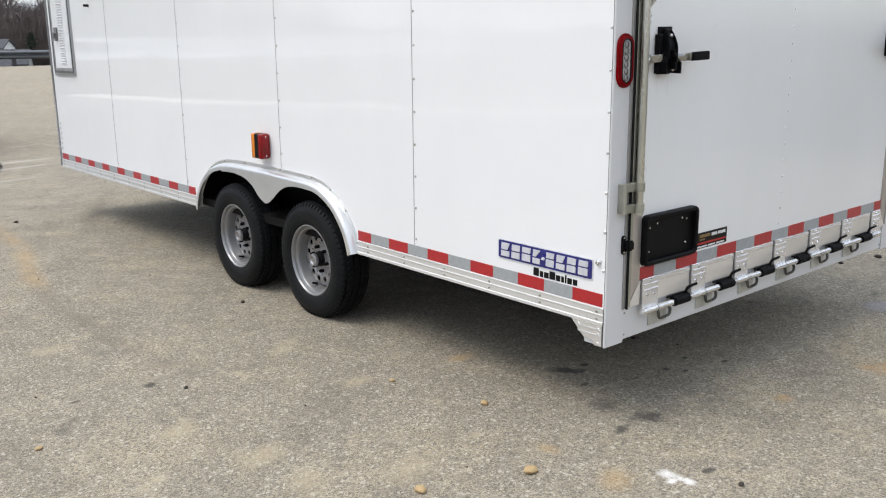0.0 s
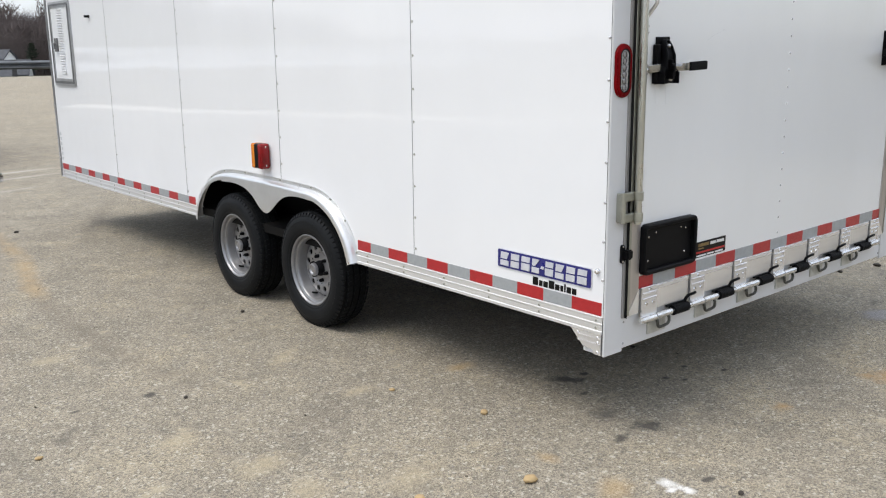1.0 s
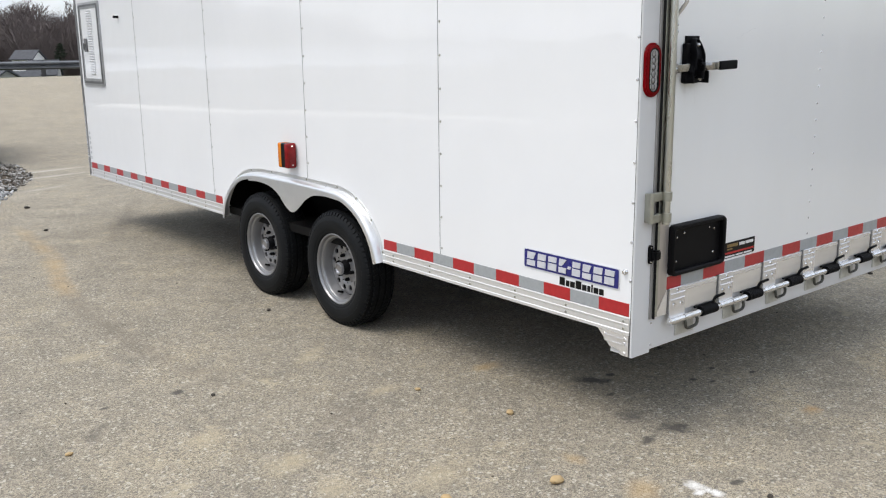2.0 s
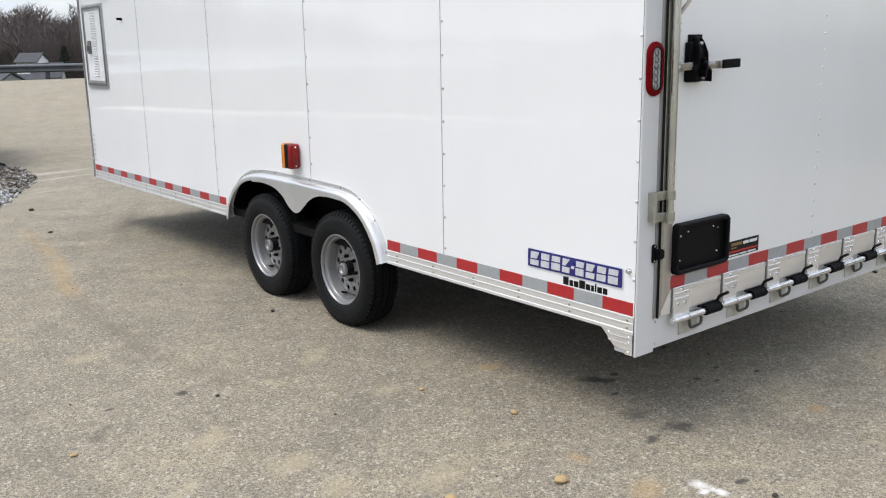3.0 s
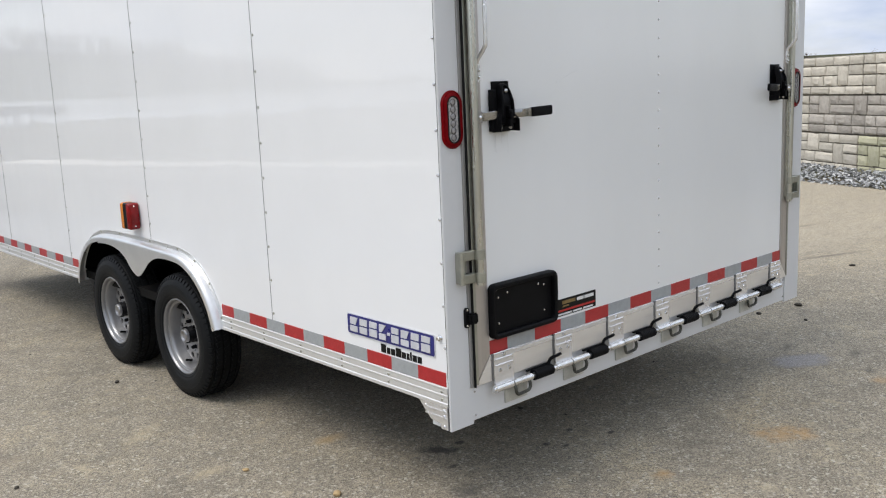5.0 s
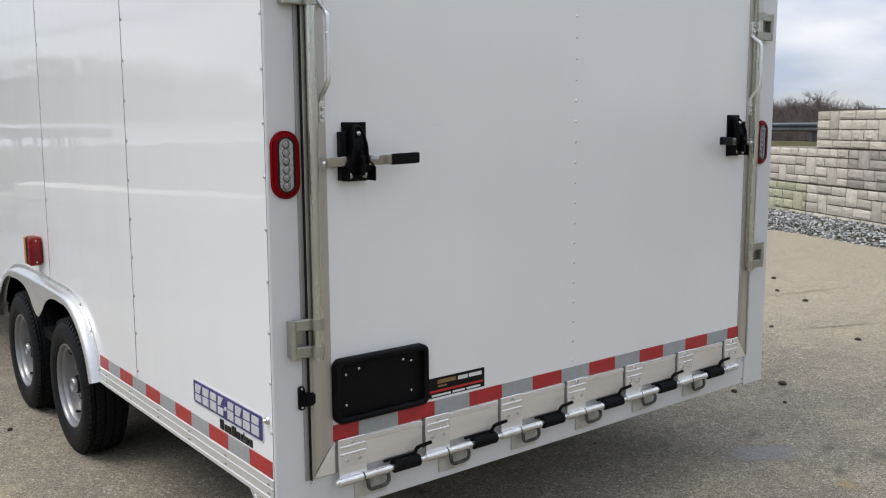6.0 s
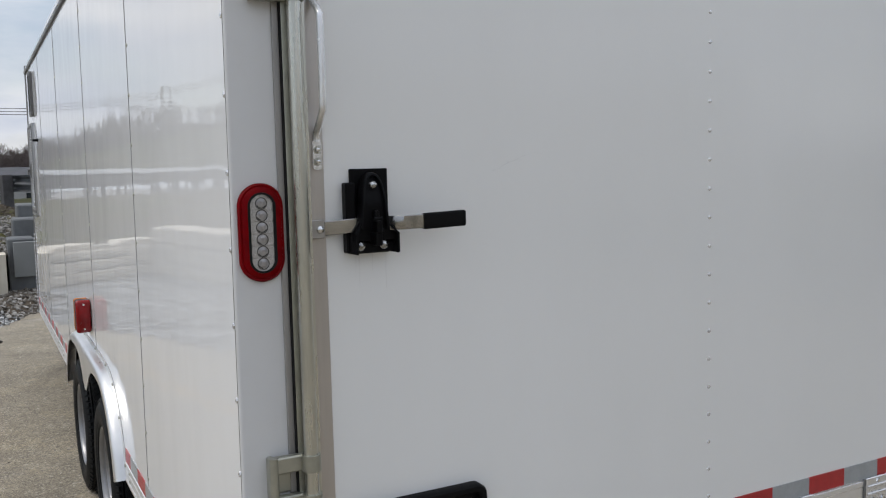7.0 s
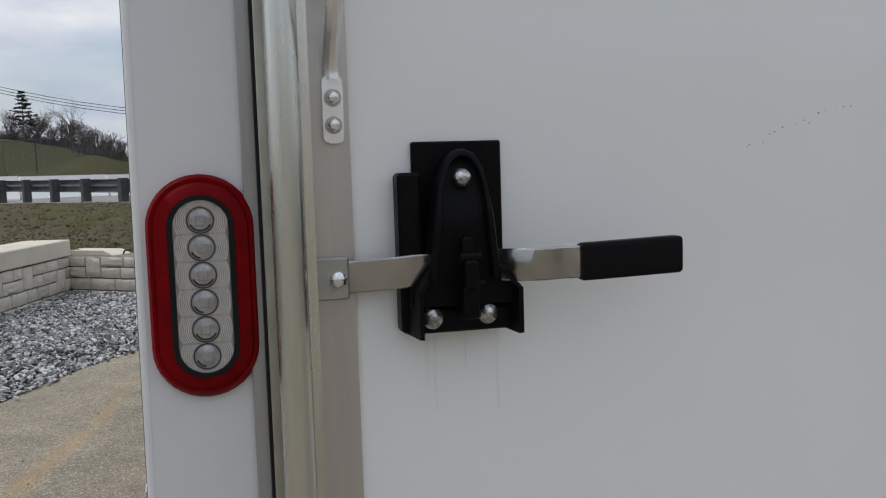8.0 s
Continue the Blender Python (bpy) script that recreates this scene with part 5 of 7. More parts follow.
def tail_light(mx):
    """Oval lamp: red reflex bezel, black gasket, clear ribbed lens with six bulbs in line."""
    cx, zc = mx(0.0622), 1.454
    bm = bmesh.new()
    outer, mid, inner = rounded(cx - 0.0463, cx + 0.0463, zc - 0.0985, zc + 0.0985, 0.0460, 9), rounded(cx - 0.0395, cx + 0.0395, zc - 0.0905, zc + 0.0905, 0.0390, 9), rounded(cx - 0.0285, cx + 0.0285, zc - 0.0805, zc + 0.0805, 0.028, 9)
    rim1, rim2 = rounded(cx - 0.0438, cx + 0.0438, zc - 0.0955, zc + 0.0955, 0.0435, 9), rounded(cx - 0.0405, cx + 0.0405, zc - 0.0920, zc + 0.0920, 0.0400, 9)
    rows = [[bm.verts.new((u, y, v)) for u, v in line] for line, y in ((outer, POST_Y + 0.004), (outer, -0.0165), (rim1, -0.0200), (rim2, -0.0190), (mid, -0.0215), (inner, -0.0235), (inner, POST_Y + 0.004))]
    for p, q in zip(rows, rows[1:]):
        for i in range(len(p)):
            j = (i + 1) % len(p)
            bm.faces.new((p[i], p[j], q[j], q[i]))
    light = part("tail_light", bm, RED_BEZEL, trailer, "oval tail light, clear lens in a red reflector bezel", smooth=50)
    bm = bmesh.new()
    ring(bm, rounded(cx - 0.0283, cx + 0.0283, zc - 0.0803, zc + 0.0803, 0.0278, 9), rounded(cx - 0.0236, cx + 0.0236, zc - 0.0762, zc + 0.0762, 0.0232, 9), "y", -0.0246, -0.006)
    part("gasket", bm, GAP, light, "black lamp gasket")
    bm = bmesh.new()
    plate(bm, rounded(cx - 0.0238, cx + 0.0238, zc - 0.0764, zc + 0.0764, 0.0234, 9), "y", -0.0195, -0.006)
    part("lamp_lens", bm, LENS, light, "clear ribbed lens")

    def arc(bm, z, r, w, a0, a1, y0, y1):
        n = max(3, int((a1 - a0) / 0.14))
        line = [(cx + q * math.cos(a0 + (a1 - a0) * k / n), z + q * math.sin(a0 + (a1 - a0) * k / n)) for q, order in ((r, range(n + 1)), (r - w, range(n, -1, -1))) for k in order]
        plate(bm, line, "y", y0, y1)

    for i in range(6):
        z = zc + 0.0585 - i * 0.0240
        bm = bmesh.new()
        for r in (0.0138, 0.0154, 0.0170, 0.0186, 0.0202, 0.0218, 0.0230):
            spread = math.asin(0.0116 / r)
            up, down = (math.pi / 2 if i == 0 and r < 0.0172 else spread), (math.pi / 2 if i == 5 and r < 0.0172 else spread)
            arc(bm, z, r, 0.00075, -down, up, -0.0206, -0.0190)
            arc(bm, z, r, 0.00075, math.pi - up, math.pi + down, -0.0206, -0.0190)
        part("lens_rib", bm, RIB_GLINT, light, "ribbed arcs in the lens, coloured bright for glints", smooth=None)
        bm = bmesh.new()
        arc(bm, z, 0.0118, 0.0011, 0.0, 2 * math.pi, -0.0210, -0.0190)
        # crescent of painted shade on one side, so the bulb looks recessed
        arc(bm, z, 0.0100, 0.0018, math.pi * 1.12, math.pi * (1.45 if i % 2 else 1.86), -0.0204, -0.0190)
        part("bulb_ring_and_shade", bm, LENS_DARK, light, "dark bulb ring with a painted crescent of shade", smooth=None)
        bm = bmesh.new()
        dome(bm, (cx, -0.0193, z), (0, -1, 0), 0.0104, 0.0016, 16)
        part("bulb", bm, LENS, light, "clear bulb dome", smooth=60)
        bm = bmesh.new()
        box(bm, cx - 0.0042, cx + 0.0042, -0.0213, -0.0195, z - 0.0048, z + 0.0040, 0.0006)
        part("led_chip", bm, LED_CHIP, light, "grey square chip inside the bulb", smooth=None)


RISE = 0.028  # the fittings of the far side sit a little higher
for mirror, lamp_mirror, rise, bar_at in ((lambda v: v, lambda v: v, 0.0, (0.136, -0.048)), (lambda v: WIDTH - 0.024 - v, lambda v: WIDTH - 0.030 - v, RISE, (0.149, -0.034))):
    before = set(trailer.children)
    lock_bar(mirror, *bar_at)
    cam_latch(mirror)
    grab_handle(mirror)
    tail_light(lamp_mirror)
    for ob in trailer.children:
        if ob not in before:
            ob.location.z += rise

# number plate holder, empty
bm = bmesh.new()
o1, o2, i1, i2 = (rounded(0.199, 0.557, 0.648, 0.854, 0.026, 6), rounded(0.203, 0.553, 0.652, 0.850, 0.023, 6), rounded(0.212, 0.544, 0.662, 0.840, 0.016, 6), rounded(0.217, 0.539, 0.667, 0.835, 0.013, 6))
rows = [[bm.verts.new((u, y, v)) for u, v in line] for line, y in ((o1, DOOR_Y + 0.001), (o1, -0.038), (o2, -0.044), (i1, -0.044), (i2, -0.039), (i2, -0.018))]
for p, q in zip(rows, rows[1:]):
    for k in range(len(p)):
        bm.faces.new((p[k], p[(k + 1) % len(p)], q[(k + 1) % len(p)], q[k]))
holder = part("plate_holder", bm, PLASTIC, trailer, "empty black plastic number plate holder", smooth=40)
bm = bmesh.new()
plate(bm, rounded(0.216, 0.540, 0.667, 0.835, 0.013, 4), "y", -0.022, DOOR_Y + 0.001)
part("holder_back", bm, PLASTIC, holder, smooth=None)
for x, z in ((0.245, 0.800), (0.293, 0.812), (0.463, 0.812), (0.495, 0.804), (0.245, 0.702), (0.495, 0.704)):
    bm = bmesh.new()
    dome(bm, (x, -0.022, z), (0, -1, 0), 0.0052, 0.004, 8)
    part("holder_screw", bm, CHROME, holder)

# dealer sticker: plain bars, nothing lettered
bm = bmesh.new()
plate(bm, rounded(0.569, 0.820, 0.653, 0.722, 0.003, 2), "y", DOOR_Y - 0.0012, DOOR_Y + 0.001)
sticker = part("dealer_sticker", bm, INK_BLACK, trailer, "small black dealer sticker with gold, red and white bars", smooth=None)
for material, bars in ((STICKER_GOLD, ((0.610, 0.690, 0.700, 0.713), (0.612, 0.650, 0.688, 0.694))),
                       (STICKER_WHITE, ((0.700, 0.742, 0.699, 0.712), (0.748, 0.806, 0.699, 0.712), (0.585, 0.668, 0.657, 0.664), (0.676, 0.730, 0.657, 0.664), (0.738, 0.800, 0.657, 0.664))),
                       (STICKER_RED, ((0.576, 0.812, 0.671, 0.679),))):
    for a, b, c, d in bars:
        bm = bmesh.new()
        box(bm, a, b, DOOR_Y - 0.0022, DOOR_Y, c, d)
        part("sticker_bar", bm, material, sticker, smooth=None)

# small black catch on the corner post
bm = bmesh.new()
plate(bm, rounded(0.082, 0.103, 0.716, 0.790, 0.010, 4), "y", -0.0185, -0.010)
box(bm, 0.092, 0.130, -0.040, -0.008, 0.730, 0.770, 0.006, None, 2)
catch = part("door_catch", bm, PLASTIC, trailer, "small black plastic door catch")
for z in (0.724, 0.782):
    bm = bmesh.new()
    dome(bm, (0.0925, -0.0185, z), (0, -1, 0), 0.0045, 0.003, 7)
    part("catch_screw", bm, CHROME, catch)


# hinge line of the ramp
HZ, HY = 0.464, -0.037
bm = bmesh.new()
rod(bm, (0.190, HY, HZ), (2.336, HY, HZ), 0.0098, seg=14)
part("hinge_rod", bm, HINGE_BRIGHT, trailer, "bright ramp hinge rod")
bm = bmesh.new()
box(bm, 0.199, 2.357, -0.0212, -0.0185, 0.571, 0.5885, 0.001)
part("surround_lip", bm, ALU_BRIGHT, trailer, "raised bright lip along the door surround", smooth=None)
for k in range(7):
    b = 0.210 + 0.3395 * k
    bm = bmesh.new()
    box(bm, b, b + 0.104, -0.0265, -0.0185, 0.500, 0.596, 0.002)
    for z in (0.5435, 0.567):
        box(bm, b + 0.004, b + 0.100, -0.0305, -0.026, z, z + 0.007, 0.002)
    plate(bm, [(HY + 0.008, HZ), (HY + 0.0165, HZ), (-0.0195, 0.505), (-0.0262, 0.505)], "x", b + 0.002, b + 0.102)
    hinge = part("ramp_hinge", bm, ALU_BRIGHT, trailer, "bolted aluminium ramp hinge leaf")
    bm = bmesh.new()
    rod(bm, (b - 0.010, HY, HZ), (b + 0.078, HY, HZ), 0.0150, seg=18)
    part("hinge_barrel", bm, HINGE_BRIGHT, hinge, "bright rolled hinge barrel")
    # grey strip stands in for the shadow line left of the leaf
    bm = bmesh.new()
    box(bm, b - 0.0075, b - 0.0008, -0.0235, -0.0186, 0.492, 0.594)
    part("leaf_shadow", bm, TRIM_GREY, hinge, "dark strip standing in for the shadow beside the leaf", smooth=None)
    for x, z in ((b + 0.052, 0.5835), (b + 0.030, 0.526), (b + 0.076, 0.526)):
        bm = bmesh.new()
        dome(bm, (x, -0.0265, z), (0, -1, 0), 0.0078, 0.0065, 8)
        part("hinge_bolt", bm, CHROME, hinge)
    if k == 6:
        break
    bm = bmesh.new()
    x0, x1 = b + 0.068, b + 0.190
    box(bm, x0, x1, -0.012, -0.003, 0.382, 0.458, 0.002)
    staple = part("hinge_staple", bm, STAPLE, trailer, "aluminium staple plate with a steel loop")
    bm = bmesh.new()
    rod(bm, (x0 + 0.016, HY, HZ), (x1 - 0.004, HY, HZ), 0.0138, seg=18)
    part("staple_barrel", bm, HINGE_BRIGHT, staple, "bright staple barrel")
    bm = bmesh.new()
    rod(bm, (x0 + 0.0115, HY, HZ), (x0 + 0.0155, HY, HZ), 0.0125, seg=14)
    part("barrel_joint", bm, BLACK, staple, "dark joint between the barrels")
    bm = bmesh.new()
    sweep(bm, curve_points([(x0 + 0.036, -0.010, 0.452), (x0 + 0.036, -0.030, 0.444), (x0 + 0.037, -0.034, 0.424), (x0 + 0.044, -0.034, 0.413), (x0 + 0.058, -0.034, 0.410), (x0 + 0.098, -0.034, 0.412), (x0 + 0.110, -0.034, 0.417),
                            (x0 + 0.115, -0.034, 0.428), (x0 + 0.115, -0.030, 0.444), (x0 + 0.115, -0.010, 0.452)], 4), 0.0065, 10)
    part("staple_loop", bm, LOOP_STEEL, staple, "bent steel loop")
    bm = bmesh.new()
    box(bm, x0 + 0.050, x0 + 0.066, -0.020, -0.011, 0.424, 0.440, 0.003)
    part("staple_nut", bm, BRACKET, staple, "small nut inside the loop")
    bm = bmesh.new()
    s0, s1 = b + 0.200, b + 0.300
    step = (s1 - s0) / 27
    prof = [(0.0, 0.010)] + [(step * i, (0.0212, 0.0212, 0.0192)[i % 3]) for i in range(28)] + [(s1 - s0, 0.010)]
    lathe(bm, prof, (s0, HY, HZ + 0.001), 18)
    spring = part("ramp_spring", bm, PLASTIC, trailer, "black sleeved torsion spring")
    bm = bmesh.new()
    sweep(bm, curve_points([(s1 - 0.012, HY + 0.002, HZ + 0.017), (s1 - 0.010, HY, HZ + 0.034), (s1 - 0.002, HY - 0.004, HZ + 0.046), (s1 + 0.018, HY - 0.008, HZ + 0.050), (s1 + 0.048, HY - 0.009, HZ + 0.053)], 4), 0.0065, 8)
    part("spring_tail", bm, BLACK, spring, "bent dark spring tail")
    bm = bmesh.new()
    box(bm, s0 - 0.030, s1 + 0.002, -0.030, -0.0195, HZ + 0.0185, HZ + 0.0265, 0.002)
    part("spring_arm", bm, BLACK, spring, "flat black arm lying above the sleeve", smooth=None)
# faint specks on the door skin
bm = bmesh.new()
for i in range(14):
    u = i / 13
    x = 0.600 + 0.125 * u + random.uniform(-0.006, 0.006)
    z = 1.562 + 0.045 * u + random.uniform(-0.004, 0.004)
    r = random.uniform(0.0003, 0.0007)
    box(bm, x - r, x + r, DOOR_Y - 0.0006, DOOR_Y, z - r, z + r)
tagged(part("dirt_specks", bm, TRIM_GREY, trailer, "tiny dark specks on the door skin", smooth=None), kind="stuff")
# faint run marks below the latch
for x, z0, z1, w in ((0.262, 1.395, 1.345, 0.0022), (0.270, 1.392, 1.322, 0.0016), (0.332, 1.398, 1.318, 0.0020), (0.300, 1.396, 1.36, 0.0014)):
    bm = bmesh.new()
    plate(bm, [(x - w, z0), (x + w, z0), (x + w * 0.6, (z0 + z1) / 2), (x + w * 0.2, z1), (x - w * 0.3, z1), (x - w * 0.7, (z0 + z1) / 2)], "y", DOOR_Y - 0.0004, DOOR_Y + 0.001)
    part("run_mark", bm, STREAK, trailer, "faint grey run mark below the latch", smooth=None)


# the near wall leans in a little towards the roof
for ob in trailer.children_recursive:
    if ob.type != 'MESH' or ob.name.startswith("tail_light") or ob.parent.name.startswith("tail_light"):
        continue
    for vert in ob.data.vertices:
        if vert.co.x < 0.06 and vert.co.z > 0.5:
            vert.co.x += 0.0055 * (vert.co.z - 0.5) * min(1.0, 1.0 - vert.co.x / 0.06)


# ---- guardrails and barriers ----
def run_points(line, step):
    """Places at equal steps along a line of corners, with the heading there."""
    out, carry = [], 0.0
    for a, b in zip(line, line[1:]):
        a, b = Vector(a), Vector(b)
        d = (b - a)
        n = d.normalized()
        s = carry
        while s < d.length:
            out.append((a + n * s, math.atan2(n.y, n.x)))
            s += step
        carry = s - d.length
    return out


def guardrail(line, label, step=1.905, face=1, twin=True):
    root = tagged(new("guardrail"), label, "guardrail")
    w = [(0.0, 0.40), (0.035, 0.425), (0.080, 0.455), (0.080, 0.495), (0.035, 0.525), (0.0, 0.55), (0.0, 0.565), (0.035, 0.59), (0.080, 0.62), (0.080, 0.66), (0.035, 0.69), (0.0, 0.715)]
    prof = [(u, v) for u, v in w] + [(u - 0.006, v) for u, v in reversed(w)]
    bm = bmesh.new()
    rings = []
    for i, p in enumerate(line):
        p = Vector(p)
        d = (Vector(line[min(i + 1, len(line) - 1)]) - Vector(line[max(i - 1, 0)]))
        d.z = 0
        d.normalize()
        n = Vector((d.y, -d.x, 0)) * face
        rings.append([bm.verts.new(p + n * (u + 0.10) + Vector((0, 0, v))) for u, v in prof])
    for a, b in zip(rings, rings[1:]):
        for k in range(len(prof)):
            q = (k + 1) % len(prof)
            bm.faces.new((a[k], a[q], b[q], b[k]))
    bm.faces.new(rings[0])
    bm.faces.new(rings[-1])
    part("rail", bm, GALV, root, "galvanised corrugated rail", smooth=50)
    for p, a in run_points(line, step):
        m = Matrix.Translation(p) @ Matrix.Rotation(a, 4, 'Z')
        bm = bmesh.new()
        box(bm, -0.08, 0.08, -0.10, 0.10, -0.6, 0.74, 0.01, m)
        if face:
            box(bm, -0.07, 0.07, (-0.10 if face > 0 else 0.09), (-0.09 if face > 0 else 0.10), 0.40, 0.72, 0.0, m)
        part("post", bm, POST, root, "dark weathered post", smooth=None)
    return root


guardrail([(-16.0, 35.6, 0.98), (-8.0, 30.1, 0.97), (-6.0, 27.1, 0.96), (-2.4, 21.1, 0.90), (0.15, 17.5, 0.88), (0.5, 16.6, 0.86)],
          "galvanised guardrail on dark posts along the top of the bank", face=-1)
guardrail([(0.0, 36.5, 0.57), (6.0, 34.5, 0.61), (12.0, 33.0, 0.61), (22.0, 31.0, 0.63)], "galvanised guardrail beyond the top of the ramp", face=1, step=3.8)
guardrail([wall_place(-6, 9.2, 0.94), wall_place(5, 9.0, 0.94), wall_place(20, 9.0, 0.92), wall_place(42, 9.0, 0.92)], "galvanised guardrail on the grass bank behind the block wall", face=-1, step=3.0)


def jersey(p, a, length):
    bm = bmesh.new()
    m = Matrix.Translation(p) @ Matrix.Rotation(a, 4, 'Z')
    pts = [(-0.30, 0.0), (-0.30, 0.08), (-0.14, 0.33), (-0.09, 0.86), (0.09, 0.86), (0.14, 0.33), (0.30, 0.08), (0.30, 0.0)]
    plate(bm, pts, "x", 0.0, length)
    bmesh.ops.transform(bm, matrix=m, verts=bm.verts[:])
    tagged(part("road_barrier", bm, CONC_WHITE, None, smooth=None), "white concrete road barrier segment beside the road, lightened to look sunlit", "barrier", "barriers along the road")


for p, a in run_points([(-24.0, 26.0, 1.10), (-7.1, 32.3, 0.98), (-2.6, 34.9, 0.96)], 3.1):
    jersey(p, a, 3.02)


# ---- low buildings, houses, poles ----
def house(x, y, w, d, h, roof_h, turn, wall, roof, label, windows=3, base=None):
    root = tagged(new("house"), label, "house")
    root.matrix_basis = pose(x, y, land(x, y) - 0.2 if base is None else base, 0, 0, turn)
    bm = bmesh.new()
    plate(bm, [(-w / 2, 0), (w / 2, 0), (w / 2, h), (0, h + roof_h - 0.1), (-w / 2, h)], "y", -d / 2, d / 2)
    part("wall", bm, wall, root, smooth=None)
    bm = bmesh.new()
    o = 0.4
    k = roof_h / (w / 2)
    plate(bm, [(-w / 2 - o, h - o * k), (0, h + roof_h), (w / 2 + o, h - o * k), (w / 2 + o, h - o * k + 0.2), (0, h + roof_h + 0.22), (-w / 2 - o, h - o * k + 0.2)], "y", -d / 2 - o, d / 2 + o)
    part("roof", bm, roof, root, smooth=None)
    for i in range(windows):
        u = -w / 2 + w * (i + 0.5) / windows
        bm = bmesh.new()
        box(bm, u - 0.45, u + 0.45, -d / 2 - 0.05, -d / 2 + 0.05, h * 0.35, h * 0.35 + 1.2, 0.02)
        part("window", bm, GLASS_DARK, root, smooth=None)
        v = -d / 2 + d * (i + 0.5) / windows
        bm = bmesh.new()
        box(bm, -w / 2 - 0.05, -w / 2 + 0.05, v - 0.45, v + 0.45, h * 0.35, h * 0.35 + 1.2, 0.02)
        part("window", bm, GLASS_DARK, root, smooth=None)
    return root


def place_at(az, r):
    return r * math.sin(radians(az)) - 2.6, r * math.cos(radians(az)) - 2.1


for az, r, w, d, h, rh, turn, wall, roof, label, base in (
        (14.45, 215, 4.2, 5.0, 6.5, 1.6, 40, CONC_WHITE, ROOF_GREY, "pale two-storey house with a grey gable roof in the valley", -5.6),
        (15.25, 205, 5.2, 5.4, 3.2, 2.6, 62, SIDING, ROOF_GREY, "pale house with a broad grey roof in the valley", -5.4),
        (12.75, 132, 4.0, 5.5, 3.4, 1.3, 12, SIDING, ROOF_GREY, "low pale house with a grey roof below the ramp", -5.0),
        (13.6, 140, 3.6, 6.0, 3.0, 1.2, 75, SIDING, ROOF_GREY, "low house with a dark grey roof below the ramp", -5.0),
        (0.12, 256, 2.4, 4.6, 3.4, 0.6, 60, ROOF_GREY, SHED_ROOF, "house with a pale roof on the wooded hillside", 1.6)):
    x, y = place_at(az, r)
    house(x, y, w, d, h, rh, turn, wall, roof, label, 3, base)
house(0.6, 60.0, 5.0, 7.0, 2.15, 0.42, 90, SIDING, ROOF_GREY, "low pale building with a dark grey roof beyond the road", 3, -0.62)
house(-5.0, 58.0, 3.0, 3.0, 1.8, 0.5, 20, SIDING, SHED_ROOF, "small shed with a white metal roof beyond the road", 1, -0.55)

# unseen plain building added to close the lot behind the camera, pale to bounce light onto the door
bm = bmesh.new()
box(bm, -30, 34, -42, -30, -0.2, 5.4, 0.05)
tagged(part("bounce_building", bm, CAST_CAP, None, smooth=None), "plain unseen building closing the far side of the lot, pale to bounce light", "building", kind="structure")

# tall mesh fence on the grass hill
fence = tagged(new("mesh_fence"), "tall dark mesh fence on the grass hill", "fence")
fl = []
for az, r in ((-26, 108), (-19, 105), (-15, 102), (-12, 100), (-8.0, 100), (-6.9, 102)):
    x, y = place_at(az, r)
    fl.append((x + 2.6, y + 2.1, land(x + 2.6, y + 2.1)))


def fence_top(x, y):
    return 1.55 + math.hypot(x, y) * along([(-26.0, 0.030), (-12.2, 0.0445), (-6.5, 0.0490)], math.degrees(math.atan2(x, y)))


for p, a in run_points(fl, 6.0) + [(Vector(fl[-1]), 0.0)]:
    bm = bmesh.new()
    rod(bm, (p.x, p.y, land(p.x, p.y) - 0.5), (p.x, p.y, fence_top(p.x, p.y) + 0.1), 0.08, seg=6)
    part("post", bm, MESH_GREY, fence, smooth=None)
bm = bmesh.new()
for share in (1.0,):
    for a, b in zip(fl, fl[1:]):
        ha, hb = (p[2] + share * (fence_top(p[0], p[1]) - p[2]) for p in (a, b))
        rod(bm, (a[0], a[1], ha), (b[0], b[1], hb), 0.05, seg=4)
for a, b in zip(fl, fl[1:]):
    a, b = Vector(a), Vector(b)
    n = int((b - a).length / 0.32)
    for i in range(n):
        p = a.lerp(b, i / n)
        q = a.lerp(b, min((i + 3) / n, 1))
        rod(bm, (p.x, p.y, p.z + 0.1), (q.x, q.y, fence_top(q.x, q.y)), 0.016, seg=3, caps=False)
        rod(bm, (p.x, p.y, fence_top(p.x, p.y)), (q.x, q.y, q.z + 0.1), 0.016, seg=3, caps=False)
tagged(part("wire_mesh", bm, MESH_GREY, fence, smooth=None), kind="stuff")

# overhead cables
for drop in (0.0, 0.14, 0.28):
    bm = bmesh.new()
    pts = []
    for i in range(41):
        x = -40 + 62 * i / 40
        z = 4.72 + 0.012 * (x - 1.2) ** 2 if -10 < x < 1.2 else (4.72 + 0.004 * (x - 1.2) ** 2 if x >= 1.2 else 4.72 + 0.012 * 11.2 ** 2 + 0.269 * (-10 - x))
        pts.append((x, 44.0, z - drop))
    sweep(bm, pts, 0.016, 5)
    tagged(part("overhead_cable", bm, CABLE), "black overhead cable strung across the sky", "cable", "overhead cables")

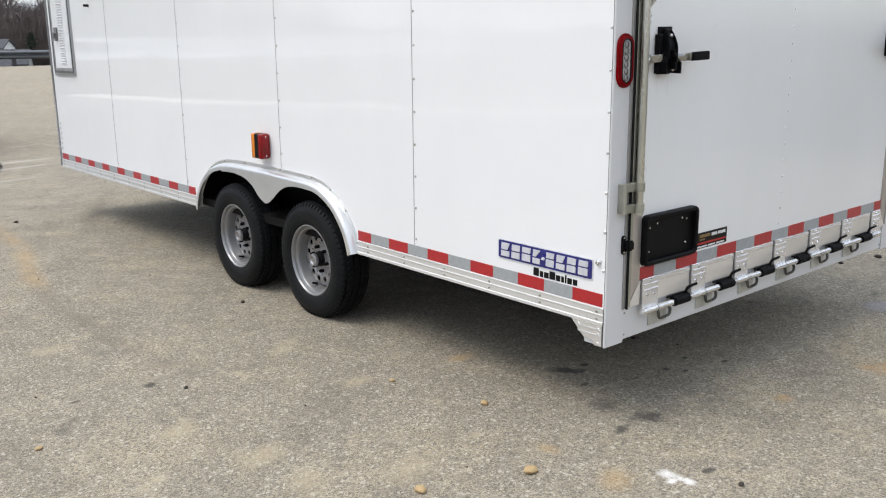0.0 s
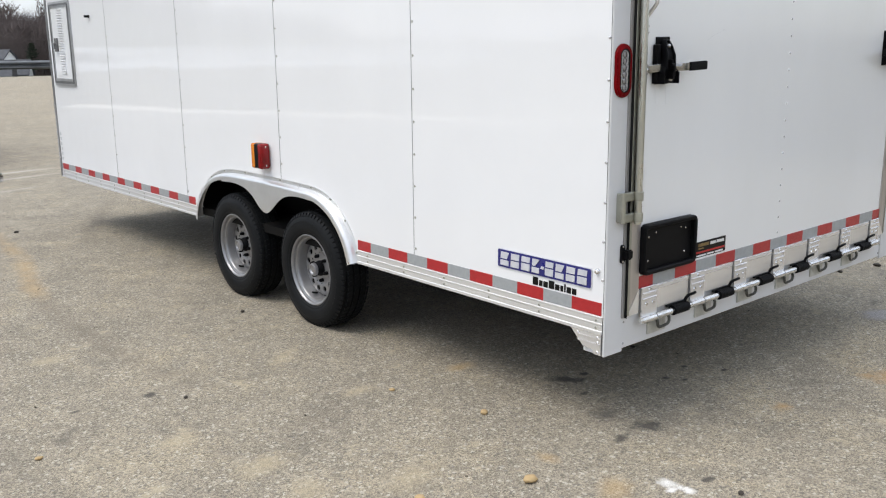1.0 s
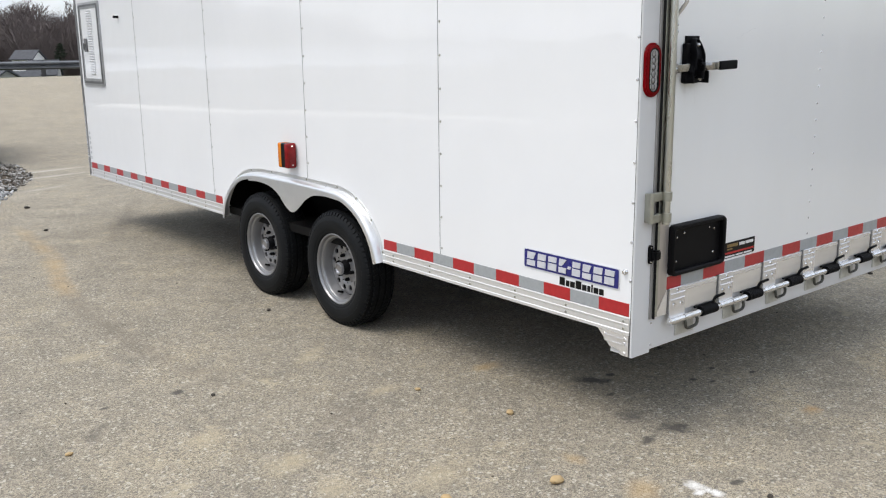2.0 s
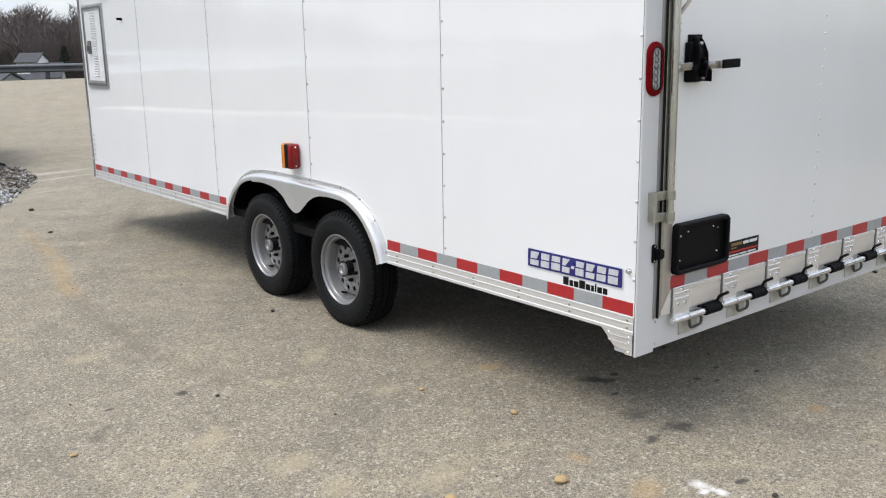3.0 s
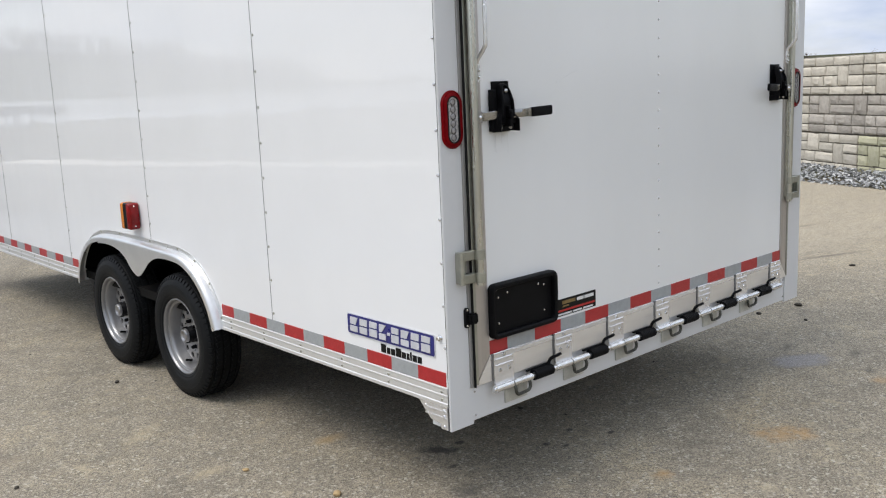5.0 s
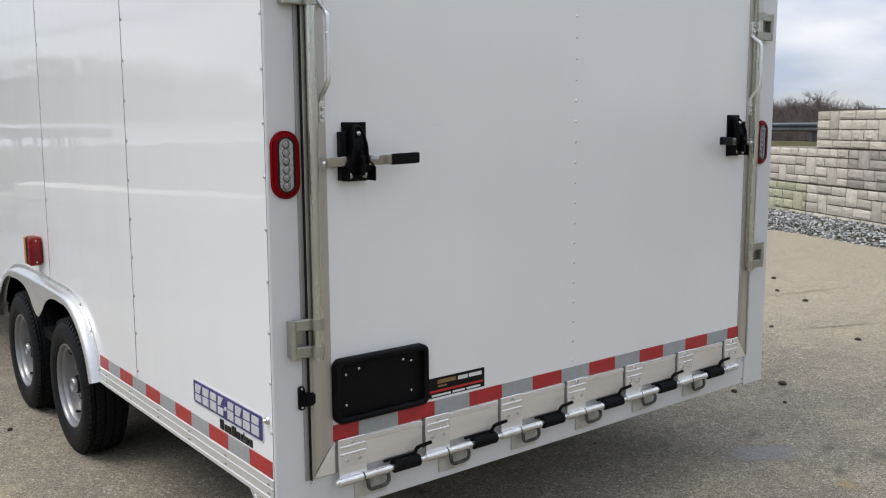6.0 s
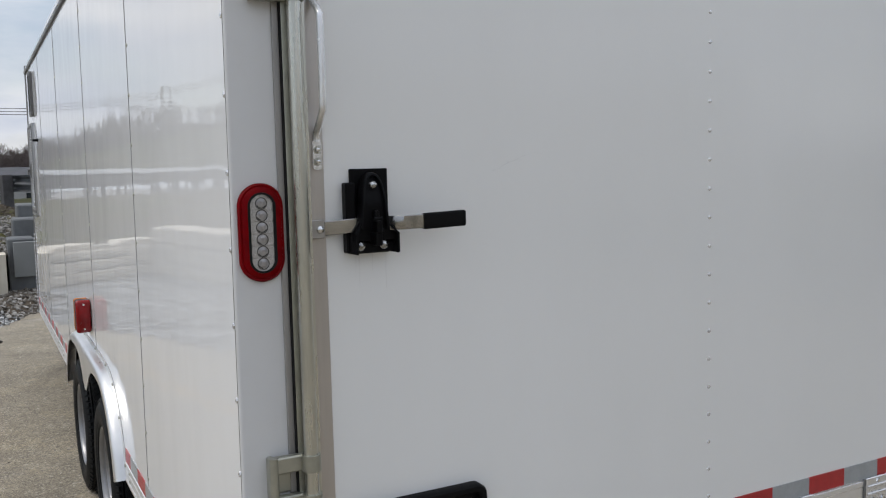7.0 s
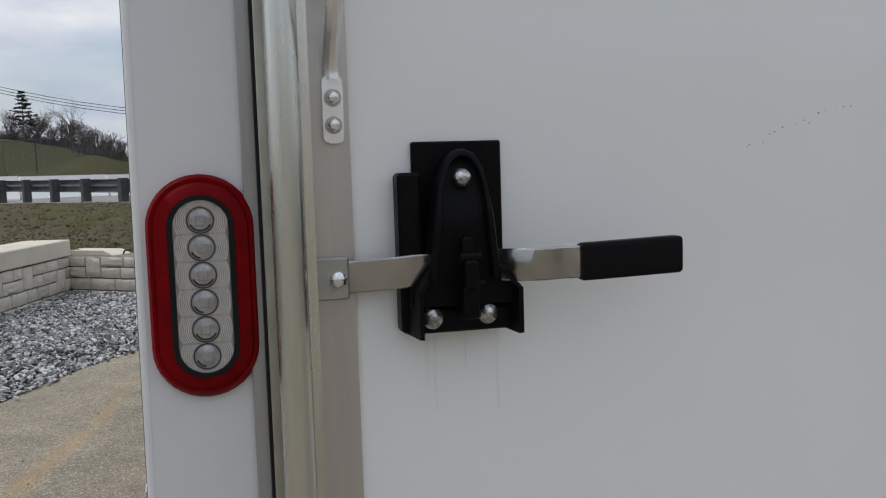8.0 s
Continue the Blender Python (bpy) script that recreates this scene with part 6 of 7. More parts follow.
# ---- tall block wall ----
stone_meshes = []
for k in range(6):
    bm = bmesh.new()
    rnd = random.Random(k)
    nu, nv = 5, 4
    front = [[None] * (nv + 1) for _ in range(nu + 1)]
    for i in range(nu + 1):
        for j in range(nv + 1):
            u, v = i / nu, j / nv
            e = min(min(u, 1 - u) * nu, 1) * min(min(v, 1 - v) * nv, 1)
            jag = 0.035
            uu = u + (rnd.uniform(-jag, jag) if 0 < i < nu else rnd.uniform(0, 0.03) * (1 if i == 0 else -1))
            vv = v + (rnd.uniform(-jag, jag) if 0 < j < nv else rnd.uniform(0, 0.05) * (1 if j == 0 else -1))
            out = 0.72 + rnd.uniform(0.0, 0.34) if e else 0.48 + rnd.uniform(0, 0.22)
            front[i][j] = bm.verts.new((uu, -out, vv))
    for i in range(nu):
        for j in range(nv):
            bm.faces.new((front[i][j], front[i + 1][j], front[i + 1][j + 1], front[i][j + 1]))
    rim_v = [front[i][0] for i in range(nu + 1)] + [front[nu][j] for j in range(1, nv + 1)] + [front[i][nv] for i in range(nu - 1, -1, -1)] + [front[0][j] for j in range(nv - 1, 0, -1)]
    back_v = [bm.verts.new((v.co.x, 0.3, v.co.z)) for v in rim_v]
    for a in range(len(rim_v)):
        b = (a + 1) % len(rim_v)
        bm.faces.new((rim_v[a], rim_v[b], back_v[b], back_v[a]))
    first = mesh_of("stone", bm, CAST_A, 40)
    trio = [first]
    for other in (CAST_B, CAST_C):
        again = first.copy()
        again.materials.clear()
        again.materials.append(other)
        trio.append(again)
    stone_meshes.append(trio)


def ashlar(length, height, rnd):
    """Stones of a moulded face: four courses, with square ones two courses high."""
    cuts = [0.0]
    for share in (0.22, 0.28, 0.26, 0.24):
        cuts.append(cuts[-1] + share * height)
    taken = [[] for _ in range(4)]
    out = []
    for k in range(max(1, round(length / 0.9))):
        w = rnd.uniform(0.24, 0.30)
        u = (k + rnd.uniform(0.25, 0.6)) * length / max(1, round(length / 0.9))
        if u + w > length - 0.1:
            continue
        r = rnd.choice((0, 1, 2))
        out.append((u, cuts[r], w, cuts[r + 2] - cuts[r]))
        taken[r].append((u, u + w))
        taken[r + 1].append((u, u + w))
    for r in range(4):
        gaps, at = [], 0.0
        for a, b in sorted(taken[r]):
            if a > at:
                gaps.append((at, a))
            at = max(at, b)
        if at < length:
            gaps.append((at, length))
        for a, b in gaps:
            n = max(1, round((b - a) / rnd.uniform(0.27, 0.42)))
            parts = [rnd.uniform(0.7, 1.4) for _ in range(n)]
            tot = sum(parts)
            u = a
            for p in parts:
                w = (b - a) * p / tot
                out.append((u, cuts[r], w, cuts[r + 1] - cuts[r]))
                u += w
    return out


def block(parent, origin, heading, length, height, depth, seed, plain=False, tone=0):
    """A large cast block: joint-coloured body, each moulded stone a piece on its face."""
    rnd = random.Random(seed)
    m = Matrix.Translation(origin) @ Matrix.Rotation(heading, 4, 'Z')
    bm = bmesh.new()
    box(bm, 0.004, length - 0.004, 0.0, depth, 0.003, height - 0.003, 0.012)
    body = part("block", bm, CAST_JOINT if not plain else CAST_CAP, parent, smooth=None)
    body.matrix_basis = m
    if plain:
        return body
    for u, v, w, h in ashlar(length - 0.012, height - 0.008, rnd):
        st = new("stone", rnd.choice(stone_meshes)[tone])
        st.parent = body
        g = 0.006
        st.matrix_basis = Matrix.Translation((u + 0.006 + g, 0.0, v + 0.004 + g)) @ Matrix.Diagonal((w - 2 * g, 0.036, h - 2 * g, 1))
    return body


tall = tagged(new("retaining_wall"), "tall retaining wall of large cast blocks with a moulded stone face, stepping down", "wall", kind="structure")
HEAD = math.atan2(WALL_D.y, WALL_D.x)
# the wall's face looks towards the lot: run each block backwards along the line
for course, ends in enumerate(((6.12 + 2.35 * 2, 6.12 + 2.35, 6.12, 3.78, 1.44, -0.9, -3.25, -5.6), (5.02, 2.66, 0.32, -2.03, -4.4), (3.56, 1.38, -0.97, -3.3, -5.6))):
    for i, (a, b) in enumerate(zip(ends, ends[1:])):
        p = WALL_A + WALL_D * a + Vector((0, 0, 0.612 * course - 0.05))
        block(tall, p, HEAD + math.pi, a - b, 0.61, 0.6, 100 * course + i, tone=(1 if i in (2, 4) else 0) if course == 0 else (2 if course == 1 and i else 0))
# ---- low walls ----
low = tagged(new("retaining_wall"), "low retaining wall of cast stone-faced blocks with a pale concrete cap", "wall", kind="structure")
L0, L1, L2 = Vector((-1.98, 12.2, 0)), Vector((-2.62, 9.5, 0)), Vector((-4.4, 4.9, 0))
seed = 500
for a, b in ((L1, L0), (L2, L1), (Vector((-9.5, 0.6, 0)), L2)):
    d = b - a
    n = max(1, round(d.length / 2.6))
    head = math.atan2(d.y, d.x)
    for i in range(n):
        p = a + d * i / n + Vector((0, 0, -0.05))
        block(low, p, head, d.length / n, 0.60, 0.55, seed, tone=0)
        block(low, p + Vector((0, 0, 0.603)) + Vector((math.sin(head), -math.cos(head), 0)) * 0.05, head, d.length / n - 0.01, 0.23, 0.62, seed, plain=True)
        seed += 1
a, b = Vector((-2.0, 12.25, -0.05)), Vector((-0.46, 11.08, -0.05))
d = b - a
head = math.atan2(d.y, d.x)
block(low, a, head, d.length, 0.60, 0.55, 901, tone=0)
for u0, u1 in ((-0.25, 0.72), (1.02, 1.90)):
    bm = bmesh.new()
    plate(bm, [(u0, 0.60), (u0 + 0.10, 0.665), (u1 - 0.16, 0.665), (u1, 0.60)], "y", 0.10, 0.46)
    pad = part("block_pad", bm, CAST_CAP, low, "raised pad cast on the block")
    pad.matrix_basis = Matrix.Translation(a) @ Matrix.Rotation(head, 4, 'Z')
bm = bmesh.new()
sweep(bm, curve_points([(0.74, 0.28, 0.59), (0.77, 0.28, 0.645), (0.86, 0.28, 0.665), (0.95, 0.28, 0.65), (0.99, 0.28, 0.59)], 4), 0.012, 6)
loop = part("lifting_loop", bm, STONE_DARK, low, "rusty lifting loop")
loop.matrix_basis = Matrix.Translation(a) @ Matrix.Rotation(head, 4, 'Z')
bm = bmesh.new()
plate(bm, rounded(-0.47, -0.30, 11.06, 11.55, 0.03, 4), "z", -0.05, 0.555)
part("end_block", bm, CAST_CAP, low, "smooth pale end strip of the block")
bm = bmesh.new()
plate(bm, rounded(-0.29, -0.10, 11.13, 11.6, 0.07, 4), "z", -0.05, 0.56)
part("end_block", bm, CAST_CAP, low, "smooth pale end block")
grey = tagged(new("stepped_blocks"), "dark grey concrete blocks stepped up the side of the ramp", "wall", kind="structure")
for i, (x0, x1, y0, y1, h) in enumerate(((-0.06, 0.28, 11.55, 12.1, 0.74), (0.04, 0.36, 12.1, 12.8, 0.98), (0.14, 0.46, 12.8, 13.7, 1.16))):
    bm = bmesh.new()
    box(bm, x0, x1, y0, y1, -0.1, h, 0.02)
    part("block", bm, CONC_GREY, grey, smooth=None)
bm = bmesh.new()
box(bm, 0.0, 0.27, 11.47, 11.51, 0.22, 0.70, 0.006, Matrix.Translation((0.0, 11.49, 0.0)) @ Matrix.Rotation(radians(4), 4, 'X') @ Matrix.Translation((0.0, -11.49, 0.0)))
part("slab", bm, SLAB_GREY, grey, "grey slab leaning on the blocks", smooth=None)

# ---- crushed stone ----
rock = []
for k in range(5):
    rnd = random.Random(40 + k)
    t = (1 + 5 ** 0.5) / 2
    pts = [(-1, t, 0), (1, t, 0), (-1, -t, 0), (1, -t, 0), (0, -1, t), (0, 1, t), (0, -1, -t), (0, 1, -t), (t, 0, -1), (t, 0, 1), (-t, 0, -1), (-t, 0, 1)]
    rock.append(np.array([[c / 1.9 * rnd.uniform(0.65, 1.15) for c in p] for p in pts]) * np.array([1.25, 0.85, 0.42]))
ICO = np.array([(0, 11, 5), (0, 5, 1), (0, 1, 7), (0, 7, 10), (0, 10, 11), (1, 5, 9), (5, 11, 4), (11, 10, 2), (10, 7, 6), (7, 1, 8), (3, 9, 4), (3, 4, 2), (3, 2, 6), (3, 6, 8), (3, 8, 9),
                (4, 9, 5), (2, 4, 11), (6, 2, 10), (8, 6, 7), (9, 8, 1)])


def stones(places, size, seed):
    rnd = random.Random(seed)
    vs, fs = [], []
    for k, (x, y, z) in enumerate(places):
        r = size * rnd.uniform(0.45, 1.25)
        rot = np.array(Euler((rnd.gauss(0, 0.5), rnd.gauss(0, 0.5), rnd.uniform(0, 6.3))).to_matrix())
        vs.append(rock[k % 5] @ rot.T * r + np.array([x, y, z + r * 0.25]))
        fs.append(ICO + 12 * k)
    return np.vstack(vs), np.vstack(fs)


def grain_material(name, tones):
    """Stone whose tone changes from piece to piece."""
    m = bpy.data.materials.new(name)
    m.use_nodes = True
    t = m.node_tree
    g = t.nodes.new("ShaderNodeNewGeometry")
    r = t.nodes.new("ShaderNodeValToRGB")
    r.color_ramp.elements.new(0.5)
    for e, c in zip(r.color_ramp.elements, tones):
        e.color = (*c, 1)
    t.links.new(g.outputs["Random Per Island"], r.inputs["Fac"])
    t.links.new(r.outputs["Color"], t.nodes["Principled BSDF"].inputs["Base Color"])
    put(t.nodes["Principled BSDF"], Roughness=0.85)
    return m


GRAVEL = grain_material("blue_grey_gravel", ((0.07, 0.072, 0.072), (0.24, 0.246, 0.246), (0.60, 0.605, 0.60)))
GRAVEL_DULL = grain_material("dusty_gravel", ((0.10, 0.095, 0.085), (0.21, 0.20, 0.185), (0.34, 0.33, 0.31)))
RUBBLE = grain_material("mixed_rubble", ((0.05, 0.04, 0.03), (0.13, 0.115, 0.095), (0.40, 0.39, 0.37)))
LITTER = grain_material("earth_crumbs", ((0.036, 0.028, 0.020), (0.064, 0.050, 0.036), (0.098, 0.080, 0.060)))
rnd = random.Random(7)
spots, dusty = [], []
while len(spots) < 17000:
    y = rnd.uniform(4.0, 12.9)
    left = max(along([(4.9, -4.4), (9.5, -2.62), (12.2, -1.98)], y) - 0.0, -6)
    right = along(LEFT_EDGE, y) + 0.10 * noise.noise((0.0, y * 1.3, 4.0)) + rnd.choice((0.0, 0.0, 0.0, 0.08))
    x = rnd.uniform(left, min(right, 1.0))
    if (y > 11.0 and y > 11.08 - (x + 0.46) * 0.76 and x < 0.3) or y > 12.3:
        continue
    if y > 8.9 and right - x < 0.75 * smooth01(8.7, 10.2, y) + 0.25 * noise.noise((x * 2.0, y * 2.0, 5.0)):
        if rnd.random() < 0.38:
            dusty.append((x, y, 0.012 * smooth01(0.0, 0.8, right - x)))
        continue
    spots.append((x, y, 0.0 + 0.05 * smooth01(0.0, 0.8, right - x) + 0.02 * noise.noise((x, y, 0))))
v, f = stones(dusty, 0.024, 18)
v[:, 2] = 0.004 + np.maximum(v[:, 2], 0.0) * 0.7
tagged(soup("loose_stone", v, f, RUBBLE), "dull broken stone trodden into dark dirt", "rubble", kind="stuff")
v, f = stones(spots, 0.0255, 8)
tagged(soup("gravel", v, f, GRAVEL), "blue-grey crushed stone along the foot of the low wall", "gravel", kind="stuff")
spots = []
for i in range(14000):
    s = rnd.uniform(-7.0, 8.2)
    back = rnd.uniform(-2.6, -0.02)
    p = WALL_A + WALL_D * s + WALL_N * back
    if p.x < along(RIGHT_EDGE, p.y) + 0.1 * rnd.uniform(-1, 1):
        continue
    spots.append((p.x, p.y, 0.03 * smooth01(0.0, 0.7, p.x - along(RIGHT_EDGE, p.y))))
v, f = stones(spots, 0.029, 9)
tagged(soup("gravel", v, f, GRAVEL), "grey crushed stone along the foot of the tall wall", "gravel", kind="stuff")
bm = bmesh.new()
plate(bm, [(-9.0, 0.4), (-3.2, 3.2), (-1.2, 6.4), (-0.3, 8.4), (0.45, 11.0), (0.75, 12.4), (0.2, 12.4), (-0.1, 11.6), (-0.4, 11.3), (-1.98, 12.3), (-2.62, 9.5), (-4.4, 4.9)], "z", -0.028, -0.004)
tagged(part("gravel_bed", bm, EARTH, None, smooth=None), "dirt bed under the crushed stone", "ground", kind="structure")
bm = bmesh.new()
plate(bm, [wall_place(s, b, 0)[:2] for s, b in ((-8, -2.8), (8.5, -2.9), (8.5, 0.1), (-8, 0.1))], "z", -0.028, -0.004)
tagged(part("gravel_bed", bm, BANK, None, smooth=None), "dirt bed under the crushed stone", "ground", kind="structure")
# heap of dirt and stone at the foot of the ramp
bm = bmesh.new()
nr, na = 9, 30
rings = []
for i in range(nr):
    q = i / (nr - 1)
    rings.append([])
    for k in range(na):
        a = 2 * math.pi * k / na
        x, y = 0.02 + 0.48 * q * math.cos(a), 10.7 + 1.5 * q * math.sin(a)
        rings[-1].append(bm.verts.new((x + 0.2 * q * math.sin(a), y, 0.040 * (1 - q * q) * (1 + 0.5 * noise.noise((x * 3, y * 3, 1))) + 0.03 * noise.noise((x * 7, y * 7, 3)) * (1 - q) - 0.006)))
for a, b in zip(rings, rings[1:]):
    for k in range(na):
        j = (k + 1) % na
        if a[k] is not a[j]:
            bm.faces.new((a[k], a[j], b[j], b[k]))
tagged(part("dirt_heap", bm, EARTH, None, smooth=60), "low spread of dark dirt and broken stone", "dirt heap")
spots = []
for i in range(900):
    q, a = rnd.random() ** 0.5 * 1.05, rnd.uniform(0, 6.3)
    x, y = 0.02 + 0.48 * q * math.cos(a) + 0.2 * q * math.sin(a), 10.7 + 1.5 * q * math.sin(a)
    spots.append((x, y, max(0.036 * (1 - q * q), 0.0)))
v, f = stones(spots, 0.030, 10)
tagged(soup("rubble", v, f, RUBBLE), "broken stone and bark scattered over the dirt heap", "rubble", kind="stuff")
# clods and rubble on the bank
spots = []
for i in range(15000):
    u = rnd.random()
    s = rnd.random()
    k = 2 + u * 4.6
    i0 = int(k)
    a = Vector(FOOT[i0]).lerp(Vector(FOOT[i0 + 1]), k - i0)
    b = Vector(CREST[i0]).lerp(Vector(CREST[i0 + 1]), k - i0)
    p = a.lerp(b, s)
    p.z += 0.12 * noise.noise(p * 1.7) * math.sin(math.pi * s)
    spots.append(tuple(p))
v, f = stones(spots, 0.017, 11)
tagged(soup("bank_rubble", v, f, LITTER), "loose earth clods and stones on the bank", "rubble", kind="stuff")

# stone washed down the bank beside the stepped blocks
spots = []
for i in range(1500):
    k = 4.3 + 1.6 * rnd.random() ** 0.7
    i0 = int(k)
    s = rnd.uniform(0.02, 0.75)
    p = Vector(FOOT[i0]).lerp(Vector(FOOT[i0 + 1]), k - i0).lerp(Vector(CREST[i0]).lerp(Vector(CREST[i0 + 1]), k - i0), s)
    if rnd.random() < 0.35 + 0.65 * (k - 4.3) / 1.6:
        spots.append((p.x, p.y, p.z + 0.12 * noise.noise(p * 1.7) * math.sin(math.pi * s)))
v, f = stones(spots, 0.032, 15)
tagged(soup("bank_gravel", v, f, GRAVEL_DULL), "grey stone spilling down the bank", "gravel", kind="stuff")

# crumbs on the asphalt
spots = []
for i in range(420):
    x, y = rnd.uniform(-3.6, 9.0), rnd.uniform(-2.5, 9.5)
    spots.append((x, y, land(x, y)))
v, f = stones(spots, 0.007, 12)
tagged(soup("asphalt_crumbs", v, f, LITTER), "tiny crumbs of stone and earth on the asphalt", "crumbs", kind="stuff")


def pebble(x, y, size, material, label, k=0):
    bm = bmesh.new()
    bmesh.ops.create_icosphere(bm, subdivisions=2, radius=1.0)
    for v in bm.verts:
        v.co = v.co * (1 + 0.28 * noise.noise(v.co * 1.4 + Vector((k * 3.1, 0, 0))))
        v.co = Vector((v.co.x * size, v.co.y * size * 0.75, v.co.z * size * 0.45 + size * 0.36))
    ob = part("pebble", bm, material, None, smooth=45)
    ob.matrix_basis = pose(x, y, 0, 0, 0, 40 * k)
    tagged(ob, label, "pebble", "pebbles on the asphalt")


clods = [(rnd.uniform(2.9, 9.0), rnd.uniform(-0.5, 4.5), rnd.uniform(0.012, 0.03), 1) for _ in range(26)]
for k, (x, y, s, kind) in enumerate(((-0.46, -0.06, 0.030, 0), (-0.165, 0.50, 0.022, 0), (-0.85, 0.10, 0.026, 0), (-1.22, 0.28, 0.012, 1), (-1.55, 0.62, 0.011, 1), (0.02, -0.62, 0.014, 1), (-1.05, 1.55, 0.013, 1),
                                      (1.0, 0.6, 0.015, 1), (-0.30, 0.98, 0.015, 0), (-1.75, 1.35, 0.016, 0), (-0.2, 2.6, 0.016, 1), (3.3, 0.6, 0.020, 1), (4.2, 1.0, 0.022, 1), (5.0, 1.4, 0.020, 1), (4.1, 1.9, 0.016, 1),
                                      (6.4, 2.2, 0.024, 1), (7.0, 2.6, 0.026, 1), (-0.3, 7.6, 0.03, 1), (-0.5, 6.2, 0.022, 1), *clods)):
    pebble(x, y, s, STONE_TAN if kind == 0 else STONE_DARK, "tan pebble lying on the asphalt" if kind == 0 else "dark clod of earth on the asphalt", k)


# ---- trees ----
def bare_tree(seed, height, levels=5, spread=0.55, split=3, thick=0.52):
    """Points and faces of a leafless tree: tapered trunk, limbs and twigs."""
    rnd = random.Random(seed)
    vs, fs = [], []

    def limb(p, d, length, r, level):
        bend = Vector((rnd.uniform(-1, 1), rnd.uniform(-1, 1), rnd.uniform(-0.2, 0.7))) * 0.22
        q = p + d * length
        mid = p.lerp(q, 0.55) + bend * length * 0.25
        sides = 5 if level == 0 else (4 if level == 1 else 3)
        base = len(vs)
        for c, rr in ((p, r), (mid, r * 0.8), (q, r * 0.58)):
            m = d.to_track_quat('Z', 'Y').to_matrix()
            for k in range(sides):
                a = 2 * math.pi * k / sides
                vs.append(c + m @ Vector((rr * math.cos(a), rr * math.sin(a), 0)))
        for s in range(2):
            for k in range(sides):
                j = (k + 1) % sides
                fs.append((base + s * sides + k, base + s * sides + j, base + (s + 1) * sides + j, base + (s + 1) * sides + k))
        if level >= levels:
            return
        for k in range(split if level else split + 1):
            t = rnd.uniform(0.45, 1.0) if k else 1.0
            at = p.lerp(mid, t / 0.55) if t < 0.55 else mid.lerp(q, (t - 0.55) / 0.45)
            nd = (d + Vector((rnd.uniform(-1, 1), rnd.uniform(-1, 1), rnd.uniform(-0.25, 0.55))) * (spread + 0.12 * level)).normalized()
            limb(at, nd, length * rnd.uniform(0.58, 0.80), r * rnd.uniform(thick - 0.08, thick + 0.08), level + 1)

    limb(Vector((0, 0, -0.3)), Vector((rnd.uniform(-0.06, 0.06), rnd.uniform(-0.06, 0.06), 1)).normalized(), height * 0.33, height * 0.020, 0)
    return np.array([tuple(v) for v in vs]), fs


kinds = [bare_tree(60 + k, 13.0, 4, 0.55, 3, 0.62) for k in range(5)]
wv, wf, count = [], [], 0
rnd = random.Random(21)
for az0, az1, r0, r1, n in ((9, 21, 232, 330, 210), (-34, -8, 335, 385, 150), (-8, -3.4, 300, 372, 60), (-3.6, 8, 242, 330, 240), (40, 64.5, 235, 345, 170), (-85, -34, 150, 260, 60)):
    for i in range(n):
        az, r = rnd.uniform(az0, az1), rnd.uniform(r0, r1)
        x, y = r * math.sin(radians(az)), r * math.cos(radians(az))
        s = rnd.uniform(0.55, 1.1) * (1.36 if 8.5 < az < 22 else (0.62 if -3.7 < az < 8.1 else (0.66 if az > 39 else along([(-34.0, 1.0), (-9.0, 1.05), (-7.0, 0.8), (-5.0, 0.62), (0.0, 0.62)], az))))
        pts, faces = kinds[rnd.randrange(5)]
        a = rnd.uniform(0, 6.3)
        rot = np.array([[math.cos(a), -math.sin(a), 0], [math.sin(a), math.cos(a), 0], [0, 0, 1]])
        wv.append(pts @ rot.T * s * np.array([1.25, 1.25, 1.0]) + np.array([x, y, land(x, y)]))
        wf += [tuple(k + count for k in q) for q in faces]
        count += len(pts)
tagged(soup("far_woods", np.vstack(wv), wf, BARK), "brown leafless woods on the far hillsides", "woods", kind="stuff")


# undergrowth that closes the woods below
def thicket(az0, az1, r0, r1, n, h, seed):
    rnd = random.Random(seed)
    vs, fs = [], []
    for i in range(n):
        az, r = rnd.uniform(az0, az1), rnd.uniform(r0, r1)
        x, y = r * math.sin(radians(az)), r * math.cos(radians(az))
        z = land(x, y)
        for k in range(9):
            lean = Vector((rnd.uniform(-1, 1), rnd.uniform(-1, 1), rnd.uniform(0.9, 2.0))).normalized()
            p = Vector((x + rnd.uniform(-2.5, 2.5), y + rnd.uniform(-2.5, 2.5), z - 0.3))
            q = p + lean * h * rnd.uniform(0.5, 1.2)
            w = 0.042 * r / 150
            b = len(vs)
            vs += [p + Vector((w, 0, 0)), p + Vector((-w, w, 0)), p + Vector((-w, -w, 0)), q]
            fs += [(b, b + 1, b + 3), (b + 1, b + 2, b + 3), (b + 2, b, b + 3)]
    return vs, fs


v, f = [], []
for args in ((9, 21, 232, 330, 4200, 12.0, 1), (-34, -8, 338, 385, 1500, 4.6, 2), (-8, -3.4, 300, 375, 700, 3.2, 6), (-3.6, 8, 242, 330, 2800, 4.2, 3), (40, 62.5, 235, 345, 2800, 7.0, 4), (-85, -34, 150, 260, 500, 4.0, 5)):
    a, b = thicket(*args)
    f += [tuple(k + len(v) for k in q) for q in b]
    v += a
tagged(soup("undergrowth", v, f, BARK), "brown leafless undergrowth below the far woods", "undergrowth", kind="stuff")


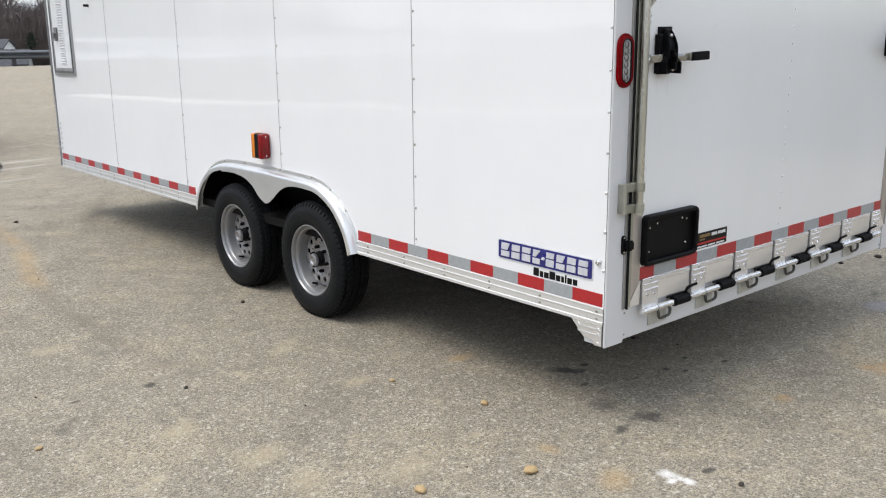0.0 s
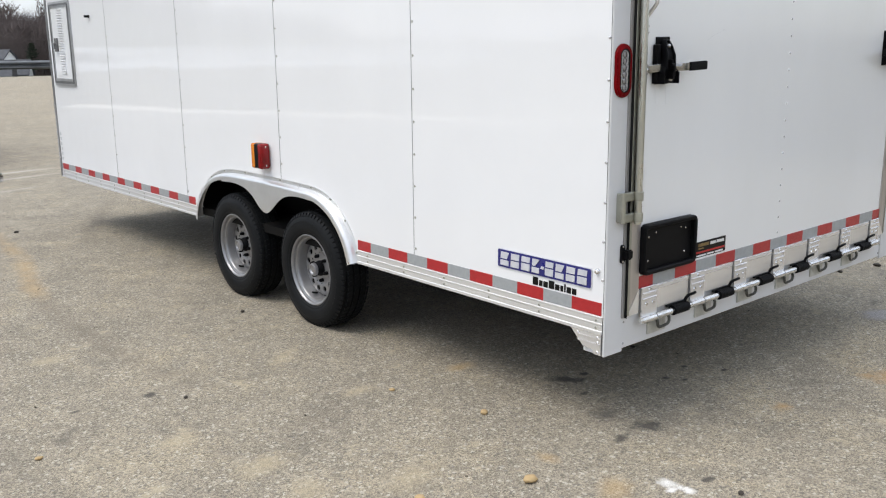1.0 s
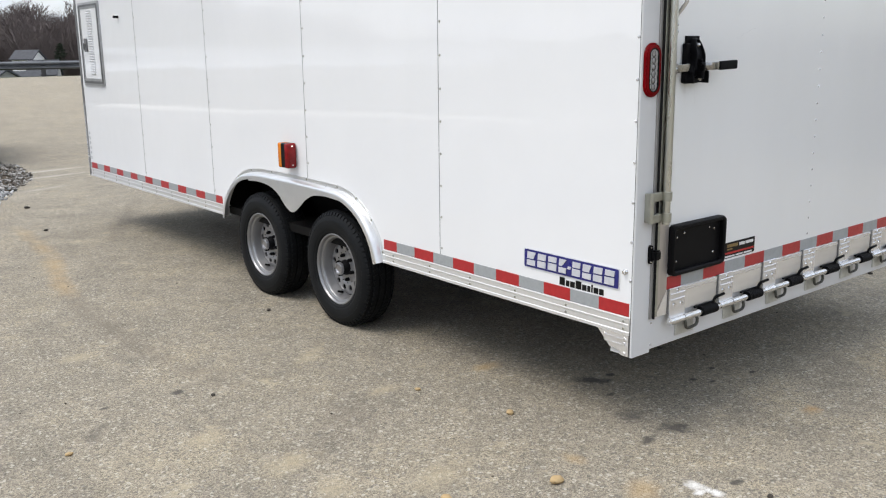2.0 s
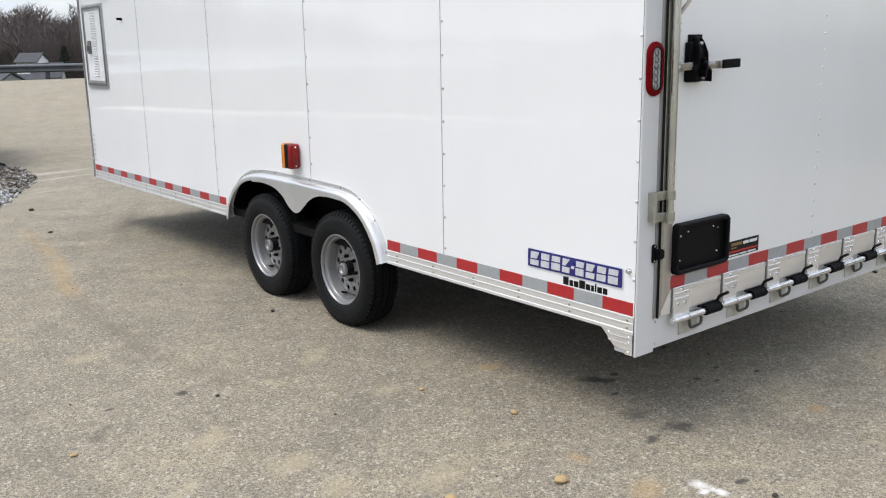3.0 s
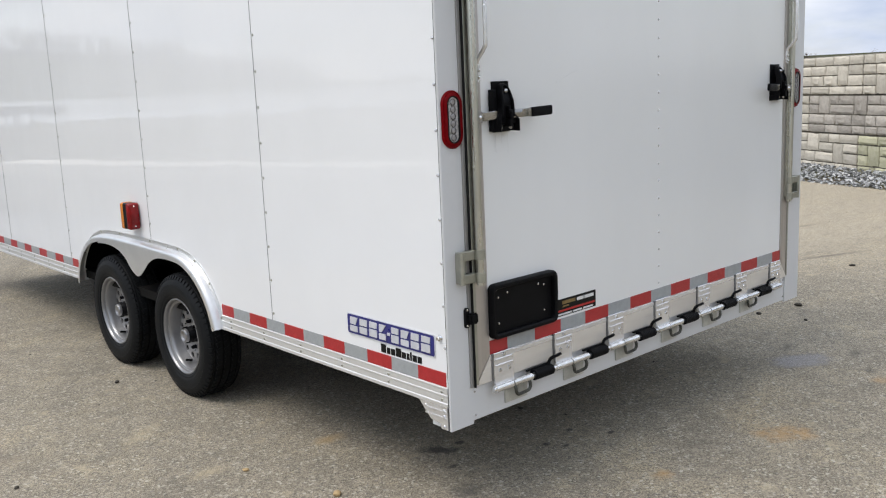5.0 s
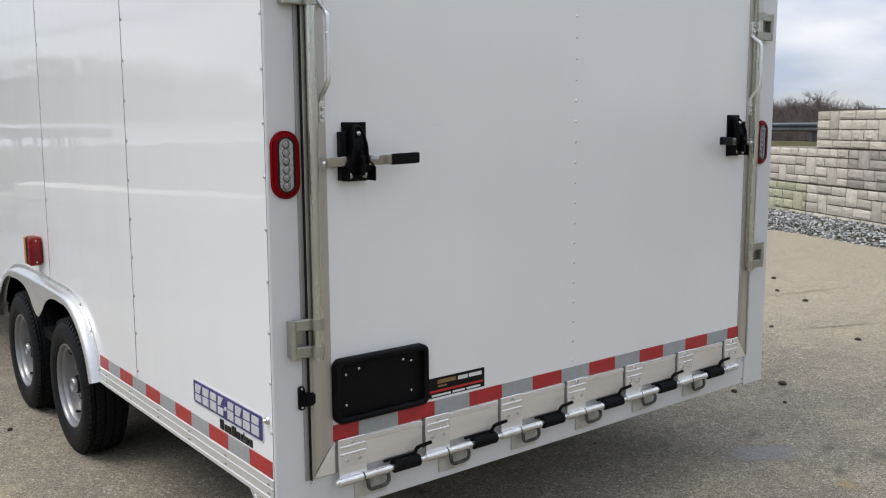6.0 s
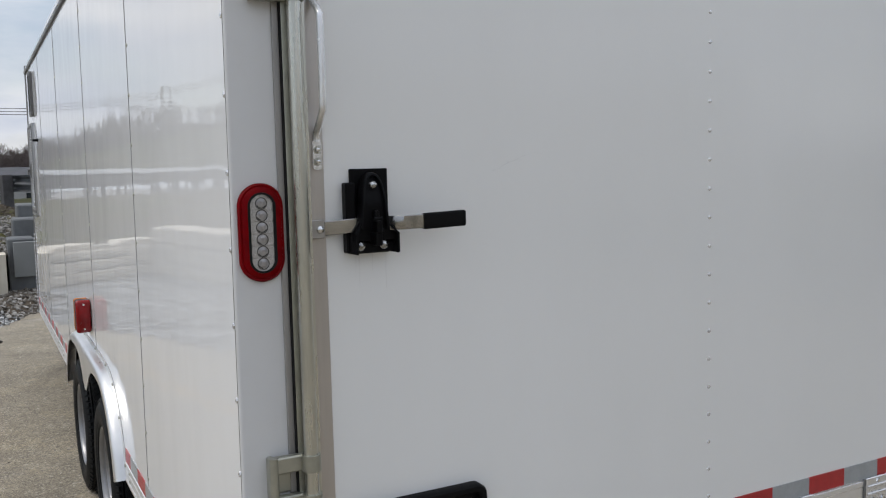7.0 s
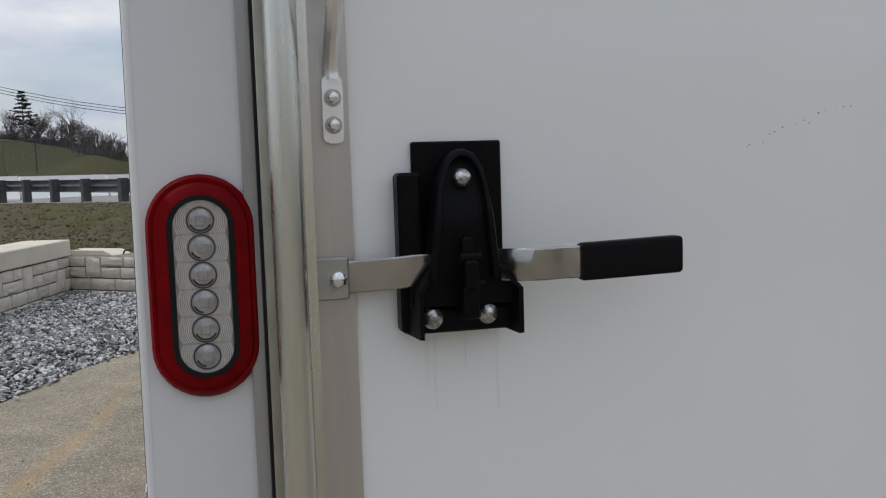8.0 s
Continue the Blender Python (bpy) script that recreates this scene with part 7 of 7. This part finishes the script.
def single_tree(az, r, height, seed, label):
    x, y = r * math.sin(radians(az)), r * math.cos(radians(az))
    pts, faces = bare_tree(seed, height, 5, 0.5, 3)
    root = tagged(new("bare_tree"), label, "tree")
    root.location = (x, y, land(x, y))
    soup("crown", pts, faces, BARK, root)


for az, r, h, seed in ((-9.6, 336, 15.0, 301), (-8.4, 336, 18.0, 302), (-7.4, 338, 13.0, 303), (-11.8, 336, 13.0, 304), (63.0, 45, 4.0, 305), (65.9, 60, 3.3, 306), (68.3, 60, 3.8, 307), (69.6, 62, 3.7, 308), (-3.0, 180, 13.0, 309)):
    single_tree(az, r, h, seed, "leafless brown tree on the hill")


def conifer(az, r, height, seed, tiers, label):
    rnd = random.Random(seed)
    x, y = r * math.sin(radians(az)), r * math.cos(radians(az))
    root = tagged(new("conifer"), label, "tree")
    root.location = (x, y, land(x, y))
    bm = bmesh.new()
    rod(bm, (0, 0, -0.3), (0, 0, height * 0.97), height * 0.02, height * 0.004, 6)
    part("trunk", bm, BARK, root)
    vs, fs = [], []
    for i in range(tiers):
        q = i / (tiers - 1)
        z = height * (0.35 + 0.63 * q)
        reach = height * (0.24 * (1 - q) + 0.05)
        for k in range(9):
            a = rnd.uniform(0, 6.3)
            d = Vector((math.cos(a), math.sin(a), rnd.uniform(-0.15, 0.25)))
            ln = reach * rnd.uniform(0.6, 1.2)
            for s in range(7):
                c = Vector((0, 0, z + rnd.uniform(-0.15, 0.15))) + d * ln * (0.3 + 0.7 * s / 6)
                for _ in range(5):
                    e = Vector((rnd.uniform(-1, 1), rnd.uniform(-1, 1), rnd.uniform(-0.5, 0.6))) * height * 0.05
                    g = Vector((rnd.uniform(-1, 1), rnd.uniform(-1, 1), rnd.uniform(-0.5, 0.6))) * height * 0.035
                    b = len(vs)
                    vs += [c, c + e, c + g]
                    fs.append((b, b + 1, b + 2))
    soup("crown", vs, fs, PINE, root)


conifer(-10.9, 334, 17.0, 1, 9, "tall dark pine with layered branches on the hill")
conifer(15.7, 222, 8.5, 2, 12, "dark conifer beside the valley houses")
conifer(-2.2, 242, 10.0, 3, 14, "dark conifer in front of the woods")
